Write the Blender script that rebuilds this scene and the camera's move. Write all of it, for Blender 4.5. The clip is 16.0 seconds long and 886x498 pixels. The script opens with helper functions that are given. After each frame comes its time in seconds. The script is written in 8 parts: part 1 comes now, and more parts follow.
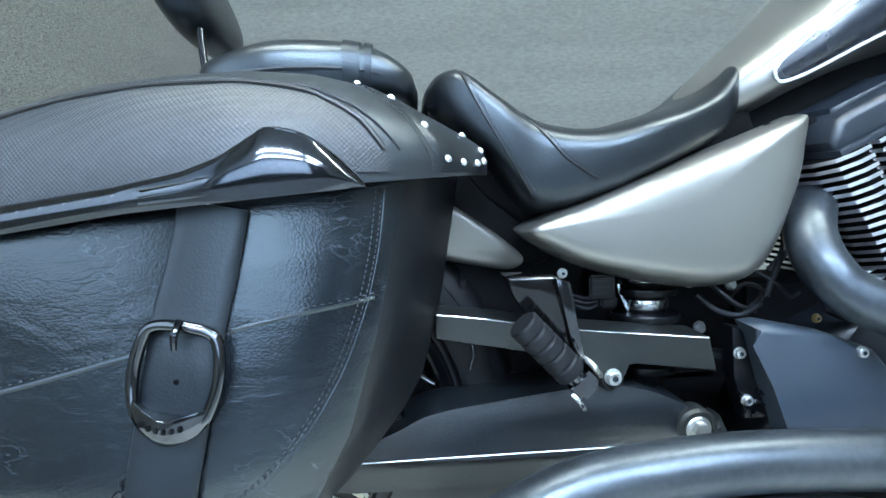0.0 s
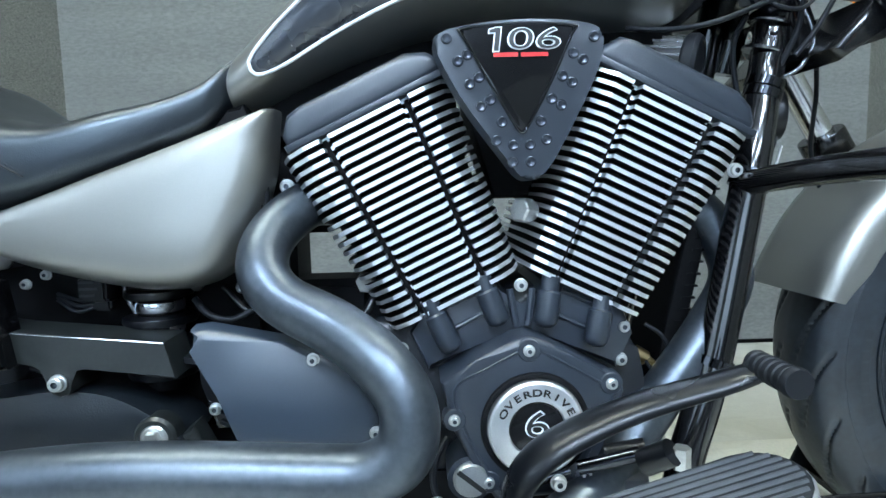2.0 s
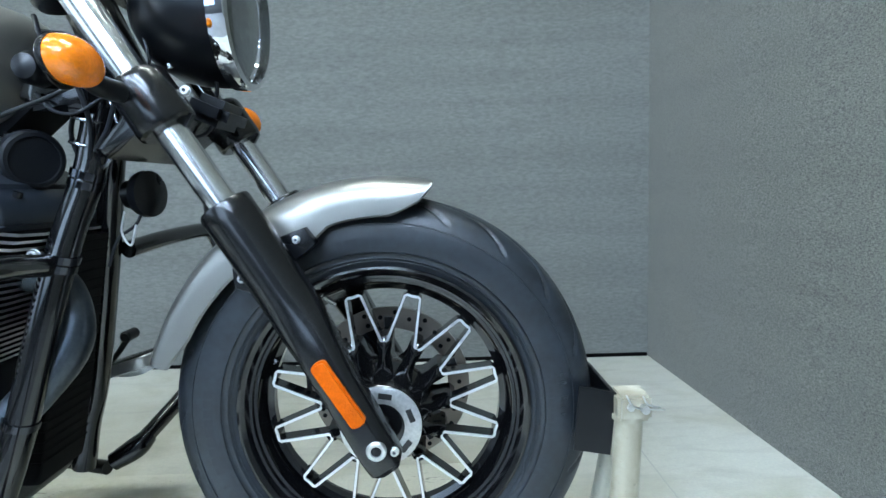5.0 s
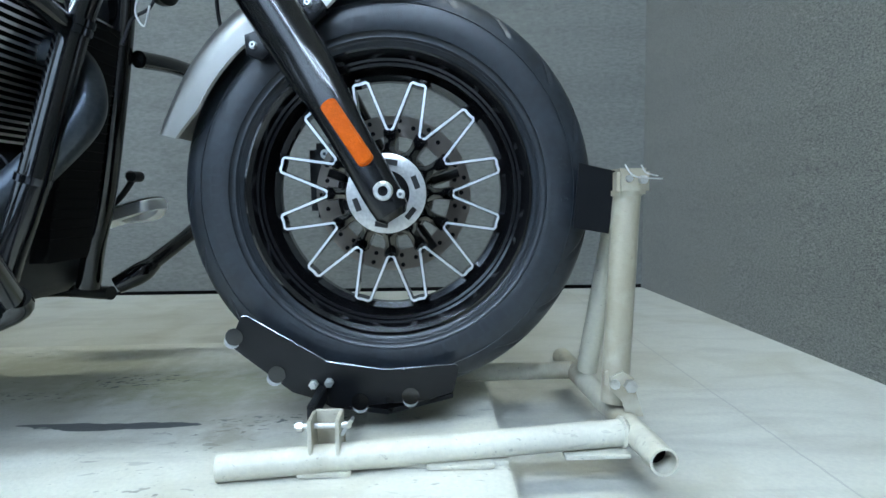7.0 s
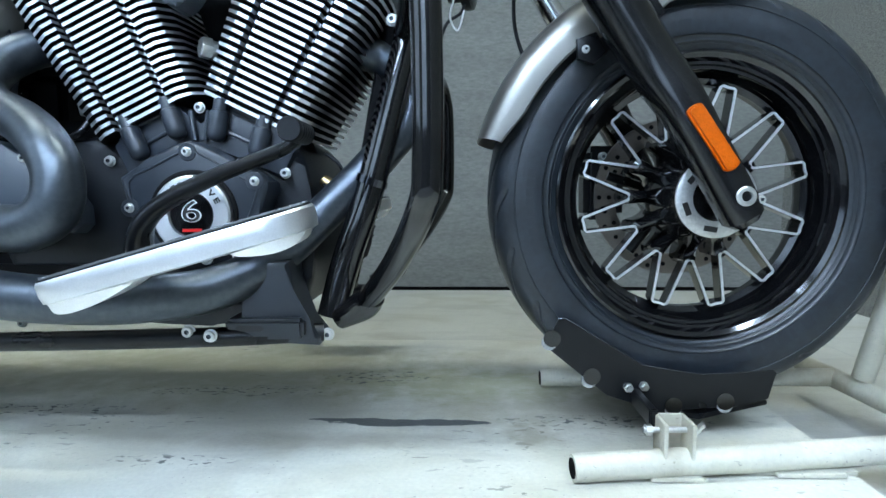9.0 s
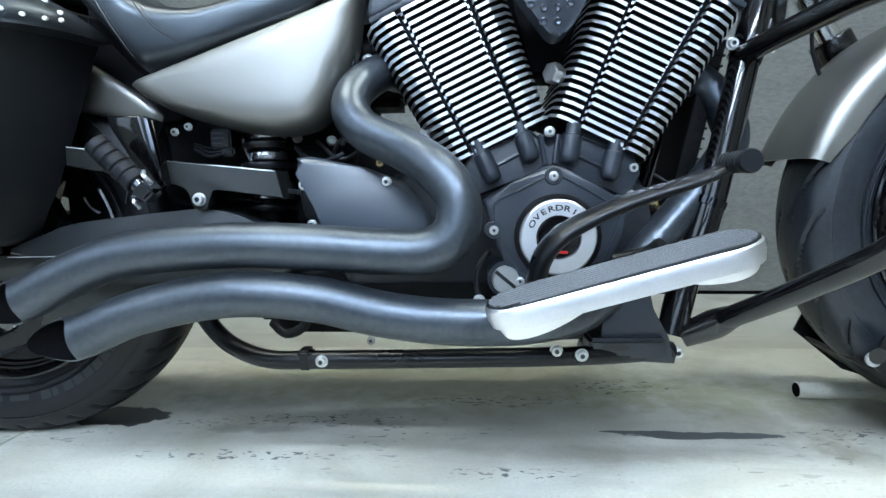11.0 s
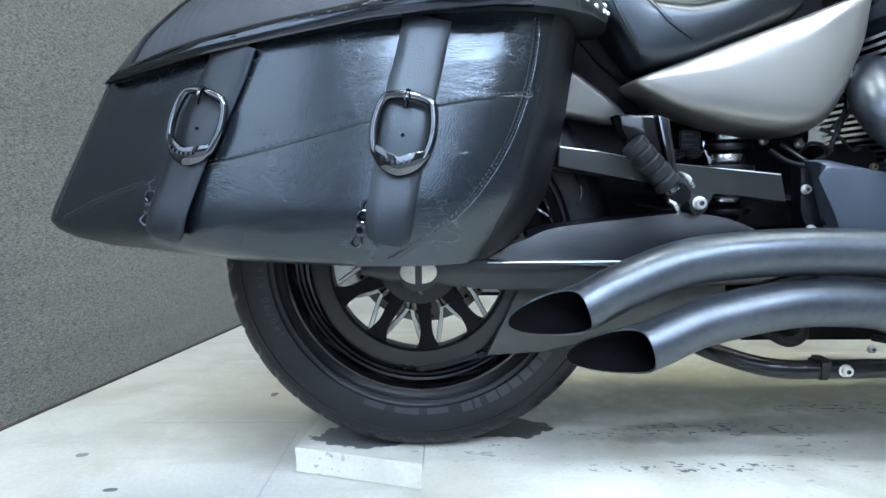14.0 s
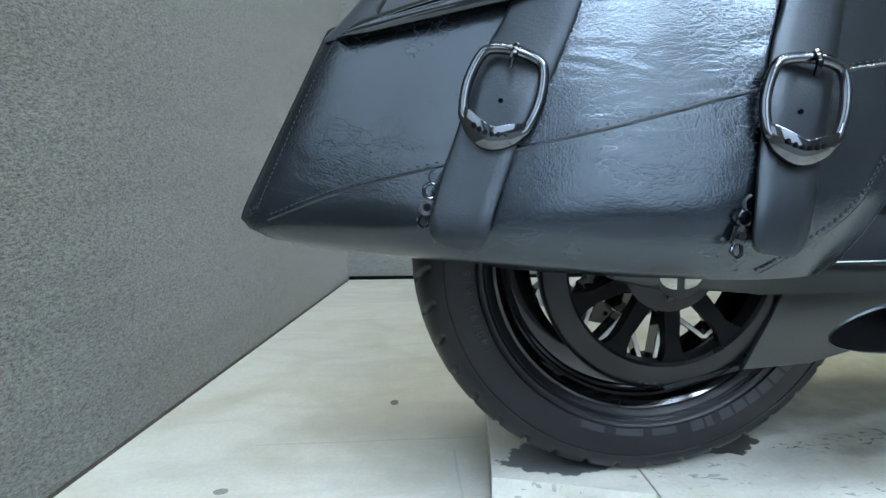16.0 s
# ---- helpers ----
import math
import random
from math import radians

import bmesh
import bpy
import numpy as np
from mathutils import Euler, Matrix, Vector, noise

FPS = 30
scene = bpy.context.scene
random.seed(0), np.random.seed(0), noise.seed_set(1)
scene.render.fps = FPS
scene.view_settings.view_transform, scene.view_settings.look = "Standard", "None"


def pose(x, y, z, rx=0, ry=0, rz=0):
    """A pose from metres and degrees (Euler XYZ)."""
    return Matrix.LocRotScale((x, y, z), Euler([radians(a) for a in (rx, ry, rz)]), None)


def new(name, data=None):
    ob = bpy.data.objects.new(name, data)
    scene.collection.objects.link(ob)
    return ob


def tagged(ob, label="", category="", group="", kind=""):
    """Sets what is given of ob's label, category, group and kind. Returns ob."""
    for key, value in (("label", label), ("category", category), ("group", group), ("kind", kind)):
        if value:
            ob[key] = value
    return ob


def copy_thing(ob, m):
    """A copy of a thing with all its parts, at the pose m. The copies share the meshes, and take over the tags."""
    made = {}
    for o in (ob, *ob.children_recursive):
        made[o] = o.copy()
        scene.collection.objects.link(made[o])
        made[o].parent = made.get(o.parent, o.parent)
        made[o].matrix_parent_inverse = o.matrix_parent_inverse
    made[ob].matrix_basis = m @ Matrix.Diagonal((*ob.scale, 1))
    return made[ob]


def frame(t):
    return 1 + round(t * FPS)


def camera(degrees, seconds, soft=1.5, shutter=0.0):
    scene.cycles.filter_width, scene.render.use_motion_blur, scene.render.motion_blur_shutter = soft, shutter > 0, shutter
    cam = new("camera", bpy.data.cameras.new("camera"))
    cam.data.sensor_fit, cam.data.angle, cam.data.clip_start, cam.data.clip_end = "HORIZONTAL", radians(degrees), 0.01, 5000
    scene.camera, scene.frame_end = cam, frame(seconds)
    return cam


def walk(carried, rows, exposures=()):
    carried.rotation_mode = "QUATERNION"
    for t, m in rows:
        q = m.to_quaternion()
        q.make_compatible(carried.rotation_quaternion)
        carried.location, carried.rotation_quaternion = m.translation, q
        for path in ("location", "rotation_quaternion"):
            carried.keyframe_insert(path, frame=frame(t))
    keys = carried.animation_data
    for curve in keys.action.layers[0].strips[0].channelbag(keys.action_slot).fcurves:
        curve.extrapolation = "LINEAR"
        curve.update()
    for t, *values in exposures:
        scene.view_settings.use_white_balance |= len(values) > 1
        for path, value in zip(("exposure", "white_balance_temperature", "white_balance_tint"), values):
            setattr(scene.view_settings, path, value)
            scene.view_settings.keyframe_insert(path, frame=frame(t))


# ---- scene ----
cam = camera(76.19, 16.0)
# seconds, x, y, z, pitch, roll, yaw
ROWS = [
    (0.0, 0.1650, -0.7637, 0.6292, -5.93, 1.46, -4.36),
    (0.5, 0.3048, -0.7680, 0.6083, -5.91, 1.28, -3.92),
    (1.0, 0.4454, -0.7710, 0.5935, -6.73, 0.94, -5.03),
    (1.5, 0.6149, -0.7813, 0.5916, -6.18, 1.10, -3.71),
    (2.0, 0.8036, -0.7724, 0.6094, -5.72, 1.45, -2.54),
    (2.5, 0.9238, -0.7875, 0.6328, -5.90, 1.12, -3.54),
    (3.0, 1.0627, -0.8293, 0.6695, -7.21, 1.18, -3.72),
    (3.5, 1.2179, -0.8717, 0.7105, -6.91, 1.36, -3.15),
    (4.0, 1.3726, -0.8798, 0.7319, -7.44, 1.47, -2.21),
    (4.5, 1.5717, -0.8714, 0.7354, -7.15, 1.76, -1.28),
    (5.0, 1.7365, -0.8738, 0.7012, -6.33, 1.97, -0.75),
    (5.2, 1.7922, -0.8695, 0.6742, -6.43, 1.77, -0.71),
    (7.3, 1.6635, -0.9340, 0.3540, -5.42, 0.96, -1.30),
    (7.5, 1.6143, -0.9301, 0.3585, -5.61, 1.07, -1.22),
    (8.0, 1.4969, -0.9340, 0.3606, -5.40, 1.15, -0.75),
    (8.2, 1.4536, -0.9338, 0.3639, -5.54, 1.00, -0.08),
    (10.3, 0.9941, -0.9653, 0.4282, -6.00, 0.58, 2.66),
    (10.5, 0.9442, -0.9741, 0.4349, -6.17, 0.72, 2.67),
    (11.0, 0.8059, -0.9718, 0.4236, -6.17, 0.71, 2.92),
    (11.5, 0.6837, -0.9555, 0.4253, -6.16, 0.66, 2.82),
    (12.0, 0.5851, -0.9648, 0.4290, -6.18, 0.63, 2.35),
    (12.5, 0.4300, -0.9637, 0.4382, -6.51, 0.47, 1.76),
    (13.0, 0.2662, -0.9588, 0.4338, -6.49, 0.33, 1.15),
    (13.5, 0.1435, -0.9567, 0.4355, -6.28, 0.26, 0.38),
    (14.0, 0.0368, -0.9586, 0.4342, -6.18, 0.22, 0.04),
    (14.5, -0.0787, -0.9379, 0.4546, -6.45, 0.32, -0.55),
    (15.0, -0.2016, -0.8868, 0.4442, -6.72, 0.22, -1.25),
    (15.5, -0.2609, -0.8377, 0.4585, -7.74, 0.50, -1.99),
    (16.0, -0.3376, -0.7952, 0.4529, -8.98, 0.25, -4.14),
]
walk(cam, [(t, pose(x, y, z, 90 + pitch, roll, yaw)) for t, x, y, z, pitch, roll, yaw in ROWS],
     exposures=((0.0, 0.22, 6600, 10), (1.0, 0.1, 6750, 10), (2.5, -0.05, 6800, 10), (4.0, -0.05, 6600, 10), (5.0, -0.16, 6500, 10), (7.3, -0.52, 6500, 10), (8.2, -0.45, 6500, 10), (10.3, -0.35, 6800, 13),
                (11.5, -0.25, 6900, 13), (13.0, 0.02, 6900, 16), (14.5, 0.02, 6850, 16), (16.0, -0.2, 6950, 13)))

# ---- light: closed bay under ceiling tubes and added glow panels ----
world = bpy.data.worlds.new("room_air")
world.use_nodes = True
world.node_tree.nodes["Background"].inputs[0].default_value = (0.5, 0.52, 0.55, 1)
world.node_tree.nodes["Background"].inputs[1].default_value = 0.01
scene.world = world
scene.view_settings.exposure = 0.0
FRONT_POWER, OVER_POWER, FRONT_GLOW_POWER, SIDE_GLOW_POWER = 150.0, 80.0, 1.2, 0.6


# ---- materials ----
def mat(name, base, rough=0.5, metal=0.0, vary=0.12, big=6.0, fine=90.0, bump=0.0, bump_scale=300.0, rough_vary=0.1,
        coat=0.0, spec=0.5, tint=None, stretch=None):
    m = bpy.data.materials.new(name)
    m.use_nodes = True
    nt = m.node_tree
    b = nt.nodes["Principled BSDF"]
    co = nt.nodes.new("ShaderNodeTexCoord")
    src = co.outputs["Object"]
    if stretch:
        mp = nt.nodes.new("ShaderNodeMapping")
        mp.inputs["Scale"].default_value = stretch
        nt.links.new(src, mp.inputs[0])
        src = mp.outputs[0]
    n1 = nt.nodes.new("ShaderNodeTexNoise")
    n1.inputs["Scale"].default_value, n1.inputs["Detail"].default_value = big, 4
    n2 = nt.nodes.new("ShaderNodeTexNoise")
    n2.inputs["Scale"].default_value, n2.inputs["Detail"].default_value = fine, 3
    for n in (n1, n2):
        nt.links.new(src, n.inputs["Vector"])
    add = nt.nodes.new("ShaderNodeMath")
    add.operation = "ADD"
    nt.links.new(n1.outputs["Fac"], add.inputs[0])
    nt.links.new(n2.outputs["Fac"], add.inputs[1])
    mr = nt.nodes.new("ShaderNodeMapRange")
    mr.inputs[1].default_value, mr.inputs[2].default_value = 0.7, 1.3
    nt.links.new(add.outputs[0], mr.inputs[0])
    mix = nt.nodes.new("ShaderNodeMix")
    mix.data_type = "RGBA"
    dark = [c * (1 - vary) for c in base]
    lite = [min(1, c * (1 + vary)) for c in (tint or base)]
    mix.inputs[6].default_value, mix.inputs[7].default_value = (*dark, 1), (*lite, 1)
    nt.links.new(mr.outputs[0], mix.inputs[0])
    nt.links.new(mix.outputs[2], b.inputs["Base Color"])
    rr = nt.nodes.new("ShaderNodeMapRange")
    rr.inputs[3].default_value, rr.inputs[4].default_value = max(0.02, rough - rough_vary * rough), min(1, rough + rough_vary * rough)
    nt.links.new(n1.outputs["Fac"], rr.inputs[0])
    nt.links.new(rr.outputs[0], b.inputs["Roughness"])
    b.inputs["Metallic"].default_value = metal
    b.inputs["Specular IOR Level"].default_value = spec
    b.inputs["Coat Weight"].default_value = coat
    b.inputs["Coat Roughness"].default_value = 0.08
    if bump:
        n3 = nt.nodes.new("ShaderNodeTexNoise")
        n3.inputs["Scale"].default_value, n3.inputs["Detail"].default_value = bump_scale, 2
        nt.links.new(src, n3.inputs["Vector"])
        bp = nt.nodes.new("ShaderNodeBump")
        bp.inputs["Strength"].default_value, bp.inputs["Distance"].default_value = bump, 0.002
        nt.links.new(n3.outputs["Fac"], bp.inputs["Height"])
        nt.links.new(bp.outputs[0], b.inputs["Normal"])
    return m


def glow(name, colour, power):
    m = bpy.data.materials.new(name)
    m.use_nodes = True
    b = m.node_tree.nodes["Principled BSDF"]
    b.inputs["Emission Color"].default_value = (*colour, 1)
    b.inputs["Emission Strength"].default_value = power
    b.inputs["Base Color"].default_value = (0.9, 0.9, 0.9, 1)
    return m


def leather(name, base, rough, wrinkle, grain=420.0, spec=0.5, sheen_haze=0.0):
    """Leather: fine pebble grain and shallow creases that run roughly along the panel, with paler patches of scuff and
    painted sheen.
    """
    m = mat(name, base, rough, 0, 0.3, 9, 60, 0, rough_vary=0.2, spec=spec)
    nt = m.node_tree
    b = nt.nodes["Principled BSDF"]
    # bluish tint put into the highlights for the cool light
    b.inputs["Specular Tint"].default_value = (0.8, 0.92, 1.0, 1)
    co = nt.nodes.new("ShaderNodeTexCoord")
    v = nt.nodes.new("ShaderNodeTexVoronoi")
    v.inputs["Scale"].default_value = grain
    nt.links.new(co.outputs["Object"], v.inputs["Vector"])
    mp = nt.nodes.new("ShaderNodeMapping")
    mp.inputs["Scale"].default_value = (0.55, 1, 1.5)
    mp.inputs["Rotation"].default_value = (0, 0.35, 0)
    nt.links.new(co.outputs["Object"], mp.inputs[0])
    w = nt.nodes.new("ShaderNodeTexNoise")
    w.inputs["Scale"].default_value, w.inputs["Detail"].default_value, w.inputs["Distortion"].default_value = 44, 3, 1.0
    nt.links.new(mp.outputs[0], w.inputs["Vector"])
    half = nt.nodes.new("ShaderNodeMath")
    half.operation = "SUBTRACT"
    half.inputs[1].default_value = 0.5
    nt.links.new(w.outputs["Fac"], half.inputs[0])
    fold = nt.nodes.new("ShaderNodeMath")
    fold.operation = "ABSOLUTE"
    nt.links.new(half.outputs[0], fold.inputs[0])
    ridge = nt.nodes.new("ShaderNodeMapRange")
    ridge.inputs[1].default_value, ridge.inputs[2].default_value, ridge.inputs[3].default_value, ridge.inputs[4].default_value = 0.0, 0.045, 0.0, 0.06
    nt.links.new(fold.outputs[0], ridge.inputs[0])
    patch = nt.nodes.new("ShaderNodeTexNoise")
    patch.inputs["Scale"].default_value = 11
    nt.links.new(co.outputs["Object"], patch.inputs["Vector"])
    pr = nt.nodes.new("ShaderNodeMapRange")
    pr.inputs[1].default_value, pr.inputs[2].default_value = 0.44, 0.7
    nt.links.new(patch.outputs["Fac"], pr.inputs[0])
    rm = nt.nodes.new("ShaderNodeMath")
    rm.operation = "MULTIPLY"
    nt.links.new(ridge.outputs[0], rm.inputs[0])
    nt.links.new(pr.outputs[0], rm.inputs[1])
    if sheen_haze:
        # bluish sheen and scuff haze painted into the hide colour in uneven clouds
        cloud = nt.nodes.new("ShaderNodeTexNoise")
        cloud.inputs["Scale"].default_value, cloud.inputs["Detail"].default_value, cloud.inputs["Roughness"].default_value = 6.5, 6, 0.62
        nt.links.new(co.outputs["Object"], cloud.inputs["Vector"])
        cr = nt.nodes.new("ShaderNodeMapRange")
        cr.inputs[1].default_value, cr.inputs[2].default_value = 0.5, 0.7
        nt.links.new(cloud.outputs["Fac"], cr.inputs[0])
        sheen_mix = nt.nodes.new("ShaderNodeMix")
        sheen_mix.data_type = "RGBA"
        old = b.inputs["Base Color"].links
        if old:
            nt.links.new(old[0].from_socket, sheen_mix.inputs[6])
        else:
            sheen_mix.inputs[6].default_value = b.inputs["Base Color"].default_value
        sheen_mix.inputs[7].default_value = (sheen_haze * 0.72, sheen_haze * 0.95, sheen_haze * 1.25, 1)
        nt.links.new(cr.outputs[0], sheen_mix.inputs[0])
        nt.links.new(sheen_mix.outputs[2], b.inputs["Base Color"])
        # fine pale cracks in patches
        wp = nt.nodes.new("ShaderNodeTexNoise")
        wp.inputs["Scale"].default_value, wp.inputs["Detail"].default_value = 30, 4
        nt.links.new(mp.outputs[0], wp.inputs["Vector"])
        vm = nt.nodes.new("ShaderNodeMix")
        vm.data_type = "VECTOR"
        vm.inputs[0].default_value = 0.07
        nt.links.new(mp.outputs[0], vm.inputs[4])
        nt.links.new(wp.outputs["Color"], vm.inputs[5])
        crack = nt.nodes.new("ShaderNodeTexVoronoi")
        crack.feature = "DISTANCE_TO_EDGE"
        crack.inputs["Scale"].default_value = 62
        nt.links.new(vm.outputs[1], crack.inputs["Vector"])
        ck = nt.nodes.new("ShaderNodeMapRange")
        ck.inputs[1].default_value, ck.inputs[2].default_value, ck.inputs[3].default_value, ck.inputs[4].default_value = 0.0, 0.035, 1, 0
        nt.links.new(crack.outputs["Distance"], ck.inputs[0])
        where = nt.nodes.new("ShaderNodeTexNoise")
        where.inputs["Scale"].default_value, where.inputs["Detail"].default_value = 15, 5
        nt.links.new(co.outputs["Object"], where.inputs["Vector"])
        wr = nt.nodes.new("ShaderNodeMapRange")
        wr.inputs[1].default_value, wr.inputs[2].default_value = 0.5, 0.66
        nt.links.new(where.outputs["Fac"], wr.inputs[0])
        cm = nt.nodes.new("ShaderNodeMath")
        cm.operation = "MULTIPLY"
        nt.links.new(ck.outputs[0], cm.inputs[0])
        nt.links.new(wr.outputs[0], cm.inputs[1])
        pale = nt.nodes.new("ShaderNodeMix")
        pale.data_type = "RGBA"
        pale.inputs[7].default_value = (0.042, 0.052, 0.062, 1)
        nt.links.new(cm.outputs[0], pale.inputs[0])
        nt.links.new(sheen_mix.outputs[2], pale.inputs[6])
        nt.links.new(pale.outputs[2], b.inputs["Base Color"])
        rm2 = nt.nodes.new("ShaderNodeMath")
        rm2.operation = "MULTIPLY_ADD"
        rm2.inputs[1].default_value = -0.02
        nt.links.new(cm.outputs[0], rm2.inputs[0])
        nt.links.new(rm.outputs[0], rm2.inputs[2])
        rm = rm2
    b1 = nt.nodes.new("ShaderNodeBump")
    b1.inputs["Strength"].default_value, b1.inputs["Distance"].default_value = wrinkle, 0.02
    nt.links.new(rm.outputs[0], b1.inputs["Height"])
    if sheen_haze:
        # the hide is slack and slightly buckled over its board
        slack = nt.nodes.new("ShaderNodeTexNoise")
        slack.inputs["Scale"].default_value, slack.inputs["Detail"].default_value, slack.inputs["Distortion"].default_value = 13, 2, 0.8
        nt.links.new(mp.outputs[0], slack.inputs["Vector"])
        b0 = nt.nodes.new("ShaderNodeBump")
        b0.inputs["Strength"].default_value, b0.inputs["Distance"].default_value = 0.14, 0.012
        nt.links.new(slack.outputs["Fac"], b0.inputs["Height"])
        nt.links.new(b0.outputs[0], b1.inputs["Normal"])
    b2 = nt.nodes.new("ShaderNodeBump")
    b2.inputs["Strength"].default_value, b2.inputs["Distance"].default_value = 0.12, 0.001
    nt.links.new(v.outputs["Distance"], b2.inputs["Height"])
    nt.links.new(b1.outputs[0], b2.inputs["Normal"])
    nt.links.new(b2.outputs[0], b.inputs["Normal"])
    return m


M_PAINT = mat("grey_satin_paint", (0.25, 0.243, 0.224), 0.36, 0.8, 0.04, 3, 900, 0.02, 900)
M_BLACKGLOSS = mat("gloss_black_paint", (0.0035, 0.0035, 0.004), 0.1, 0, 0.1, 5, 200, coat=0.3)
M_SEMI = mat("semigloss_black_enamel", (0.0032, 0.0033, 0.0038), 0.2, 0, 0.1, 6, 300, coat=0.15, rough_vary=0.25)
M_BLACKCHROME = mat("dark_chrome", (0.055, 0.058, 0.066), 0.09, 1.0, 0.08, 5, 200)
M_CLIP = mat("dull_nickel", (0.16, 0.165, 0.175), 0.25, 1.0, 0.1, 8, 300)
M_SATIN = mat("satin_black_enamel", (0.003, 0.0035, 0.0046), 0.28, 0, 0.15, 8, 400, 0.08, 900, spec=0.32)
M_CASE = mat("dark_grey_casting", (0.0155, 0.0205, 0.0285), 0.36, 0.0, 0.12, 9, 500, 0.12, 900, spec=0.6)
M_SHEET = mat("charcoal_powder_coat", (0.014, 0.0158, 0.015), 0.34, 0, 0.2, 9, 300, 0.05, 800, spec=0.5)
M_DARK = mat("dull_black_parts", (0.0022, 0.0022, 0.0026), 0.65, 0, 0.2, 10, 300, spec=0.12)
M_RUBBER = mat("black_rubber", (0.005, 0.006, 0.008), 0.55, 0, 0.18, 12, 350, 0.06, 700, spec=0.25)
M_TYRE = mat("tyre_rubber", (0.004, 0.0047, 0.0066), 0.42, 0, 0.3, 18, 150, 0.15, 700, spec=0.33)
M_TYRE_FRONT = mat("dusty_tyre_rubber", (0.0105, 0.0140, 0.0185), 0.38, 0, 0.5, 26, 110, 0.12, 700, spec=0.6)
M_TYREMARK = mat("moulded_tyre_lettering", (0.015, 0.018, 0.022), 0.4, 0, 0.1)
M_EXHAUST = mat("grey_ceramic_exhaust", (0.062, 0.075, 0.091), 0.36, 0.8, 0.14, 9, 120, 0.03, 700, tint=(0.076, 0.087, 0.098), rough_vary=0.3)
# pipe soot; also the black painted for shade in bores and the wall gap
M_SOOT_SHADE = mat("pipe_soot_and_hollow_shade", (0.0018, 0.0018, 0.0022), 0.9, spec=0.05)
M_CHROME = mat("chrome", (0.75, 0.76, 0.78), 0.06, 1.0, 0.05)
M_MIDCHROME = mat("smoked_chrome", (0.115, 0.12, 0.13), 0.1, 1.0, 0.08)
M_ALU = mat("machined_aluminium", (0.8, 0.81, 0.83), 0.42, 1.0, 0.06, 30, 600)
M_POLISH = mat("polished_aluminium", (0.66, 0.67, 0.69), 0.27, 1.0, 0.1, 14, 200, rough_vary=0.35)
M_ZINC = mat("zinc_bolt_steel", (0.62, 0.62, 0.6), 0.42, 1.0, 0.12, 60, 500)
M_BRASS = mat("brassy_fitting", (0.45, 0.33, 0.16), 0.35, 1.0, 0.15)
M_LEATHER = leather("black_bag_leather", (0.0036, 0.005, 0.0074), 0.24, 0.13, spec=0.78, sheen_haze=0.017)
M_STRAP = leather("strap_leather", (0.005, 0.006, 0.008), 0.38, 0.08, spec=0.55)
M_SEAT = leather("smooth_seat_vinyl", (0.0045, 0.0055, 0.0075), 0.34, 0.03, 600, spec=0.85)
M_THREAD = mat("grey_thread", (0.034, 0.037, 0.042), 0.7, spec=0.25)
M_WEAVE = mat("woven_vinyl", (0.027, 0.0295, 0.034), 0.45, spec=0.6)
M_ORANGE = mat("amber_plastic", (0.85, 0.2, 0.001), 0.16, 0, 0.12, 30, 300, 0.3, 300, coat=0.4)
M_AMBERRED = mat("amber_reflector", (0.5, 0.082, 0.0), 0.4, 0, 0.15, 120, 500, 0.6, 420, spec=0.12)
M_RED = mat("red_decal", (0.6, 0.02, 0.02), 0.35)
M_WHITE = mat("white_decal", (0.8, 0.8, 0.8), 0.35, vary=0.03)
M_INK = mat("black_print", (0.01, 0.01, 0.01), 0.4)
M_DISC = mat("brake_disc_steel", (0.2, 0.175, 0.15), 0.36, 1.0, 0.1, 40, 500)
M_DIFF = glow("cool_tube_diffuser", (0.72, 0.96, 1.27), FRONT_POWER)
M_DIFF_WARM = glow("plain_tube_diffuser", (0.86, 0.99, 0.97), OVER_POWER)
M_LAMPBODY = mat("white_lamp_sheet", (0.75, 0.75, 0.74), 0.45)


def weave_material(m):
    nt = m.node_tree
    b = nt.nodes["Principled BSDF"]
    co = nt.nodes.new("ShaderNodeTexCoord")
    v = nt.nodes.new("ShaderNodeTexVoronoi")
    v.inputs["Scale"].default_value, v.inputs["Randomness"].default_value = 430, 0.0
    mp = nt.nodes.new("ShaderNodeMapping")
    mp.inputs["Rotation"].default_value = (0, 0.785, 0)
    mp.inputs["Scale"].default_value = (0.8, 0.35, 0.8)
    nt.links.new(co.outputs["Object"], mp.inputs[0])
    nt.links.new(mp.outputs[0], v.inputs["Vector"])
    bp = nt.nodes.new("ShaderNodeBump")
    bp.inputs["Strength"].default_value, bp.inputs["Distance"].default_value = 0.28, 0.003
    bp.invert = True
    nt.links.new(v.outputs["Distance"], bp.inputs["Height"])
    nt.links.new(bp.outputs[0], b.inputs["Normal"])


weave_material(M_WEAVE)


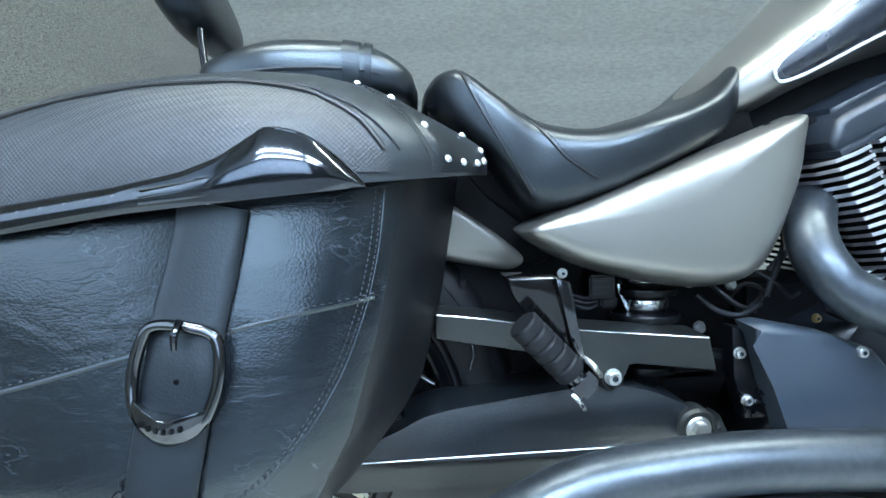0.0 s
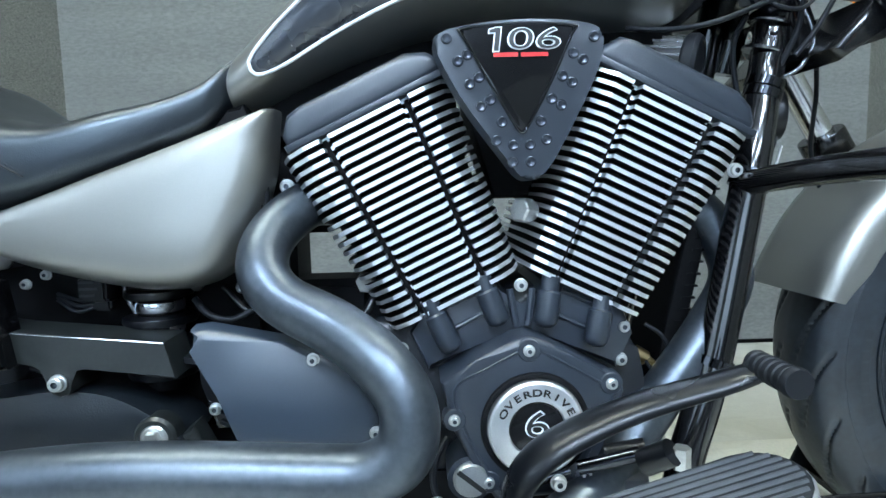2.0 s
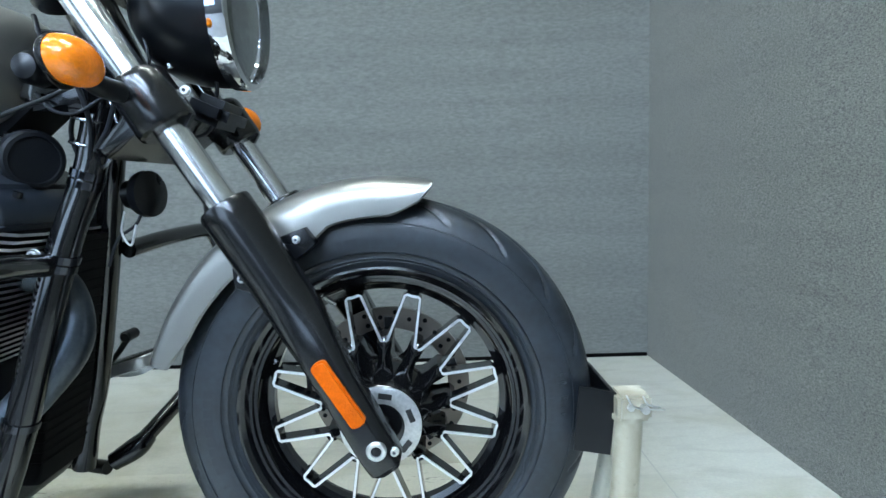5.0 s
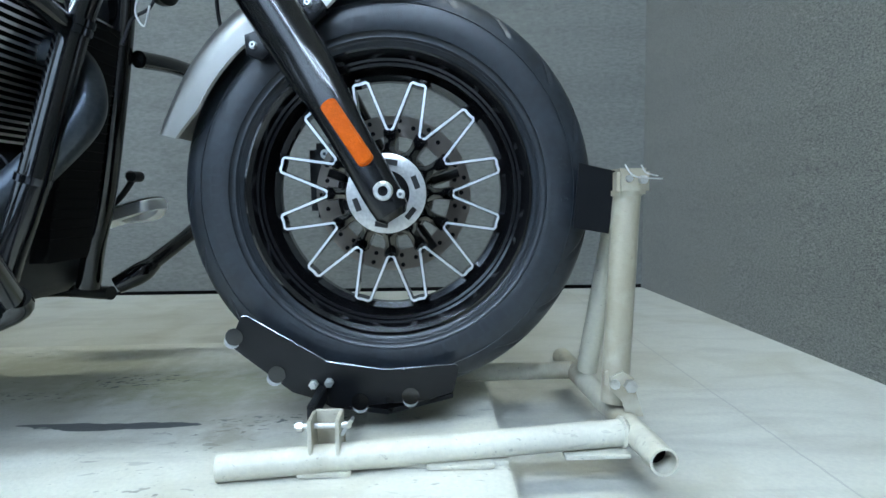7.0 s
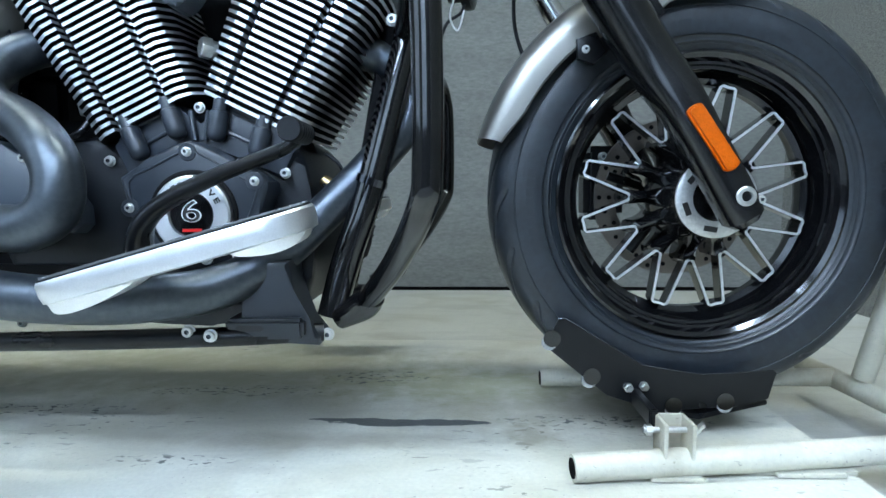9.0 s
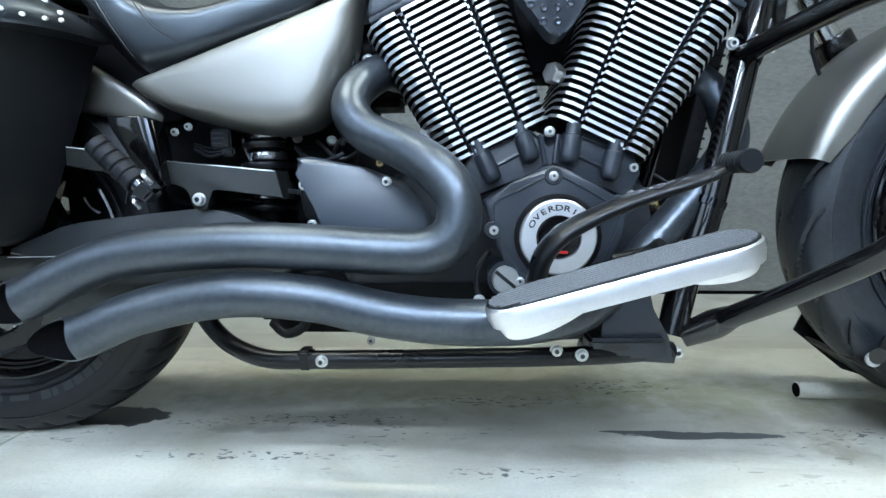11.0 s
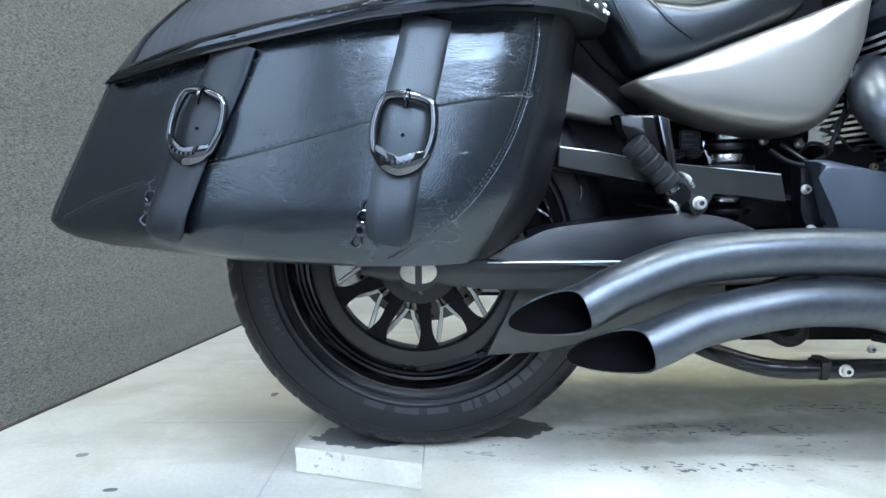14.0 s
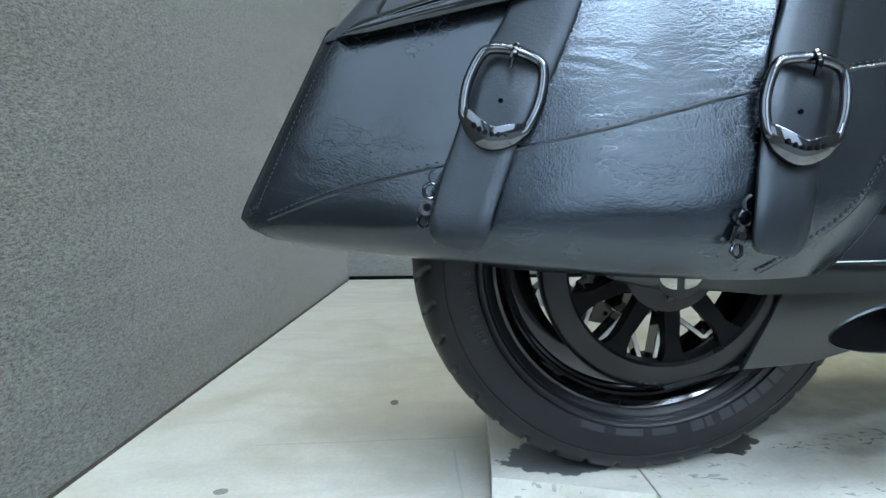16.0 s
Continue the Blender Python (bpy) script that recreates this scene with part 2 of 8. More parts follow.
def carpet_material(name, base, vary, fine, big=45, level=2.6):
    m = mat(name, base, 0.95, 0, vary, big, fine, 0, spec=0.1, stretch=(1, 1, level))
    nt = m.node_tree
    b = nt.nodes["Principled BSDF"]
    co = nt.nodes.new("ShaderNodeTexCoord")
    mp = nt.nodes.new("ShaderNodeMapping")
    mp.inputs["Scale"].default_value = (1, 1, 2.2)
    nt.links.new(co.outputs["Object"], mp.inputs[0])
    n = nt.nodes.new("ShaderNodeTexNoise")
    n.inputs["Scale"].default_value, n.inputs["Detail"].default_value = fine * 0.9, 3
    nt.links.new(mp.outputs[0], n.inputs["Vector"])
    bp = nt.nodes.new("ShaderNodeBump")
    bp.inputs["Strength"].default_value, bp.inputs["Distance"].default_value = 0.55, 0.004
    nt.links.new(n.outputs["Fac"], bp.inputs["Height"])
    nt.links.new(bp.outputs[0], b.inputs["Normal"])
    b.inputs["Sheen Weight"].default_value = 0.3
    # long level streaks where the pile was brushed or rubbed
    mp2 = nt.nodes.new("ShaderNodeMapping")
    mp2.inputs["Scale"].default_value = (0.5, 0.5, 7.0)
    nt.links.new(co.outputs["Object"], mp2.inputs[0])
    st = nt.nodes.new("ShaderNodeTexNoise")
    st.inputs["Scale"].default_value, st.inputs["Detail"].default_value, st.inputs["Distortion"].default_value = 2.0, 6, 0.4
    nt.links.new(mp2.outputs[0], st.inputs["Vector"])
    sr = nt.nodes.new("ShaderNodeMapRange")
    sr.inputs[1].default_value, sr.inputs[2].default_value, sr.inputs[3].default_value, sr.inputs[4].default_value = 0.36, 0.62, 0.93, 1.03
    nt.links.new(st.outputs["Fac"], sr.inputs[0])
    sm = nt.nodes.new("ShaderNodeMix")
    sm.data_type, sm.blend_type = "RGBA", "MULTIPLY"
    sm.inputs[0].default_value = 1.0
    nt.links.new(b.inputs["Base Color"].links[0].from_socket, sm.inputs[6])
    nt.links.new(sr.outputs[0], sm.inputs[7])
    nt.links.new(sm.outputs[2], b.inputs["Base Color"])
    return m


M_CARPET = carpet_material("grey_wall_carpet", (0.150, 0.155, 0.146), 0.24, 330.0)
# side walls: browner pile, darkened too for the weaker light they get
M_CARPET_SIDE_DIM = carpet_material("brownish_dimmed_wall_carpet", (0.114, 0.115, 0.099), 0.8, 330.0, 120, 3.0)


def painted_floor(name, base, chips, patches=(), clusters=(), stains_and_shade=(), joints=()):
    """Worn white floor paint: soft grey dirt, scuffs, chipped flecks down to grey concrete, and single grey to
    near-black patches (x, y, half length, half width).
    clusters: zones thick with flecks; stains_and_shade: soft discoloured spots, among them the olive shade painted
    under the bike; joints: thin grey seams (axis, place, from, to)."""
    m = mat(name, base, 0.42, 0, 0.09, 2.5, 140, 0.25, 160, tint=(base[0], base[1] * 0.99, base[2] * 0.95))
    nt = m.node_tree
    b = nt.nodes["Principled BSDF"]
    col = b.inputs["Base Color"].links[0].from_socket
    co = nt.nodes.new("ShaderNodeTexCoord")
    src = co.outputs["Object"]

    def noise_mask(scale, lo, hi, detail=5, dist=0.0, stretch=(1, 1, 1)):
        mp = nt.nodes.new("ShaderNodeMapping")
        mp.inputs["Scale"].default_value = stretch
        nt.links.new(src, mp.inputs[0])
        n = nt.nodes.new("ShaderNodeTexNoise")
        n.inputs["Scale"].default_value, n.inputs["Detail"].default_value, n.inputs["Distortion"].default_value = scale, detail, dist
        nt.links.new(mp.outputs[0], n.inputs["Vector"])
        r = nt.nodes.new("ShaderNodeMapRange")
        r.inputs[1].default_value, r.inputs[2].default_value = lo, hi
        nt.links.new(n.outputs["Fac"], r.inputs[0])
        return r.outputs[0]

    def math_node(op, a, c):
        k = nt.nodes.new("ShaderNodeMath")
        k.operation = op
        for i, s in enumerate((a, c)):
            if isinstance(s, (int, float)):
                k.inputs[i].default_value = s
            else:
                nt.links.new(s, k.inputs[i])
        return k.outputs[0]

    def blend(colour, mask, rgb):
        x = nt.nodes.new("ShaderNodeMix")
        x.data_type = "RGBA"
        nt.links.new(mask, x.inputs[0])
        nt.links.new(colour, x.inputs[6])
        x.inputs[7].default_value = (*rgb, 1)
        return x.outputs[2]

    dirt = math_node("MULTIPLY", noise_mask(4.2, 0.47, 0.78, 7, 0.8), 0.75)
    col = blend(col, dirt, (base[0] * 0.64, base[1] * 0.6, base[2] * 0.48))
    if chips:
        zone = noise_mask(3.4, 0.55, 0.68, 3, 0, (0.6, 2.2, 1))
        fleck = noise_mask(60, 0.615, 0.64, 6, 0.7, (0.55, 1.5, 1))
        col = blend(col, math_node("MULTIPLY", math_node("MULTIPLY", zone, fleck), 0.9 * chips), (0.10, 0.105, 0.095))
        speck = noise_mask(190, 0.69, 0.72, 3, 0.3, (0.7, 1.3, 1))
        col = blend(col, math_node("MULTIPLY", speck, 0.7 * chips), (0.17, 0.165, 0.15))
        smear = math_node("MULTIPLY", noise_mask(6.0, 0.5, 0.75, 7, 1.2, (0.45, 1.8, 1)), 0.5)
        col = blend(col, smear, (base[0] * 0.62, base[1] * 0.6, base[2] * 0.6))
    sep = nt.nodes.new("ShaderNodeSeparateXYZ")
    nt.links.new(src, sep.inputs[0])
    wob = nt.nodes.new("ShaderNodeTexNoise")
    wob.inputs["Scale"].default_value, wob.inputs["Detail"].default_value = 26, 6
    nt.links.new(src, wob.inputs["Vector"])
    def spot(px, py, ax, ay, rough, lo, hi):
        dx = math_node("POWER", math_node("ABSOLUTE", math_node("DIVIDE", math_node("SUBTRACT", sep.outputs[0], px), ax), 0), 2.0)
        dy = math_node("POWER", math_node("ABSOLUTE", math_node("DIVIDE", math_node("SUBTRACT", sep.outputs[1], py), ay), 0), 2.0)
        d = math_node("ADD", math_node("ADD", dx, dy), math_node("MULTIPLY", math_node("SUBTRACT", wob.outputs["Fac"], 0.5), rough))
        r = nt.nodes.new("ShaderNodeMapRange")
        r.inputs[1].default_value, r.inputs[2].default_value, r.inputs[3].default_value, r.inputs[4].default_value = lo, hi, 1, 0
        nt.links.new(d, r.inputs[0])
        return r.outputs[0]

    for px, py, ax, ay, rgb, k in stains_and_shade:
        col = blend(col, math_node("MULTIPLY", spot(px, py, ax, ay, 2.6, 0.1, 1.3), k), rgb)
    if clusters:
        flake = noise_mask(80, 0.57, 0.6, 7, 0.5, (0.7, 1.3, 1))
    for px, py, ax, ay in clusters:
        col = blend(col, math_node("MULTIPLY", spot(px, py, ax, ay, 3.0, 0.4, 1.1), flake), (0.085, 0.088, 0.08))
    for axis, place, a0, a1 in joints:
        off = math_node("ABSOLUTE", math_node("SUBTRACT", math_node("ADD", sep.outputs[axis], math_node("MULTIPLY", math_node("SUBTRACT", wob.outputs["Fac"], 0.5), 0.006)), place), 0)
        mid = math_node("ABSOLUTE", math_node("SUBTRACT", sep.outputs[1 - axis], (a0 + a1) / 2), 0)
        m1 = math_node("LESS_THAN", off, 0.0022)
        m2 = math_node("LESS_THAN", mid, abs(a1 - a0) / 2)
        col = blend(col, math_node("MULTIPLY", math_node("MULTIPLY", m1, m2), 0.55), (0.3, 0.3, 0.28))
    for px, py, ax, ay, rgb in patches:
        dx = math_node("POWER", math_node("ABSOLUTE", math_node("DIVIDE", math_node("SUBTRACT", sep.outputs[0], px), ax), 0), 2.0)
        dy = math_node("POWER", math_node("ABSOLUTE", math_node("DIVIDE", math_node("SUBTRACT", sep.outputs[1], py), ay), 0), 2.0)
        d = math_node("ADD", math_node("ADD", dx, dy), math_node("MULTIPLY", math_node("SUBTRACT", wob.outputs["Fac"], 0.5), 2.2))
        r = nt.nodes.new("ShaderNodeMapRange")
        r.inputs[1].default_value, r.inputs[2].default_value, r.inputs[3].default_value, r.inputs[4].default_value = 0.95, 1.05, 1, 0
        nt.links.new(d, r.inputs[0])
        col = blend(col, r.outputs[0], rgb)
    nt.links.new(col, b.inputs["Base Color"])
    return m


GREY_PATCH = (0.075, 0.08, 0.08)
# olive tone paints the shade under the bike into the floor colour
BROWN, SHADE_OLIVE = (0.26, 0.22, 0.15), (0.3, 0.285, 0.15)
M_SLAB = painted_floor("worn_white_platform_paint", (0.56, 0.55, 0.49), 1.0,
                       # includes a near-black patch just ahead of where the rear tyre rests
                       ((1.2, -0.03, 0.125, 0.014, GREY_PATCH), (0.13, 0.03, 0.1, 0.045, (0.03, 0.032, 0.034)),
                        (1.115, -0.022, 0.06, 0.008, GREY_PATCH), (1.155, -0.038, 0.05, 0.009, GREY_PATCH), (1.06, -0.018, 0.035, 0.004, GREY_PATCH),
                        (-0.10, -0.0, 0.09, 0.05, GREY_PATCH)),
                       ((0.52, 0.02, 0.2, 0.03), (0.85, 0.12, 0.22, 0.03), (1.12, 0.2, 0.12, 0.05), (0.86, -0.17, 0.1, 0.02), (0.42, -0.12, 0.2, 0.02),
                        (0.3, 0.0, 0.06, 0.02), (0.86, -0.3, 0.1, 0.02), (1.5, -0.02, 0.16, 0.03)),
                       ((1.52, 0.02, 0.3, 0.12, BROWN, 0.5), (1.39, -0.08, 0.045, 0.055, BROWN, 0.55), (1.3, 0.16, 0.3, 0.1, SHADE_OLIVE, 0.6), (0.75, 0.25, 0.62, 0.2, SHADE_OLIVE, 0.6),
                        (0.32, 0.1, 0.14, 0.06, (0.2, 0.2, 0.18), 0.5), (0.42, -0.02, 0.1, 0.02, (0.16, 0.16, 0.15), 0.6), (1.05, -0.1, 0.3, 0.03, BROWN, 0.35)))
M_FLOOR = painted_floor("white_floor_paint", (0.48, 0.476, 0.435), 0.12, ((-0.62, 0.02, 0.012, 0.008, (0.16, 0.16, 0.15)), (-0.36, 0.32, 0.008, 0.012, (0.1, 0.08, 0.05)), (-0.5, -0.1, 0.012, 0.006, GREY_PATCH)), (),
                        ((-0.3, 0.3, 0.3, 0.3, (0.36, 0.35, 0.29), 0.5), (1.95, 0.7, 0.5, 0.5, (0.36, 0.35, 0.3), 0.4)),
                        ((1, 0.16, -0.6, -0.2), (0, -0.255, -0.5, 0.12), (1, -0.33, -1.1, -0.3), (0, 2.28, -0.6, 1.4)))
M_STAND = painted_floor("white_stand_paint", (0.55, 0.535, 0.46), 0.9, (), (), ((1.99, -0.12, 0.05, 0.05, (0.2, 0.16, 0.1), 0.6), (1.98, 0.11, 0.08, 0.06, (0.22, 0.18, 0.12), 0.6), (1.56, -0.19, 0.04, 0.04, (0.24, 0.2, 0.14), 0.5)))


# ---- building tools ----
def part(name, bm, material, parent=None, label="", sharp=40, smooth=True):
    me = bpy.data.meshes.new(name)
    bmesh.ops.recalc_face_normals(bm, faces=bm.faces)
    bm.to_mesh(me)
    bm.free()
    for m in material if isinstance(material, (list, tuple)) else [material]:
        me.materials.append(m)
    if smooth:
        me.shade_smooth()
        me.set_sharp_from_angle(angle=radians(sharp))
    ob = new(name, me)
    if parent:
        ob.parent = parent
        ob.matrix_parent_inverse = ROOT.get(parent.name, Matrix())
    return tagged(ob, label)


ROOT = {}


def root(name, loc, label, category, group=""):
    ob = new(name)
    ob.location = loc
    ob.empty_display_size = 0.1
    ROOT[ob.name] = Matrix.Translation(loc).inverted()
    return tagged(ob, label, category, group)


def again(ob, matrix, parent):
    """One more of a part, on the same mesh."""
    o = ob.copy()
    scene.collection.objects.link(o)
    o.parent = parent
    o.matrix_parent_inverse = ROOT.get(parent.name, Matrix())
    o.matrix_basis = matrix
    return o


def spline(pts, steps=6, closed=False):
    """Catmull-Rom through pts (tuples of any length)."""
    p = [Vector(q) for q in pts]
    n = len(p)
    out = []
    for i in range(n if closed else n - 1):
        a, b = p[i], p[(i + 1) % n]
        z = p[i - 1] if (closed or i > 0) else a + (a - b)
        c = p[(i + 2) % n] if (closed or i + 2 < n) else b + (b - a)
        for k in range(steps):
            t = k / steps
            out.append(0.5 * (2 * a + (b - z) * t + (2 * z - 5 * a + 4 * b - c) * t * t + (3 * a - 3 * b + c - z) * t ** 3))
    if not closed:
        out.append(p[-1])
    return out


def rings(bm, loops, cap=True, closed=False):
    """Skin between loops of equal length."""
    vs = [[bm.verts.new(v) for v in l] for l in loops]
    n = len(vs[0])
    pairs = list(zip(vs, vs[1:])) + ([(vs[-1], vs[0])] if closed else [])
    for a, b in pairs:
        for i in range(n):
            j = (i + 1) % n
            bm.faces.new((a[i], a[j], b[j], b[i]))
    if cap and not closed:
        bm.faces.new(vs[0])
        bm.faces.new(vs[-1])
    return vs


def tube(bm, pts, r, seg=14, steps=6, cap=True, closed=False, flat=1.0):
    """A round bar along pts; r is one radius, or one for each point."""
    if isinstance(r, (int, float)):
        q = [(*p, r) for p in pts]
    else:
        q = [(*p, k) for p, k in zip(pts, r)]
    c = spline(q, steps, closed) if steps > 1 else [Vector(k) for k in q]
    pos = [Vector(k[:3]) for k in c]
    n = len(pos)
    side = None
    loops = []
    for i in range(n):
        d = (pos[(i + 1) % n] - pos[i - 1]) if closed else (pos[min(i + 1, n - 1)] - pos[max(i - 1, 0)])
        d.normalize()
        if side is None:
            side = d.cross(Vector((0, 0, 1)) if abs(d.z) < 0.9 else Vector((0, 1, 0))).normalized()
        side = (side - d * side.dot(d)).normalized()
        up = d.cross(side)
        loops.append([pos[i] + (side * math.cos(a) + up * math.sin(a) * flat) * c[i][3] for a in (2 * math.pi * k / seg for k in range(seg))])
    rings(bm, loops, cap, closed)
    return bm


def prism(bm, outline, y0, y1, bevel=0.004, seg=2, taper=0.0):
    """An outline in x, z pushed from y0 (near) to y1; the near rim is rounded. taper shrinks the near face."""
    cx = sum(p[0] for p in outline) / len(outline)
    cz = sum(p[1] for p in outline) / len(outline)
    near = [bm.verts.new((p[0] + (cx - p[0]) * taper, y0, p[1] + (cz - p[1]) * taper)) for p in outline]
    far = [bm.verts.new((p[0], y1, p[1])) for p in outline]
    f = bm.faces.new(near)
    bm.faces.new(far)
    n = len(outline)
    for i in range(n):
        bm.faces.new((near[i], near[(i + 1) % n], far[(i + 1) % n], far[i]))
    if bevel:
        bmesh.ops.bevel(bm, geom=list(f.edges), offset=bevel, segments=seg, affect="EDGES", profile=0.5, clamp_overlap=True)
    return bm


def box(bm, lo, hi, bevel=0.0, m=None, seg=2):
    r = bmesh.ops.create_cube(bm, size=1)
    v = r["verts"]
    for k in v:
        k.co = Vector([(lo[i] + hi[i]) / 2 + k.co[i] * (hi[i] - lo[i]) for i in range(3)])
    if bevel:
        es = list({e for k in v for e in k.link_edges})
        g = bmesh.ops.bevel(bm, geom=es, offset=bevel, segments=seg, affect="EDGES", clamp_overlap=True)
        v = list({k for f in g["faces"] for k in f.verts} | {k for k in v if k.is_valid})
    if m:
        bmesh.ops.transform(bm, matrix=m, verts=[k for k in v if k.is_valid])
    return bm


def lathe(bm, profile, centre, seg=48, axis=(0, 1, 0), closed=False):
    """profile: (radius, along) turned about the axis through centre."""
    ax = Vector(axis).normalized()
    u = ax.cross(Vector((0, 0, 1)) if abs(ax.z) < 0.9 else Vector((1, 0, 0))).normalized()
    w = ax.cross(u)
    c = Vector(centre)
    loops = [[c + ax * h + (u * math.cos(a) + w * math.sin(a)) * max(r, 1e-4) for a in (2 * math.pi * k / seg for k in range(seg))] for r, h in profile]
    rings(bm, loops, cap=not closed, closed=closed)
    return bm


def rod(bm, a, b, r, seg=16, r2=None):
    a, b = Vector(a), Vector(b)
    d = b - a
    lathe(bm, [(r, 0), (r if r2 is None else r2, d.length)], a, seg, d)
    return bm


def loft(bm, stations, n=36, steps=5, power=2.4):
    """Skin along x. Station: x, z bottom, z top, half width near, half width far (about y = cy), cy."""
    loops = []
    for x, zb, zt, w, cy in spline(stations, steps):
        mid, h = (zb + zt) / 2, max((zt - zb) / 2, 1e-3)
        l = []
        for k in range(n):
            a = 2 * math.pi * k / n
            c, s = math.cos(a), math.sin(a)
            l.append((x, cy + math.copysign(abs(c) ** (2 / power), c) * max(w, 1e-3), mid + math.copysign(abs(s) ** (2 / power), s) * h))
        loops.append(l)
    rings(bm, loops)
    return bm


def lerp(table, x):
    """Smooth reading of a table of (x, value)."""
    if x <= table[0][0]:
        return table[0][1]
    for (a, u), (b, v) in zip(table, table[1:]):
        if x <= b:
            t = (x - a) / (b - a)
            return u + (v - u) * t
    return table[-1][1]


def words(text, size, matrix, depth=0.0006, bold=0.0):
    """Built-in lettering as a mesh, centred, standing in the plane y = 0 of matrix and facing -y."""
    cu = bpy.data.curves.new("lettering", "FONT")
    cu.body, cu.size, cu.extrude, cu.offset = text, size, depth, bold
    cu.align_x, cu.align_y = "CENTER", "CENTER"
    ob = bpy.data.objects.new("lettering", cu)
    me = bpy.data.meshes.new_from_object(ob)
    bm = bmesh.new()
    bm.from_mesh(me)
    bmesh.ops.transform(bm, matrix=matrix @ pose(0, 0, 0, 90, 0, 0), verts=bm.verts)
    bpy.data.objects.remove(ob)
    bpy.data.meshes.remove(me)
    bpy.data.curves.remove(cu)
    return bm


# ---- room ----
def wall(name, a, b, label, z0=-0.045, z1=3.0, thick=0.1):
    a, b = Vector((*a, 0)), Vector((*b, 0))
    d = (b - a).normalized()
    out = Vector((d.y, -d.x, 0)) * thick
    bm = bmesh.new()
    lo = [bm.verts.new((p.x, p.y, z0)) for p in (a, b, b + out, a + out)]
    hi = [bm.verts.new((p.x, p.y, z1)) for p in (a, b, b + out, a + out)]
    bm.faces.new(lo)
    bm.faces.new(hi)
    for i in range(4):
        bm.faces.new((lo[i], lo[(i + 1) % 4], hi[(i + 1) % 4], hi[i]))
    return tagged(part(name, bm, M_CARPET if "back" in name else M_CARPET_SIDE_DIM, smooth=False), label, "wall", kind="structure")


BACK_L, BACK_R, LEFT_N, RIGHT_N = (-0.57, 1.56), (2.615, 1.46), (-1.55, -3.9), (2.78, -3.9)
wall("wall_back", BACK_R, BACK_L, "grey carpet-covered partition wall behind the motorcycle")
OPENING_A, OPENING_B = (-0.964, -0.45), (-1.296, -2.4)
wall("wall_left", BACK_L, OPENING_A, "grey carpet-covered side wall of the bay")
wall("wall_left_front", OPENING_B, LEFT_N, "grey carpet-covered side wall of the bay")
wall("wall_left_header", OPENING_A, OPENING_B, "unseen grey carpet-covered wall above the added light opening", 2.25)
wall("wall_left_sill", OPENING_A, OPENING_B, "unseen grey carpet-covered wall below the added light opening", -0.045, 0.7)
# unseen glowing panels, added for the bluish sheen; their openings are assumed
M_FRONT_GLOW = glow("front_fill_glow", (0.45, 0.8, 1.3), FRONT_GLOW_POWER)
glow_panel = wall("unseen_backdrop_left", (-1.2, -0.3), (-1.55, -2.6), "unseen glowing panel added as bluish light from the left", 0.5, 2.5, 0.02)
glow_panel.data.materials[0] = glow("side_fill_glow", (0.45, 0.8, 1.3), SIDE_GLOW_POWER)
# black strip stands in for the shadow gap under the wall
base = wall("wall_foot_shadow", (2.61, 1.4555), (-0.565, 1.5555), "thin black strip painting the shadow gap at the wall foot", -0.045, -0.03, 0.006)
base.data.materials[0] = M_SOOT_SHADE
base = wall("baseboard_left", (-0.566, 1.54), (-0.96, -0.449), "thin dirty brown seam at the foot of the side wall", -0.045, -0.039, 0.003)
base.data.materials[0] = mat("dirty_seam", (0.05, 0.04, 0.03), 0.8, 0, 0.4, 12, 90)
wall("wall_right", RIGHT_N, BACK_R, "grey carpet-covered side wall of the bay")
# unseen front wall, kept dark so gloss parts mirror little light
M_PLAINWALL = mat("dark_wall_paint", (0.06, 0.062, 0.065), 0.7)
for nm, p, q, z0, z1 in (("wall_front_left", LEFT_N, (-1.2, -3.9), -0.045, 3.0), ("wall_front_right", (1.1, -3.9), RIGHT_N, -0.045, 3.0),
                         ("wall_front_header", (-1.2, -3.9), (1.1, -3.9), 2.85, 3.0), ("wall_front_sill", (-1.2, -3.9), (1.1, -3.9), -0.045, 0.75)):
    w = wall(nm, p, q, "unseen dark wall added to close the bay", z0, z1)
    w.data.materials[0] = M_PLAINWALL
glow_panel = wall("unseen_backdrop_front", (-1.5, -4.15), (1.4, -4.15), "unseen glowing panel added as bluish light from the front", 0.3, 2.98, 0.02)
glow_panel.data.materials[0] = M_FRONT_GLOW
# out-of-view floor, added darker so the blacks reflect less brightness
bm = box(bmesh.new(), (-2.2, -4.4, -0.145), (3.2, -1.0, -0.045))
tagged(part("floor_unseen_front", bm, mat("dark_front_floor", (0.16, 0.16, 0.155), 0.6, 0, 0.2, 3, 60, 0.1, 200), smooth=False), "unseen darker floor added in front to cut reflections", "floor", kind="structure")
bm = box(bmesh.new(), (-2.2, -1.0, -0.145), (3.2, 2.0, -0.045))
tagged(part("floor", bm, M_FLOOR, smooth=False), "white painted floor with grey scuffs", "floor", kind="structure")
bm = box(bmesh.new(), (-2.2, -4.4, 3.0), (3.2, 2.0, 3.1))
tagged(part("ceiling", bm, mat("white_ceiling", (0.7, 0.7, 0.68), 0.8), smooth=False), "plain white ceiling", "ceiling", kind="structure")


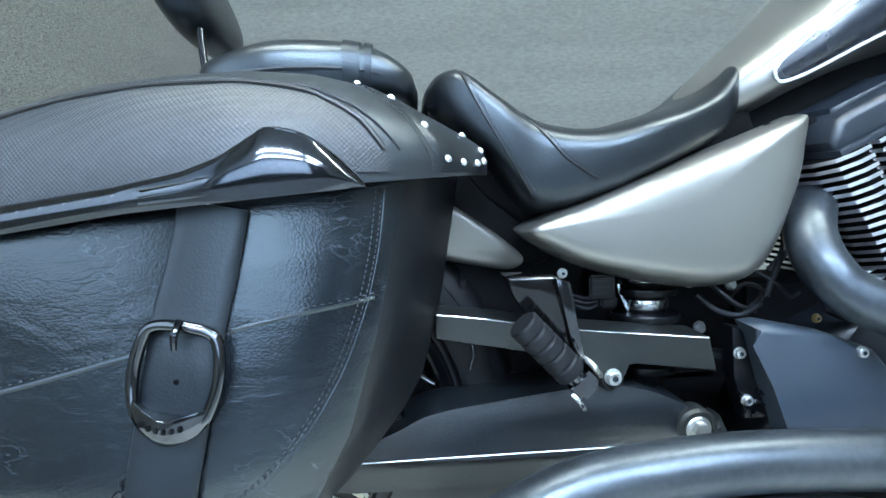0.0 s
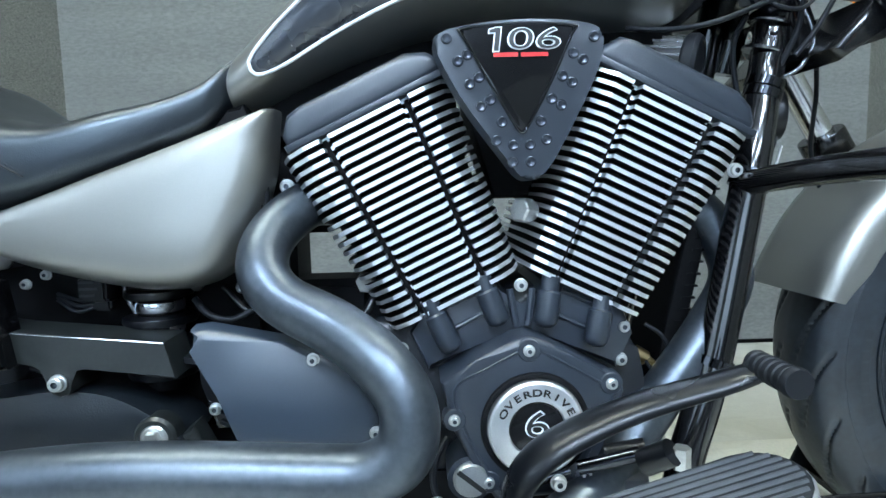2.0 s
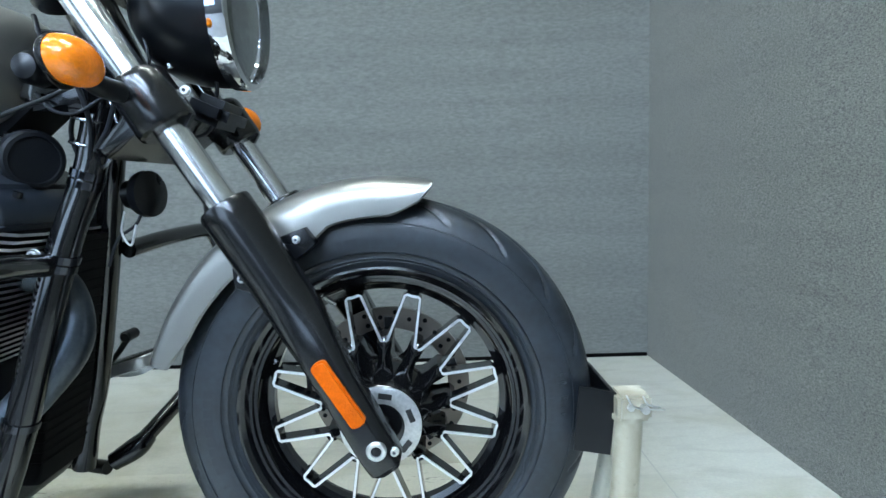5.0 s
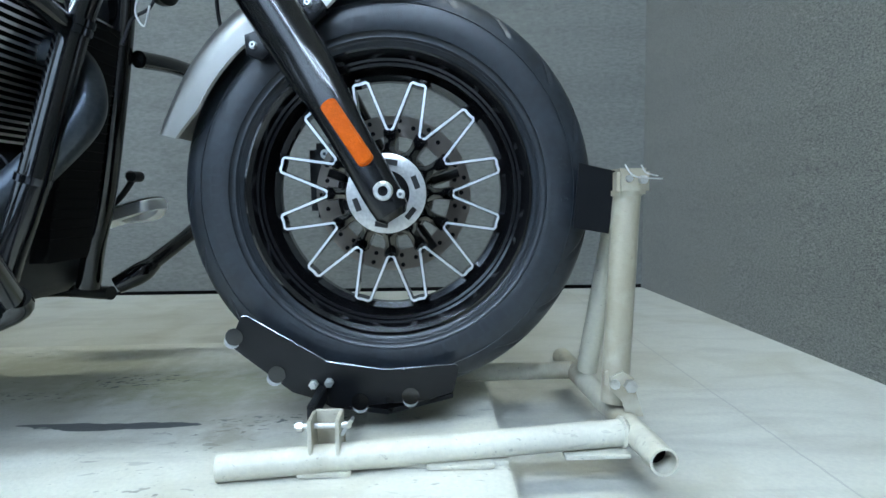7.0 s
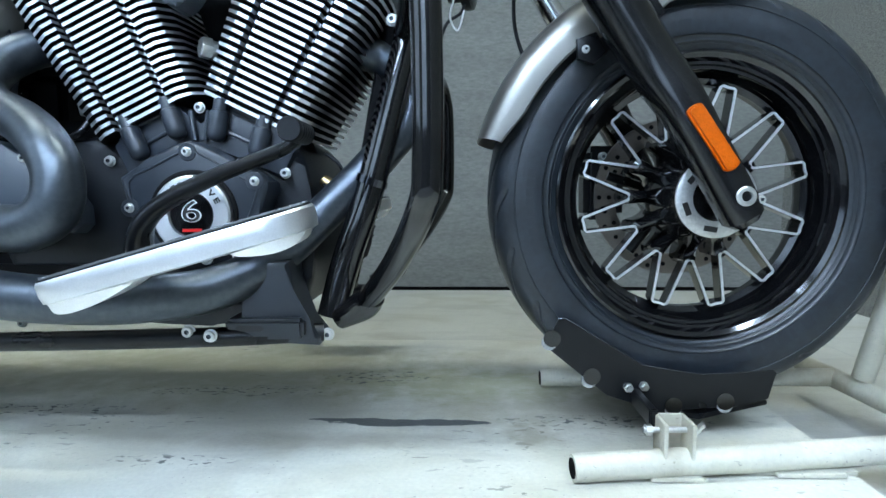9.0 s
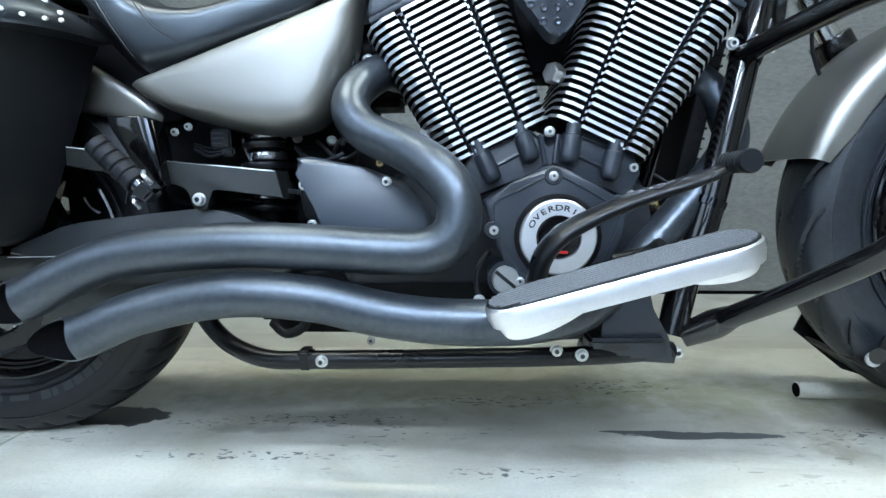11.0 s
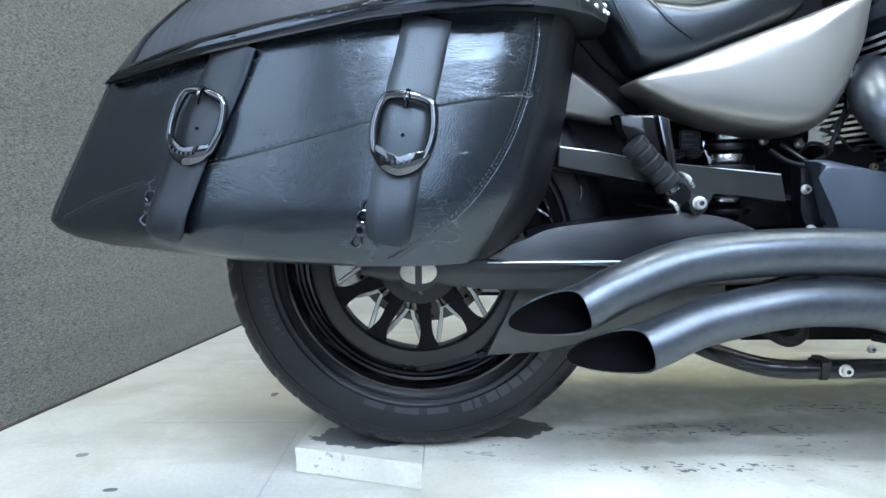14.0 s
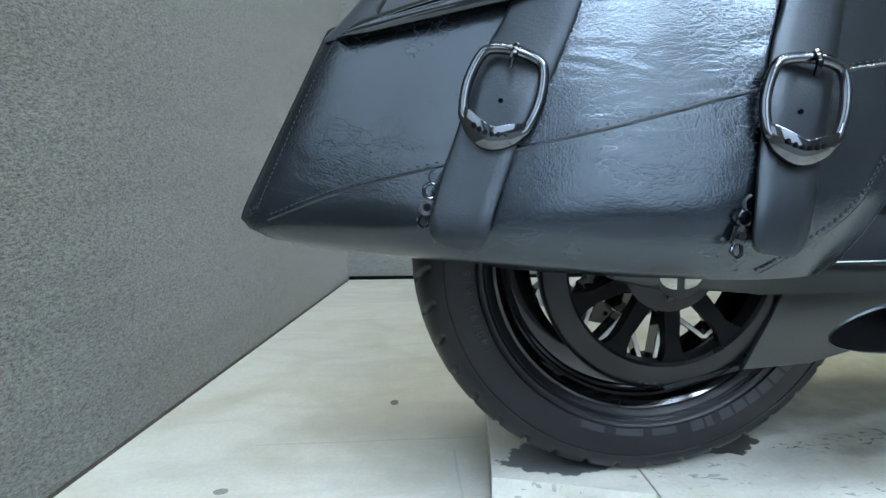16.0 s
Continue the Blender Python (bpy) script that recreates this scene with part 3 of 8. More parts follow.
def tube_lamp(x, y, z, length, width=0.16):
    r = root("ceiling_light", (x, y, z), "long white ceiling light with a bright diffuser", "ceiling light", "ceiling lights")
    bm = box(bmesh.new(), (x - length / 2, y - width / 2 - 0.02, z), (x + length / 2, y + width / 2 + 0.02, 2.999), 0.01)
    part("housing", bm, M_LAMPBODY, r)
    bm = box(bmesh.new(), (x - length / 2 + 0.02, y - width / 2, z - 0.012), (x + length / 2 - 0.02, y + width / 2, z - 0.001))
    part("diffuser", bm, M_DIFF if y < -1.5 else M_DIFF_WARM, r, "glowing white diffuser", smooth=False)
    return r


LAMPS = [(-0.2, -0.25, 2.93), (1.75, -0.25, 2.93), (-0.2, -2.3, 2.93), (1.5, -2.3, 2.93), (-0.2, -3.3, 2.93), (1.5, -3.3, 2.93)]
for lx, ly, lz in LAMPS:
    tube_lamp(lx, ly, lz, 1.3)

# the raised platform with the narrow board at its end
bm = bmesh.new()
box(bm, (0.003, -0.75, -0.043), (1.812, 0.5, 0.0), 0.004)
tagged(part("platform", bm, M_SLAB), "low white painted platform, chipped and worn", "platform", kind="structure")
bm = bmesh.new()
prism(bm, [(-0.214, -0.043), (0.002, -0.043), (0.002, -0.0), (-0.214, 0.0)], -0.0, 0.3, 0.0)
for v in bm.verts:
    if v.co.y < 0.1:
        v.co.y = -0.046 - 0.06 * (v.co.x + 0.214) / 0.216
    else:
        v.co.x += 0.04 if v.co.x < -0.1 else 0
tagged(part("platform_board", bm, M_SLAB, smooth=False), "white painted end board under the rear tyre, paint scraped", "board", kind="structure")
bm = prism(bmesh.new(), [(-0.2145, -0.0125), (0.002, -0.0125), (0.002, 0.0008), (-0.2145, 0.0008)], -0.0, 0.004, 0.0)
for v in bm.verts:
    v.co.y += -0.049 - 0.06 * (v.co.x + 0.214) / 0.216
tagged(part("trim", bm, M_SLAB, smooth=False), "white painted lip along the edge of the board", "trim", kind="structure")

# ---- motorcycle ----
BIKE = root("motorcycle", (0.82, 0, 0), "grey and black cruiser motorcycle with leather saddlebag, clamped in chock", "motorcycle")
FX, FZ, RX, RZ = 1.648, 0.3695, 0.0, 0.322


def bolt_mesh(parent, at, size, material=None, name="bolt"):
    """A socket-head bolt on a washer, facing -y."""
    bm = bmesh.new()
    lathe(bm, [(size * 1.25, 0), (size * 1.25, -size * 0.25), (size, -size * 0.3), (size, -size * 0.95), (size * 0.85, -size * 1.1), (size * 0.45, -size * 1.1), (size * 0.4, -size * 0.7)], (0, 0, 0), 14)
    # socket faces get a darker grey that paints the recess shade
    for f in bm.faces:
        c = f.calc_center_median()
        if math.hypot(c.x, c.z) < size * 0.62 and c.y > -size * 1.09:
            f.material_index = 1
    o = part(name, bm, [material or M_ZINC, M_EXHAUST], parent)
    o.matrix_basis = Matrix.Translation(at)
    return o


def bolts(parent, places, size, material=None):
    size *= 0.85
    first = bolt_mesh(parent, places[0], size, material)
    for p in places[1:]:
        again(first, Matrix.Translation(p), parent)


# -- wheels --
def tyre(cx, cz, rad, half, parent, label, material=M_TYRE, sweep=11.0, teeth=40, gap=0.16, low=0.296):
    prof = [(0.214, -0.052), (0.222, -0.058), (0.235, -0.064), (0.255, -0.0675), (0.275, -0.0665), (0.29, -0.0625), (0.3, -0.057),
            (0.309, -0.048), (0.3145, -0.036), (0.318, -0.02), (0.32, 0.0)]
    k, kw = rad / 0.32, half / 0.0675
    prof = [(q[0], q[1]) for q in spline(prof, 4)]
    # moulded ridges round the sidewall
    ridge = []
    for (r0, h0), (r1, h1) in zip(prof, prof[1:]):
        ridge.append((r0, h0))
        for rr in (0.2262, 0.2305, 0.2395, 0.2815):
            if r0 <= rr < r1:
                f = (rr - r0) / (r1 - r0)
                h = h0 + (h1 - h0) * f
                ridge += [(rr - 0.0006, h), (rr - 0.0002, h - 0.0013), (rr + 0.0006, h - 0.0013), (rr + 0.001, h)]
    prof = sorted(ridge, key=lambda q: q[0]) + [prof[-1]]
    full = prof + [(r, -h) for r, h in prof[-2::-1]]
    seg = 640
    bm = bmesh.new()
    loops = []
    for i, (r, h) in enumerate(full):
        l = []
        for s in range(seg):
            a = 2 * math.pi * s / seg
            rr = r
            hh = h
            if r > low and abs(h) > 0.01:
                ph = (a * teeth / (2 * math.pi) + (abs(h) - 0.036) * sweep * (1 if h < 0 else -1)) % 1
                g = max(0.0, 1 - abs(ph - 0.5) / (gap * 0.62))
                ends = min(1.0, (r - low) / 0.006, (abs(h) - 0.01) / 0.006)
                g = min(1.0, g * 2.2) * ends
                rr -= 0.005 * g
                hh *= 1 - 0.02 * g
            l.append((cx + rr * k * math.cos(a), hh * kw, cz + rr * k * math.sin(a)))
        loops.append(l)
    rings(bm, loops, cap=False)
    return part("tyre", bm, material, parent, label, sharp=75)


def arc_bar(bm, cx, cz, r0, r1, a0, a1, y, n=6, thick=0.0012):
    """A flat bar bent round a wheel, proud of the sidewall."""
    lo, hi = [], []
    for i in range(n + 1):
        a = radians(a0 + (a1 - a0) * i / n)
        lo.append((cx + r0 * math.cos(a), y(r0), cz + r0 * math.sin(a)))
        hi.append((cx + r1 * math.cos(a), y(r1), cz + r1 * math.sin(a)))
    for i in range(n):
        q = [bm.verts.new((p[0], p[1] - thick, p[2])) for p in (lo[i], lo[i + 1], hi[i + 1], hi[i])]
        bm.faces.new(q)


def sidewall_mark(parent, cx, cz, r0, r1, a0, a1, y, n=4):
    bm = bmesh.new()
    arc_bar(bm, cx, cz, r0, r1, a0, a1, y, n, 0.0006)
    bmesh.ops.remove_doubles(bm, verts=bm.verts, dist=1e-5)
    return part("sidewall_mark", bm, M_TYREMARK, parent)


def side_y(rad):
    tab = [(0.222, -0.058), (0.235, -0.064), (0.255, -0.0675), (0.275, -0.0665), (0.29, -0.0625)]
    tab = [(q[0], q[1] - 0.0002) for q in spline([(0.214, -0.052)] + tab + [(0.3, -0.057)], 6)]
    return lambda r: lerp(tab, r / rad * 0.32)


def rim(cx, cz, parent, name, label):
    half = [(0.2195, -0.056), (0.2195, -0.061), (0.2155, -0.0625), (0.209, -0.058), (0.2045, -0.05), (0.2005, -0.049), (0.199, -0.043), (0.1945, -0.042),
            (0.193, -0.034), (0.188, -0.026), (0.187, -0.012), (0.178, -0.008)]
    prof = half + [(r, -h) for r, h in reversed(half)] + [(0.205, 0.05), (0.21, 0.03), (0.2, 0.0), (0.21, -0.03), (0.213, -0.05)]
    bm = bmesh.new()
    lathe(bm, prof, (cx, 0, cz), 96, closed=True)
    return part(name, bm, M_BLACKGLOSS, parent, label, sharp=25)


def zigzag_spoke(cx, cz, parent, phase, y=-0.03, count=12, rt=0.1755, rv=0.0985, w=0.0019, edge=None):
    """One spoke: a black arm from the hub to a valley, two legs out to the rim, their front edges machined bright."""
    bm = bmesh.new()
    bars = []
    step = math.pi * 2 / count

    def pt(r, a, yy):
        return Vector((r * math.cos(a), yy, r * math.sin(a)))

    tipw = radians(3.9)
    path = [pt(rt - 0.001, -step / 2, y), pt(rt, -step / 2 + tipw - 0.02, y), pt(rt - 0.002, -step / 2 + tipw, y), pt(rv + 0.012, -0.078, y), pt(rv + 0.003, -0.05, y), pt(rv, 0, y),
            pt(rv + 0.003, 0.05, y), pt(rv + 0.012, 0.078, y), pt(rt - 0.002, step / 2 - tipw, y), pt(rt, step / 2 - tipw + 0.02, y), pt(rt - 0.001, step / 2, y)]
    for yy0, yy1, mi, ww in ((y, y - 0.0022, 1, w), (y, y + 0.026, 0, w * 1.35)):
        loops = []
        for i, p in enumerate(path):
            d = (path[min(i + 1, len(path) - 1)] - path[max(i - 1, 0)]).normalized()
            nrm = Vector((-d.z, 0, d.x)) * ww
            loops.append([Vector((p.x + nrm.x, yy0, p.z + nrm.z)), Vector((p.x - nrm.x, yy0, p.z - nrm.z)), Vector((p.x - nrm.x, yy1, p.z - nrm.z)), Vector((p.x + nrm.x, yy1, p.z + nrm.z))])
        n0 = len(bm.faces)
        rings(bm, loops)
        bm.faces.ensure_lookup_table()
        for f in bm.faces[n0:]:
            f.material_index = mi
    n0 = len(bm.faces)
    # the arm to the hub: broad at both ends, roofed along its middle
    loops = []
    for r, yn, hw, roof in ((rv + 0.009, y + 0.003, 0.0045, 0.001), (rv + 0.001, y + 0.001, 0.0115, 0.003), (0.09, y - 0.003, 0.0105, 0.008), (0.079, y - 0.01, 0.0085, 0.011), (0.069, y - 0.022, 0.0095, 0.012), (0.06, y - 0.038, 0.0145, 0.01), (0.053, y - 0.052, 0.0165, 0.006)):
        c = pt(r, 0, 0)
        loops.append([Vector((c.x, yn + 0.006, hw)), Vector((c.x, yn, hw * 0.82)), Vector((c.x, yn - roof, 0.0016)), Vector((c.x, yn - roof, -0.0016)), Vector((c.x, yn, -hw * 0.82)), Vector((c.x, yn + 0.006, -hw)), Vector((c.x, 0.03, -hw)), Vector((c.x, 0.03, hw))])
    rings(bm, loops)
    bmesh.ops.transform(bm, matrix=Matrix.Translation((cx, 0, cz)), verts=bm.verts)
    first = part("spoke", bm, [M_BLACKGLOSS, edge or M_ALU], parent, "black cast spoke with a bright machined edge", sharp=30)
    c = Matrix.Translation((cx, 0, cz))
    base = c @ Matrix.Rotation(-radians(phase), 4, "Y") @ c.inverted()
    first.matrix_basis = base
    for k in range(1, count):
        again(first, c @ Matrix.Rotation(-radians(phase) - step * k, 4, "Y") @ c.inverted(), parent)


def brake_disc(cx, cz, y, parent):
    bm = bmesh.new()
    lathe(bm, [(0.134, y - 0.0025), (0.134, y + 0.0025), (0.098, y + 0.0025), (0.098, y - 0.0025)], (cx, 0, cz), 64, closed=True)
    d = part("brake_disc", bm, M_DISC, parent, "drilled steel brake disc", sharp=30)
    hole = None
    for k in range(30):
        for r in ((0.108, 0.125) if k % 2 else (0.117,)):
            a = 2 * math.pi * k / 30
            m = Matrix.Translation((cx + r * math.cos(a), 0, cz + r * math.sin(a)))
            if hole:
                again(hole, m, d)
            else:
                hole = part("drilled_hole", lathe(bmesh.new(), [(0.004, y - 0.0034), (0.004, y - 0.0028)], (0, 0, 0), 8), M_DARK, d, "drilled hole", smooth=False)
                hole.matrix_basis = m
    bm = bmesh.new()
    for k in range(5):
        a = 2 * math.pi * k / 5 + 0.3
        rod(bm, (cx + 0.04 * math.cos(a), y, cz + 0.04 * math.sin(a)), (cx + 0.118 * math.cos(a), y, cz + 0.118 * math.sin(a)), 0.009, 8)
    part("disc_carrier", bm, M_SATIN, parent)


def tyre_words(text, cx, cz, r, mid, size, yf, parent):
    """Letters moulded round the sidewall."""
    bm = bmesh.new()
    step = math.degrees(size * 0.72 / r)
    for i, ch in enumerate(text):
        if ch == " ":
            continue
        a = radians(mid - (i - (len(text) - 1) / 2) * step)
        m = Matrix.Translation((cx + r * math.cos(a), yf(r) - 0.0008, cz + r * math.sin(a))) @ Matrix.Rotation(-(a - math.pi / 2), 4, "Y")
        b2 = words(ch, size, m, 0.0006)
        tmp = bpy.data.meshes.new("letter")
        b2.to_mesh(tmp)
        b2.free()
        bm.from_mesh(tmp)
        bpy.data.meshes.remove(tmp)
    part("size_marking", bm, M_TYREMARK, parent, "moulded size marking", smooth=False)


# front wheel
fw = rim(FX, FZ, BIKE, "front_wheel", "gloss black cast front wheel with bright-edged spokes")
tyre(FX, FZ, 0.3215, 0.0675, fw, "black front tyre with long curved tread grooves", M_TYRE_FRONT, 26.0, 20, 0.10, 0.292)
zigzag_spoke(FX, FZ, fw, 74 + 15)
bm = bmesh.new()
lathe(bm, [(0.02, -0.115), (0.055, -0.112), (0.058, -0.108), (0.058, -0.085), (0.056, -0.08), (0.062, -0.05), (0.066, -0.034), (0.07, -0.02), (0.068, -0.005), (0.06, 0.03), (0.045, 0.04), (0.045, 0.1), (0.02, 0.1)], (FX, 0, FZ), 48)
part("hub", bm, M_BLACKGLOSS, fw, sharp=30)
bm = bmesh.new()
lathe(bm, [(0.03, -0.1135), (0.05, -0.1155), (0.0575, -0.1125), (0.0575, -0.105), (0.03, -0.105)], (FX, 0, FZ), 48, closed=True)
part("hub_cap", bm, mat("worn_hub_aluminium", (0.55, 0.55, 0.54), 0.4, 0.9, 0.2, 30, 200), fw, "bright machined hub ring", sharp=30)
for k in range(6):
    bm = bmesh.new()
    a = radians(20 + 60 * k)
    c = Matrix.Translation((FX + 0.045 * math.cos(a), -0.1155, FZ + 0.045 * math.sin(a))) @ Matrix.Rotation(-a, 4, "Y")
    box(bm, (-0.004, -0.001, -0.0095), (0.004, 0.002, 0.0095), 0.0, c)
    part("hub_slot", bm, M_INK, fw, smooth=False)
brake_disc(FX, FZ, 0.062, fw)
ys = side_y(0.3215)
for a0, n, w in ((-86, 8, 3.9), (96, 8, 3.9)):
    for i in range(n):
        sidewall_mark(fw, FX, FZ, 0.2455, 0.2625, a0 + i * (w + 1.1), a0 + i * (w + 1.1) + w * (0.4 if i in (1, 6) else 1), ys)
for a0, a1 in ((-118, -111), (-129, -121), (-40, -32), (62, 66)):
    sidewall_mark(fw, FX, FZ, 0.25, 0.258, a0, a1, ys)
for i in range(12):
    if i != 9:
        sidewall_mark(fw, FX, FZ, 0.2535, 0.266, 170 + i * 3.3, 170 + i * 3.3 + (1.0 if i > 9 else 2.5), ys, 2)
for i in range(26):
    if i % 9 != 8:
        sidewall_mark(fw, FX, FZ, 0.2475, 0.2525, -22 + i * 1.7, -22 + i * 1.7 + 1.1, ys, 1)
tyre_words("90 R16", FX, FZ, 0.268, 4, 0.017, ys, fw)

# rear wheel
rw = rim(RX, RZ, BIKE, "rear_wheel", "gloss black cast rear wheel with bright-edged spokes")
tyre(RX, RZ, 0.325, 0.072, rw, "black rear tyre with grooved tread")
zigzag_spoke(RX, RZ, rw, -30.6, count=10, rt=0.16, rv=0.09, w=0.0027, edge=mat("brushed_spoke_edge", (0.8, 0.79, 0.75), 0.55, 0.6, 0.1, 30, 300))
bm = bmesh.new()
lathe(bm, [(0.163, -0.028), (0.166, -0.031), (0.2, -0.034), (0.2, 0.02), (0.166, 0.018), (0.163, 0.014)], (RX, 0, RZ), 64, closed=True)
part("rim_band", bm, M_BLACKGLOSS, rw, sharp=30)
brake_disc(RX, RZ, 0.075, rw)
bm = bmesh.new()
lathe(bm, [(0.02, -0.118), (0.05, -0.116), (0.055, -0.1), (0.055, 0.1), (0.02, 0.11)], (RX, 0, RZ), 40)
part("hub", bm, M_BLACKGLOSS, rw, sharp=30)
bm = bmesh.new()
lathe(bm, [(0.168, -0.112), (0.166, -0.118), (0.166, -0.088), (0.134, -0.088), (0.132, -0.115), (0.136, -0.119), (0.15, -0.118)], (RX, 0, RZ), 72, closed=True)
pulley = part("drive_pulley", bm, M_SATIN, rw, "black belt drive pulley", sharp=30)
spider = None
for k in range(10):
    m = Matrix.Translation((RX, 0, RZ)) @ Matrix.Rotation(2 * math.pi * (k + 0.35) / 10, 4, "Y")
    if spider:
        again(spider, m, pulley)
    else:
        arm_out = [(0.045, 0.0135), (0.07, 0.0105), (0.105, 0.0085), (0.122, 0.0095), (0.132, 0.015), (0.138, 0.024), (0.138, -0.024), (0.132, -0.015), (0.122, -0.0095), (0.105, -0.0085), (0.07, -0.0105), (0.045, -0.0135)]
        spider = part("pulley_spoke", prism(bmesh.new(), arm_out, -0.114, -0.094, 0.004, 3), M_DARK, pulley)
        spider.matrix_basis = m
bm = bmesh.new()
lathe(bm, [(0.06, -0.112), (0.062, -0.118), (0.03, -0.121)], (RX, 0, RZ), 40)
part("pulley_hub", bm, M_SATIN, rw)
bolts(rw, [(RX + 0.042 * math.sin(2 * math.pi * k / 5), -0.118, RZ - 0.042 * math.cos(2 * math.pi * k / 5)) for k in range(5)], 0.0065, M_BLACKCHROME)
ys = side_y(0.325)
for i in range(8):
    sidewall_mark(rw, RX, RZ, 0.245, 0.26, -75 + i * 5, -75 + i * 5 + (2.3 if i == 1 else 4.1), lambda r: ys(r) * 1.067)
for a0, a1 in ((-88, -80), (-100, -91), (-112, -104)):
    sidewall_mark(rw, RX, RZ, 0.245, 0.255, a0, a1, lambda r: ys(r) * 1.067, 5)
tyre_words("140/90 R16", RX, RZ, 0.255, 196, 0.017, lambda r: ys(r) * 1.067, rw)

# -- fuel tank --
TANK = [(0.55, 0.7, 0.744, 0.05, 0), (0.573, 0.699, 0.770, 0.078, 0), (0.62, 0.716, 0.812, 0.103, 0), (0.68, 0.746, 0.862, 0.126, 0), (0.76, 0.778, 0.935, 0.143, 0), (0.85, 0.8, 0.985, 0.155, 0),
        (0.95, 0.803, 1.005, 0.163, 0), (1.04, 0.802, 1.0, 0.16, 0), (1.11, 0.806, 0.985, 0.14, 0), (1.152, 0.83, 0.965, 0.105, 0), (1.172, 0.865, 0.94, 0.05, 0)]
TPOW = 2.3


def tank_y(x, z):
    """The near flank of the tank at x, z."""
    c = spline(TANK, 8)
    for a, b in zip(c, c[1:]):
        if a[0] <= x <= b[0]:
            q = a + (b - a) * ((x - a[0]) / max(b[0] - a[0], 1e-6))
            break
    else:
        q = c[-1] if x > 1 else c[0]
    h = (q[2] - q[1]) / 2
    n = min(0.999, abs((z - (q[1] + q[2]) / 2) / h))
    return -q[3] * (1 - n ** TPOW) ** (1 / TPOW)


bm = loft(bmesh.new(), TANK, 48, 8, TPOW)
tank = part("fuel_tank", bm, M_PAINT, BIKE, "satin grey fuel tank with black side panel and white pinstripe")
PANEL_LO = [(0.616, 0.762), (0.619, 0.752), (0.63, 0.749), (0.66, 0.76), (0.73, 0.796), (0.8, 0.824), (0.9, 0.844), (0.99, 0.853), (1.04, 0.866), (1.066, 0.892), (1.07, 0.92)]
PANEL_UP = [(0.616, 0.762), (0.622, 0.772), (0.634, 0.784), (0.655, 0.803), (0.7, 0.838), (0.76, 0.885), (0.84, 0.92), (0.93, 0.945), (1.0, 0.95), (1.05, 0.942), (1.07, 0.92)]
lo, up = spline(PANEL_LO, 6), spline(PANEL_UP, 6)
bm = bmesh.new()
grid = []
for a, b in zip(lo, up):
    row = []
    for j in range(9):
        q = a + (b - a) * (j / 8)
        row.append(bm.verts.new((q[0], tank_y(q[0], q[1]) - 0.0012, q[1])))
    grid.append(row)
for r1, r2 in zip(grid, grid[1:]):
    for j in range(8):
        bm.faces.new((r1[j], r1[j + 1], r2[j + 1], r2[j]))
bmesh.ops.remove_doubles(bm, verts=bm.verts, dist=1e-5)
part("side_panel", bm, mat("black_tank_panel", (0.017, 0.020, 0.027), 0.28, 0, 0.1, coat=0.4), tank, "gloss black tank side panel")
bm = bmesh.new()
line = [(q[0], tank_y(q[0], q[1]) - 0.002, q[1]) for q in lo[::2]] + [(q[0], tank_y(q[0], q[1]) - 0.002, q[1]) for q in reversed(up[1:-1:2])]
tube(bm, line, 0.0022, 8, 2, closed=True)
part("pinstripe", bm, M_WHITE, tank, "white pinstripe")


def on_tank(outline, material, name, label, lift=0.003, sub=3):
    """A flat shape laid on the flank of the tank."""
    bm = bmesh.new()
    f = bm.faces.new([bm.verts.new((x, 0, z)) for x, z in outline])
    bmesh.ops.triangulate(bm, faces=[f])
    bmesh.ops.subdivide_edges(bm, edges=bm.edges, cuts=sub, use_grid_fill=True)
    for v in bm.verts:
        v.co.y = tank_y(v.co.x, v.co.z) - lift
    return part(name, bm, material, tank, label)


on_tank([(0.897, 0.921), (0.913, 0.919), (0.933, 0.892), (0.954, 0.923), (0.968, 0.924), (0.942, 0.879), (0.924, 0.878)], M_RED, "red_emblem", "red chevron emblem")
bm = words("MOTORCYCLES", 0.0165, Matrix.Translation((0.938, 0, 0.8745)) @ Matrix(((1.28, 0, 0.1, 0), (0, 1, 0, 0), (0.09, 0, 1, 0), (0, 0, 0, 1))), 0.0003, 0.0001)
for v in bm.verts:
    v.co.z += 0.0035 * (1 - ((v.co.x - 0.938) / 0.065) ** 2) * -1
    v.co.y = tank_y(v.co.x, v.co.z) - 0.0026 - (0.0004 if v.co.y < 0 else 0)
part("lettering", bm, M_WHITE, tank, "white lettering MOTORCYCLES", smooth=False)
def arch_z(x):
    return 0.906 + 0.02 * math.sin(math.pi * (x - 0.85) / 0.165) + 0.05 * (x - 0.85)


for i in range(7):
    x = 0.853 + i * 0.0232
    w = 0.005 if i == 1 else 0.0135
    x += 0.005 if i == 1 else 0
    on_tank([(x, arch_z(x)), (x + w, arch_z(x + w)), (x + w + 0.001, arch_z(x + w) + 0.0115), (x + 0.001, arch_z(x) + 0.0115)], M_WHITE, "lettering_bar", "white lettering as bars", sub=1)

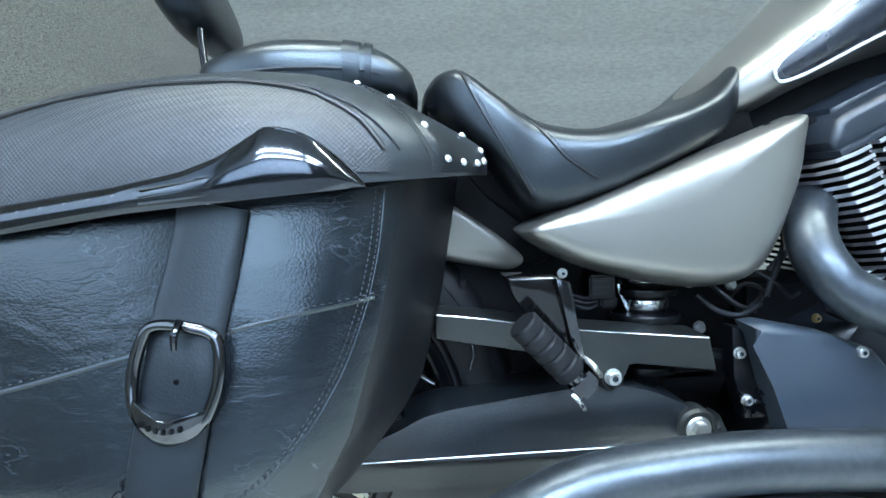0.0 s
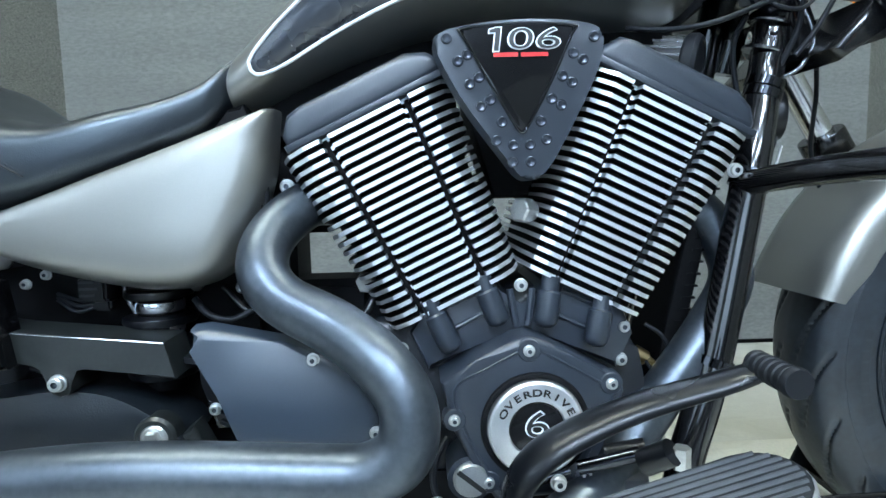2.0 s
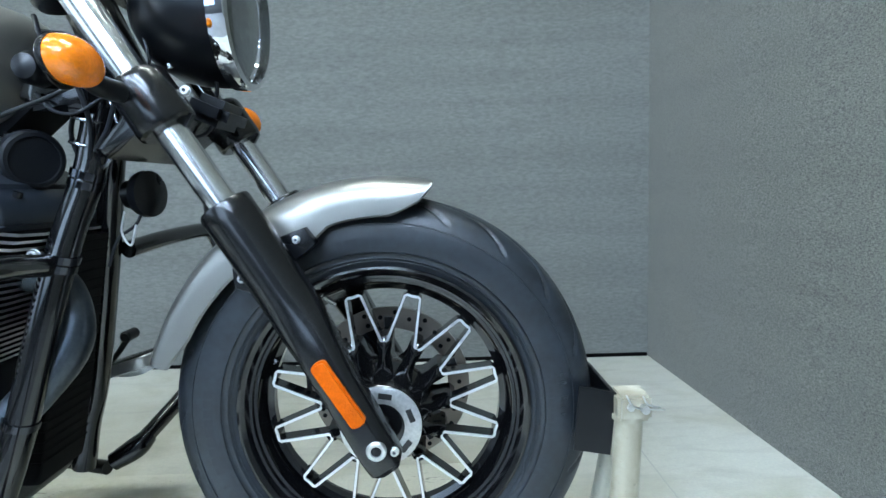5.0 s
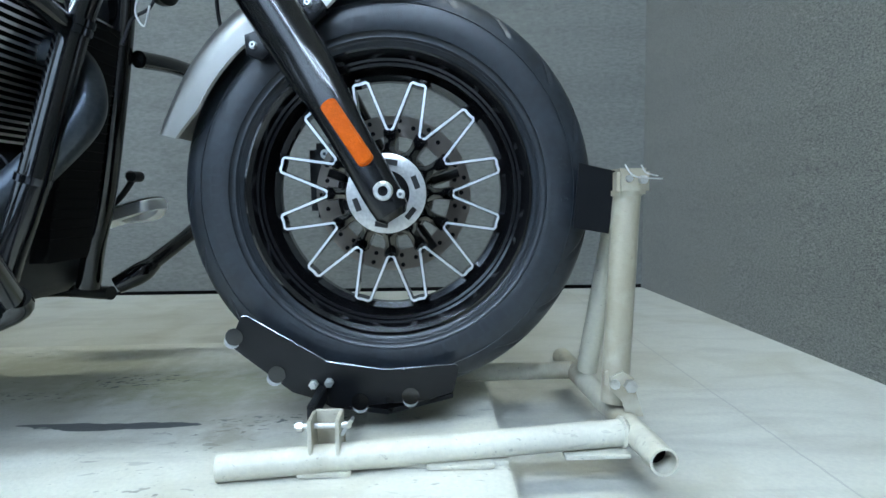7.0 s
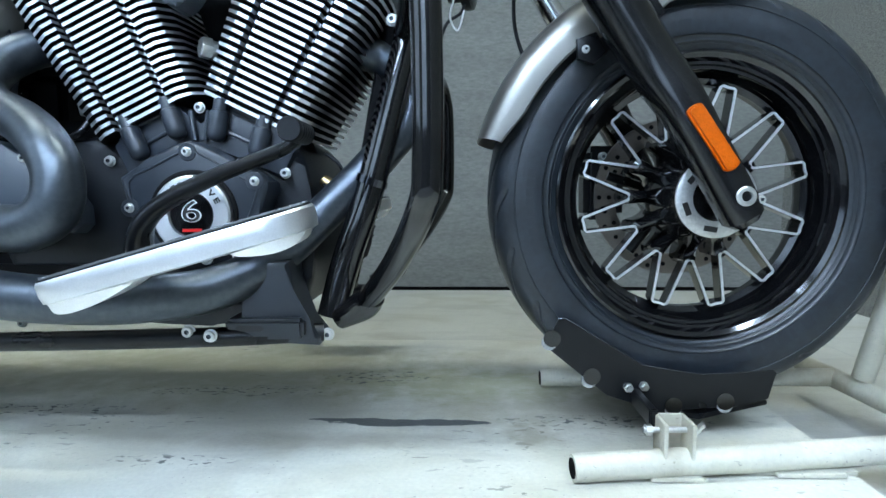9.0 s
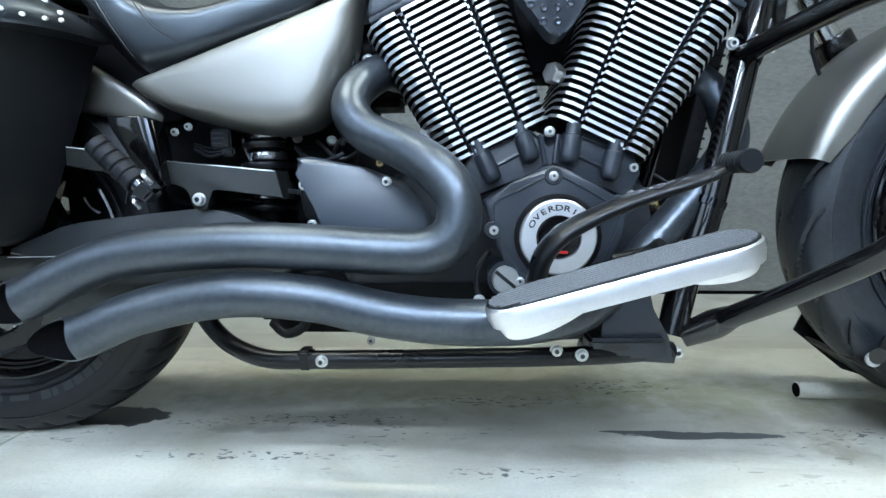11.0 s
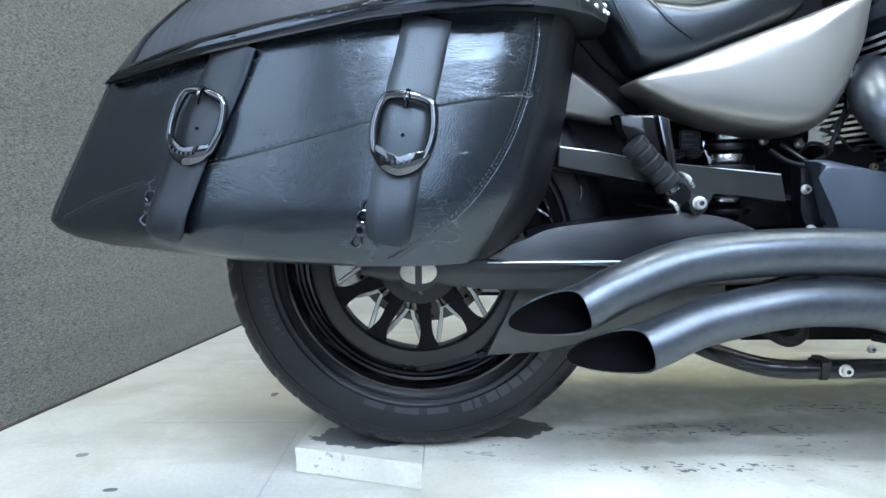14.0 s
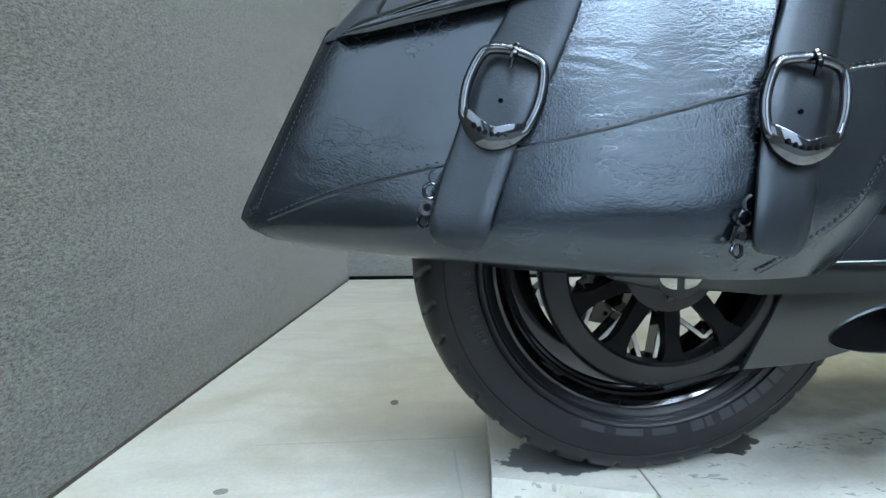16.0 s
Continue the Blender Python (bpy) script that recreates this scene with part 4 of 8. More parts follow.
# -- seat, pillion, backrest --
SEAT = [(0.2, 0.722, 0.752, 0.07, 0), (0.213, 0.71, 0.765, 0.115, 0), (0.238, 0.686, 0.768, 0.14, 0), (0.275, 0.648, 0.742, 0.15, 0), (0.312, 0.602, 0.718, 0.15, 0), (0.345, 0.598, 0.705, 0.15, 0), (0.40, 0.614, 0.7, 0.147, 0),
        (0.46, 0.638, 0.714, 0.138, 0), (0.51, 0.66, 0.727, 0.122, 0), (0.55, 0.677, 0.745, 0.105, 0), (0.573, 0.696, 0.764, 0.094, 0), (0.588, 0.714, 0.779, 0.078, 0), (0.598, 0.74, 0.782, 0.045, 0)]
seat = part("rider_seat", loft(bmesh.new(), SEAT, 56, 7, 4.0), M_SEAT, BIKE, "smooth black vinyl rider seat with stitched seams")
bm = bmesh.new()
sc = spline(SEAT, 7)


def loft_y(stations, x, z, p):
    for a, b in zip(stations, stations[1:]):
        if a[0] <= x <= b[0]:
            q = a + (b - a) * ((x - a[0]) / max(b[0] - a[0], 1e-6))
            h = (q[2] - q[1]) / 2
            n = min(0.999, abs((z - (q[1] + q[2]) / 2) / h))
            return q[4] - q[3] * (1 - n ** p) ** (1 / p)
    return -0.1


for line in ([(0.232, 0.765), (0.25, 0.725), (0.28, 0.672), (0.312, 0.62)], [(0.305, 0.712), (0.325, 0.688), (0.35, 0.66), (0.385, 0.637)]):
    pts = [(q[0], loft_y(sc, q[0], q[1], 4.0) - 0.0008, q[1]) for q in spline(line, 3)]
    tube(bm, pts, 0.0012, 6, 2)
part("seat_seam", bm, M_INK, seat, "stitched seam")
bm = bmesh.new()
for line in ([(0.236, 0.767), (0.254, 0.727), (0.284, 0.674), (0.316, 0.622)], [(0.309, 0.714), (0.329, 0.69), (0.354, 0.662), (0.389, 0.639)]):
    q = spline(line, 14)
    for a, b in zip(q[::2], q[1::2]):
        tube(bm, [(p[0], loft_y(sc, p[0], p[1], 4.0) - 0.0006, p[1]) for p in (a, b)], 0.0006, 5, 1)
tagged(part("stitches", bm, M_THREAD, seat, "row of grey stitches", smooth=False), kind="stuff")
PILL = [(-0.06, 0.735, 0.765, 0.08, 0), (-0.04, 0.728, 0.785, 0.125, 0), (0.02, 0.722, 0.803, 0.145, 0), (0.08, 0.722, 0.805, 0.147, 0), (0.14, 0.722, 0.796, 0.145, 0), (0.178, 0.722, 0.772, 0.13, 0), (0.19, 0.727, 0.752, 0.08, 0)]
pill = part("pillion_seat", loft(bmesh.new(), PILL, 40, 7, 3.0), M_SEAT, BIKE, "black padded pillion seat with a strap")
bm = bmesh.new()
pc = spline(PILL, 7)
for x0, w in ((0.118, 0.009), (0.136, 0.004)):
    st = [(x0 + dx, *[q for q in pc if q[0] >= x0 + dx][0][1:]) for dx in (-w, w)]
    st = [(s[0], s[1] - 0.004, s[2] + 0.004, s[3] + 0.004, 0) for s in st]
    loft(bm, st, 40, 1, 3.0)
part("strap", bm, M_STRAP, pill, "narrow leather strap")
bm = bmesh.new()
tube(bm, [(-0.04, -0.147, 0.752), (0.05, -0.149, 0.76), (0.13, -0.147, 0.757), (0.178, -0.128, 0.745)], 0.0018, 6, 5)
part("piping", bm, M_THREAD, pill)
def cushion(half, m, power=3.2, n=20):
    """A rounded pad with the given half sizes."""
    def soft(v, e):
        return math.copysign(abs(v) ** (2 / e), v)
    loops = []
    for i in range(1, n):
        p = math.pi * i / n - math.pi / 2
        loops.append([m @ Vector((half[0] * soft(math.cos(p), power) * soft(math.cos(q), power), half[1] * soft(math.cos(p), power) * soft(math.sin(q), power), half[2] * soft(math.sin(p), power))) for q in (2 * math.pi * k / 32 for k in range(32))])
    bm = bmesh.new()
    rings(bm, loops)
    return bm


back = part("backrest", cushion((0.032, 0.11, 0.085), pose(-0.093, 0, 0.893, 0, -24, 0)), M_SEAT, BIKE, "black padded backrest leaning back", sharp=80)
bm = bmesh.new()
tube(bm, [(-0.052, -0.09, 0.815), (-0.045, -0.105, 0.775), (-0.035, -0.115, 0.74), (-0.02, -0.12, 0.70)], 0.0042, 10)
stay = part("backrest_stay", bm, M_BLACKCHROME, back, "dark chrome stay")
again(stay, Matrix.Diagonal((1, -1, 1, 1)), back)

# -- grey side cover --
SIDE = [(0.302, 0.583), (0.33, 0.595), (0.379, 0.613), (0.44, 0.636), (0.507, 0.66), (0.569, 0.683), (0.632, 0.7065), (0.641, 0.709), (0.647, 0.706), (0.645, 0.685), (0.638, 0.63), (0.612, 0.56), (0.585, 0.523), (0.55, 0.508), (0.5, 0.506), (0.428, 0.519), (0.36, 0.541), (0.318, 0.564), (0.304, 0.575)]


def puffed(bm, outline, y_rim, y_mid, y_back, n=8, power=2.2, lean=0.0):
    """A bulged shell over a closed outline in x, z."""
    o = spline(outline, 4, True)
    cx = sum(p[0] for p in o) / len(o)
    cz = sum(p[1] for p in o) / len(o)
    loops = [[(p[0], y_back, p[1]) for p in o]]
    for k in range(n + 1):
        t = (k / n) ** 1.7 * 0.96
        yy = y_mid + (y_rim - y_mid) * (1 - t) ** power
        loops.append([(p[0] + (cx - p[0]) * t, yy + lean * (p[1] + (cz - p[1]) * t - cz), p[1] + (cz - p[1]) * t) for p in o])
    rings(bm, loops)
    return bm


def shell_cover(outline, depth, y_rim, y_back, lean):
    """A pressed cover: a broad, nearly flat face that rolls over a wide rounded edge; depth lists (inset, rise)."""
    o = spline(outline, 6, True)
    n = len(o)
    mx, mz = sum(p[0] for p in o) / n, sum(p[1] for p in o) / n
    loops = [[(p[0], y_back, p[1]) for p in o]]
    for inset, rise in depth:
        l = []
        for p in o:
            # wider roll at the front end and along the bottom, tight along the top edge
            wide = 0.35 + 0.85 * max(0, -(p[1] - (0.585 + (p[0] - 0.302) * 0.362)) / 0.1)
            wide = min(wide, 1.2)
            k = min(1, inset / 0.5)
            k = k * k * (3 - 2 * k)
            inward = Vector((mx - p[0], mz - p[1]))
            wide *= min(1, 0.095 / inward.length)
            q = Vector((p[0], p[1])) + inward * inset * (wide + (1 - wide) * k)
            l.append((q[0], y_rim - rise + lean * (q[1] - mz), q[1]))
        loops.append(l)
    bm = bmesh.new()
    rings(bm, loops)
    return bm


ROLL = ((0.0, 0.0), (0.015, 0.012), (0.05, 0.026), (0.1, 0.037), (0.16, 0.0445), (0.22, 0.0485), (0.3, 0.051), (0.45, 0.0527), (0.6, 0.0535), (0.75, 0.0538), (0.88, 0.054), (0.97, 0.054))
cover = part("side_cover", shell_cover(SIDE, ROLL, -0.1, -0.09, 0.1), M_PAINT, BIKE, "satin grey side cover under the seat", sharp=70)
bm = box(bmesh.new(), (0.37, -0.085, 0.545), (0.6, 0.085, 0.68), 0.02)
# added filler so the gap beside the cylinder stays dark
box(bm, (0.59, -0.02, 0.56), (0.7, 0.09, 0.72), 0.015)
part("battery_box", bm, M_DARK, BIKE, "black box behind the side cover")

# two added blocks keep the gaps under the seat black
bm = prism(bmesh.new(), [(0.2, 0.7), (0.27, 0.62), (0.33, 0.572), (0.4, 0.6), (0.62, 0.672), (0.6, 0.72), (0.5, 0.69), (0.3, 0.68)], -0.08, 0.08, 0.006)
part("seat_gap_fill", bm, M_DARK, BIKE, "added dull black block filling the dark gap under the seat")
bm = prism(bmesh.new(), [(0.2, 0.74), (0.27, 0.655), (0.335, 0.575), (0.37, 0.56), (0.34, 0.535), (0.3, 0.53), (0.2, 0.6)], -0.074, 0.074, 0.006)
part("flank_gap_fill", bm, M_DARK, BIKE, "added dull black block filling the gap behind the grey flank")
bm = prism(bmesh.new(), [(0.58, 0.67), (0.66, 0.685), (0.72, 0.7), (0.84, 0.74), (1.08, 0.76), (1.19, 0.85), (1.12, 0.88), (0.8, 0.85), (0.6, 0.74)], -0.045, 0.045, 0.01)
part("frame_backbone", bm, M_DARK, BIKE, "dull black frame backbone under the tank")
bm = prism(bmesh.new(), [(0.86, 0.81), (1.03, 0.81), (1.0, 0.72), (0.95, 0.6), (0.9, 0.6), (0.87, 0.7)], -0.055, 0.055, 0.01)
part("intake_body", bm, M_DARK, BIKE, "dull black intake between the cylinders")
# -- rear fender and its flank --
bm = bmesh.new()
prof = [(-0.11, -0.03), (-0.105, 0.0), (-0.08, 0.02), (0, 0.028), (0.08, 0.02), (0.105, 0.0), (0.11, -0.03)]
loops = []
for k in range(25):
    a = radians(150 - 84 * k / 24)
    r = 0.375
    cx, cz = 0.03, 0.34
    loops.append([(cx + (r + d) * math.cos(a), y, cz + (r + d) * math.sin(a)) for y, d in prof] + [(cx + (r + d - 0.006) * math.cos(a), y * 0.97, cz + (r + d - 0.006) * math.sin(a)) for y, d in reversed(prof)])
rings(bm, loops)
fend = part("rear_fender", bm, M_PAINT, BIKE, "satin grey rear fender")
FLANK = [(0.05, 0.67), (0.14, 0.655), (0.21, 0.622), (0.262, 0.588), (0.292, 0.566), (0.314, 0.545), (0.309, 0.533), (0.288, 0.53), (0.235, 0.54), (0.15, 0.56), (0.08, 0.6)]
part("fender_flank", puffed(bmesh.new(), FLANK, -0.082, -0.09, -0.05, 14, 8.0, -0.12), M_PAINT, fend, "rounded grey fender flank")

# -- saddlebag --
BAG_OUT = [(0.0, -0.172), (0.03, -0.19), (0.16, -0.232), (0.28, -0.276), (0.42, -0.308), (0.56, -0.328), (0.68, -0.338), (0.8, -0.332), (0.88, -0.312), (0.925, -0.286), (0.96, -0.235), (1.0, -0.15)]


def bag_rear(z):
    return lerp([(0.345, -0.35), (0.352, -0.42), (0.366, -0.48), (0.385, -0.515), (0.40, -0.51), (0.58, -0.416), (0.65, -0.38)], z)


def bag_front(z):
    return lerp([(0.345, 0.118), (0.352, 0.135), (0.38, 0.158), (0.427, 0.184), (0.513, 0.208), (0.65, 0.234)], z)


BAG_CURVE = spline(BAG_OUT, 5)


def bag_y(s, z):
    tuck = 0.02 * max(0, (0.42 - z) / 0.075) ** 2
    lean = 0.044 * max(0, (z - 0.40) / 0.23) ** 1.35 * min(1, max(0, (s - 0.05) * 1.35))
    return lerp([(q[0], q[1]) for q in BAG_CURVE], s) + tuck + lean


def bag_point(x, z, lift=0.0):
    s = (x - bag_rear(z)) / (bag_front(z) - bag_rear(z))
    return (x, bag_y(min(1, max(0, s)), z) - lift, z)


def rim_z(x):
    return lerp([(-0.415, 0.576), (-0.3, 0.592), (-0.164, 0.609), (-0.04, 0.626), (0.134, 0.641), (0.255, 0.648)], x)


bm = bmesh.new()
loops = []
for k in range(27):
    z = 0.345 + 0.3 * (k / 26)
    xr, xf = bag_rear(z), bag_front(z)
    l = []
    for s in [q[0] for q in BAG_CURVE]:
        x = xr + (xf - xr) * s
        l.append((x, bag_y(s, z), min(z, rim_z(x) + 0.01)))
    for s in (0.97, 0.6, 0.3, 0.03):
        x = xr + (xf - xr) * s
        l.append((x, -0.125, min(z, rim_z(x) + 0.01)))
    loops.append(l)
rings(bm, loops)
for i, f in enumerate(bm.faces):
    k = i % len(loops[0])
    if k >= len(BAG_CURVE) or BAG_CURVE[k][0] > 0.9:
        f.material_index = 1
bag = part("saddlebag", bm, [M_LEATHER, mat("plain_gusset_leather", (0.0045, 0.0055, 0.0075), 0.4, 0, 0.25, 8, 200, 0.1, 600, spec=0.5)], BIKE, "black leather saddlebag with scuffed outer face and buckled straps", sharp=50)


def lid_top(x):
    return lerp([(-0.415, 0.578), (-0.392, 0.6), (-0.343, 0.65), (-0.278, 0.69), (-0.189, 0.716), (-0.114, 0.735), (-0.04, 0.744), (0.036, 0.746), (0.092, 0.742), (0.133, 0.732), (0.174, 0.712), (0.215, 0.69), (0.24, 0.677), (0.252, 0.669), (0.258, 0.658)], x)


def lid_out(x):
    return lerp([(-0.415, -0.185), (-0.38, -0.205), (-0.3, -0.238), (-0.25, -0.262), (-0.15, -0.29), (-0.05, -0.31), (0.03, -0.32), (0.1, -0.316), (0.15, -0.296), (0.18, -0.278), (0.215, -0.25), (0.24, -0.218), (0.252, -0.195), (0.258, -0.165)], x)


def lid_point(x, t, lift=0.0):
    """t = 0 at the outer rim, 1 on the crown."""
    yo, zr, zt = lid_out(x), rim_z(x) - 0.004, lid_top(x)
    a = t * math.pi / 2
    y = yo + (-0.165 - yo) * (1 - math.cos(a) ** (2 / 2.5))
    z = zr + (max(zt - zr, 0.006)) * math.sin(a) ** (2 / 2.5)
    n = Vector((0, -math.cos(a), math.sin(a)))
    return Vector((x, y, z)) + n * lift


bm = bmesh.new()
xs = [-0.415 + 0.673 * k / 48 for k in range(49)]
loops = []
for x in xs:
    l = [lid_point(x, k / 12) for k in range(13)]
    l += [Vector((x, -0.125, lid_top(x) - 0.2 * max(lid_top(x) - rim_z(x), 0))), Vector((x, -0.105, rim_z(x)))]
    l += [Vector((x, min(lid_out(x) + 0.012, -0.11), rim_z(x) - 0.004))]
    loops.append(l)
rings(bm, loops)
lid = part("lid", bm, leather("lid_vinyl", (0.011, 0.012, 0.0135), 0.42, 0.03, 520, spec=0.8), bag, "domed black vinyl lid with riveted front corner", sharp=45)
# woven inlay with piping
bm = bmesh.new()
ins = [(-0.36, 0.03, 0.12), (-0.33, 0.03, 0.38), (-0.27, 0.03, 0.5), (-0.19, 0.03, 0.54), (-0.1, 0.03, 0.55), (-0.02, 0.03, 0.545), (0.05, 0.03, 0.52), (0.1, 0.03, 0.44), (0.135, 0.03, 0.3), (0.158, 0.03, 0.1)]
sp = spline(ins, 5)
grid = [[bm.verts.new(lid_point(q[0], q[1] + (q[2] - q[1]) * j / 8, 0.0018)) for j in range(9)] for q in sp]
for a, b in zip(grid, grid[1:]):
    for j in range(8):
        bm.faces.new((a[j], a[j + 1], b[j + 1], b[j]))
part("woven_inlay", bm, M_WEAVE, bag, "grey woven vinyl inlay")
bm = bmesh.new()
tube(bm, [tuple(lid_point(q[0], q[2], 0.002)) for q in sp[::2]], 0.0028, 8, 2)
part("piping", bm, M_INK, bag, "black piping")
bm = bmesh.new()
c = []
for q in sp[::2]:
    s = min(1, max(0, (q[0] - 0.04) / 0.1))
    c.append(tuple(lid_point(min(q[0] + 0.013 * s, 0.2), min(q[2] + 0.06 * (1 - 0.7 * s), 0.97), 0.0006)))
tube(bm, c, 0.0009, 6, 2)
part("lid_stitching", bm, M_THREAD, bag, "grey stitched seam")
# riveted corner patch, a second layer of hide
def patch_edge(t):
    return lerp([(0, 0.202), (0.12, 0.2), (0.5, 0.178), (0.8, 0.142), (1, 0.1)], t)


bm = bmesh.new()
grid = []
for j in range(15):
    t = 0.03 + 0.95 * j / 14
    row = []
    for i in range(13):
        x = patch_edge(t) + (0.2545 - patch_edge(t)) * i / 12
        rim = min(1, i / 0.8, (12 - i) / 0.8, j / 0.8, (14 - j) / 0.8)
        row.append(bm.verts.new(lid_point(x, t, 0.0004 + 0.0022 * rim)))
    grid.append(row)
for a, b in zip(grid, grid[1:]):
    for i in range(12):
        bm.faces.new((a[i], a[i + 1], b[i + 1], b[i]))
part("corner_patch", bm, M_SEAT, lid, "black riveted leather corner patch", sharp=80)
bm = bmesh.new()
for j in range(30):
    t0, t1 = 0.04 + 0.93 * j / 30, 0.04 + 0.93 * (j + 0.6) / 30
    tube(bm, [tuple(lid_point(patch_edge(t) - 0.006, t, 0.0006)) for t in (t0, t1)], 0.0007, 5, 1)
tagged(part("stitches", bm, M_THREAD, lid, "row of grey stitches", smooth=False), kind="stuff")
bm = bmesh.new()
lathe(bm, [(0.0039, 0), (0.0037, -0.0011), (0.0025, -0.0021), (0.0005, -0.0025)], (0, 0, 0), 14)
rivet = part("rivet", bm, M_ALU, bag, "domed chrome rivet")
for i, (x, t) in enumerate(((0.16, 0.74), (0.189, 0.46), (0.209, 0.14), (0.2245, 0.13), (0.24, 0.15), (0.249, 0.24), (0.246, 0.5), (0.127, 0.93), (0.228, 0.72))):
    p = lid_point(x, t, 0.0024)
    m = Matrix.Translation(p) @ Matrix.Rotation(radians(35), 4, "Z") @ Matrix.Rotation(-radians(30), 4, "X")
    if i == 0:
        rivet.matrix_basis = m
    else:
        again(rivet, m, bag)
# bright name strip along the rim, swelling to a fin near its front end
def strip_top(x):
    return lerp([(-0.4, 0.002), (-0.38, 0.013), (-0.3, 0.02), (-0.16, 0.022), (-0.05, 0.021), (0.0, 0.026), (0.03, 0.034), (0.054, 0.047), (0.062, 0.052), (0.066, 0.0525), (0.09, 0.046), (0.11, 0.032), (0.126, 0.015), (0.138, 0.001)], x)


bm = bmesh.new()
loops = []
for k in range(61):
    x = -0.4 + 0.538 * k / 60
    zb, h = rim_z(x) - 0.008, strip_top(x)
    y = lid_out(x) - 0.004
    lean = 0.04 * h
    face = [(x, y - 0.0095 - 0.003 * math.sin(math.pi * k / 7) + 0.5 * h * (k / 7) ** 2.2 * 0.35, zb + h * (0.06 + 0.88 * k / 7)) for k in range(8)]
    loops.append([(x, y, zb), (x, y - 0.0085, zb)] + face + [(x, face[-1][1] + 0.002, zb + h), (x, y + 0.006 + lean, zb + h)])
rings(bm, loops)
strip = part("name_strip", bm, mat("smoky_trim_chrome", (0.075, 0.082, 0.094), 0.12, 1.0, 0.1, 8, 300), bag, "dark chrome trim strip with raised lettering bars", sharp=35)
for i in range(7):
    x = -0.168 + i * 0.0195
    y, z = lid_out(x) - 0.0155, rim_z(x) - 0.008
    w = 0.006 if i == 1 else 0.0145
    x += 0.0045 if i == 1 else 0
    bm = prism(bmesh.new(), [(x, z + 0.005), (x + w, z + 0.005 + w * 0.08), (x + w, z + 0.0165 + w * 0.08), (x, z + 0.0165)], y + 0.0005, y + 0.008, 0.0022, 3)
    part("lettering_bar", bm, M_MIDCHROME, strip, "raised lettering as a plain bar")
for zz in (0.26, 0.5, 0.74):
    bm = tube(bmesh.new(), [(x, lid_out(x) - 0.0156, rim_z(x) - 0.008 + zz * min(strip_top(x), 0.026)) for x in (-0.39, -0.3, -0.2)], 0.0009, 6)
    part("strip_rib", bm, M_MIDCHROME, strip)
    bm = tube(bmesh.new(), [(x, lid_out(x) - 0.0156 + 0.0012 * k, rim_z(x) - 0.008 + zz * (0.022 + 0.002 * k)) for k, x in enumerate((-0.028, 0.0, 0.03, 0.06, 0.085))], [0.0011, 0.0011, 0.001, 0.0008, 0.0004], 6)
    part("strip_rib", bm, M_MIDCHROME, strip)
bm = tube(bmesh.new(), [(x, lid_out(x) - 0.0045 - 0.004 + 0.5 * strip_top(x) * 0.3, rim_z(x) - 0.008 + strip_top(x)) for x in (-0.02, 0.0, 0.03, 0.054, 0.066, 0.09, 0.11, 0.126, 0.137)], 0.0011, 6)
part("strip_edge", bm, M_MIDCHROME, strip, "bright rolled edge of the fin")


def seam_on_bag(pts, r=0.0012, lift=0.0003, name="stitching", material=None):
    bm = bmesh.new()
    c = [bag_point(q[0], q[1], lift) for q in spline(pts, 4)]
    tube(bm, c, r, 6, 2)
    return part(name, bm, material or M_THREAD, bag, "stitched leather seam")


def stitches(pts, lift=0.0008, gap=0.0038):
    """Single stitches along a seam, joined as one row."""
    c = spline(pts, 12)
    bm = bmesh.new()
    run = 0
    last = c[0]
    for q in c[1:]:
        run += (q - last).length
        if run >= gap:
            d = (q - last).normalized() * 0.0013
            a, b = bag_point(q[0] - d[0], q[1] - d[1], lift), bag_point(q[0] + d[0], q[1] + d[1], lift)
            tube(bm, [a, b], 0.0006, 5, 1)
            run = 0
        last = q
    return tagged(part("stitches", bm, M_THREAD, bag, "row of grey stitches", smooth=False), kind="stuff")


SEAM_A = [(-0.478, 0.392), (-0.41, 0.418), (-0.352, 0.435), (-0.25, 0.459), (-0.15, 0.481), (-0.04, 0.509), (0.06, 0.53), (0.14, 0.54)]
SEAM_B = [(0.152, 0.632), (0.144, 0.575), (0.129, 0.52), (0.104, 0.466), (0.062, 0.41), (0.005, 0.368), (-0.02, 0.352)]
SEAM_C = [(-0.4, 0.572), (-0.43, 0.52), (-0.462, 0.455), (-0.488, 0.4)]
for s in (SEAM_A, SEAM_B, SEAM_C):
    seam_on_bag(s, 0.0021 if s is SEAM_A else 0.0013, -0.0009 if s is SEAM_A else -0.0011, "welt", M_LEATHER)
    stitches([(p[0] - 0.0015, p[1] + 0.004) for p in s])
    if s is SEAM_B:
        stitches([(p[0] - 0.007, p[1] + 0.002) for p in s])


def strap(line, widths, name, label):
    """A leather strap lying over the bag; line is its middle from top to bottom (x, z, lift)."""
    bm = bmesh.new()
    loops = []
    c = spline([(*p, w) for p, w in zip(line, widths)], 5)
    for i, q in enumerate(c):
        d = (c[min(i + 1, len(c) - 1)] - c[max(i - 1, 0)])
        d = Vector((d[0], d[1])).normalized()
        side = Vector((d.y, -d.x)) * (-q[3])
        cross = []
        for e in (-1, -0.92, -0.5, 0, 0.5, 0.92, 1):
            x, z = q[0] + side.x * e, q[1] + side.y * e
            p = bag_point(x, z, q[2] + 0.0035 * (0.55 if abs(e) == 1 else 1))
            cross.append(p)
        for e in (1, 0, -1):
            x, z = q[0] + side.x * e, q[1] + side.y * e
            cross.append(bag_point(x, z, q[2] - 0.001))
        loops.append(cross)
    rings(bm, loops)
    return part(name, bm, M_STRAP, bag, label, sharp=50)


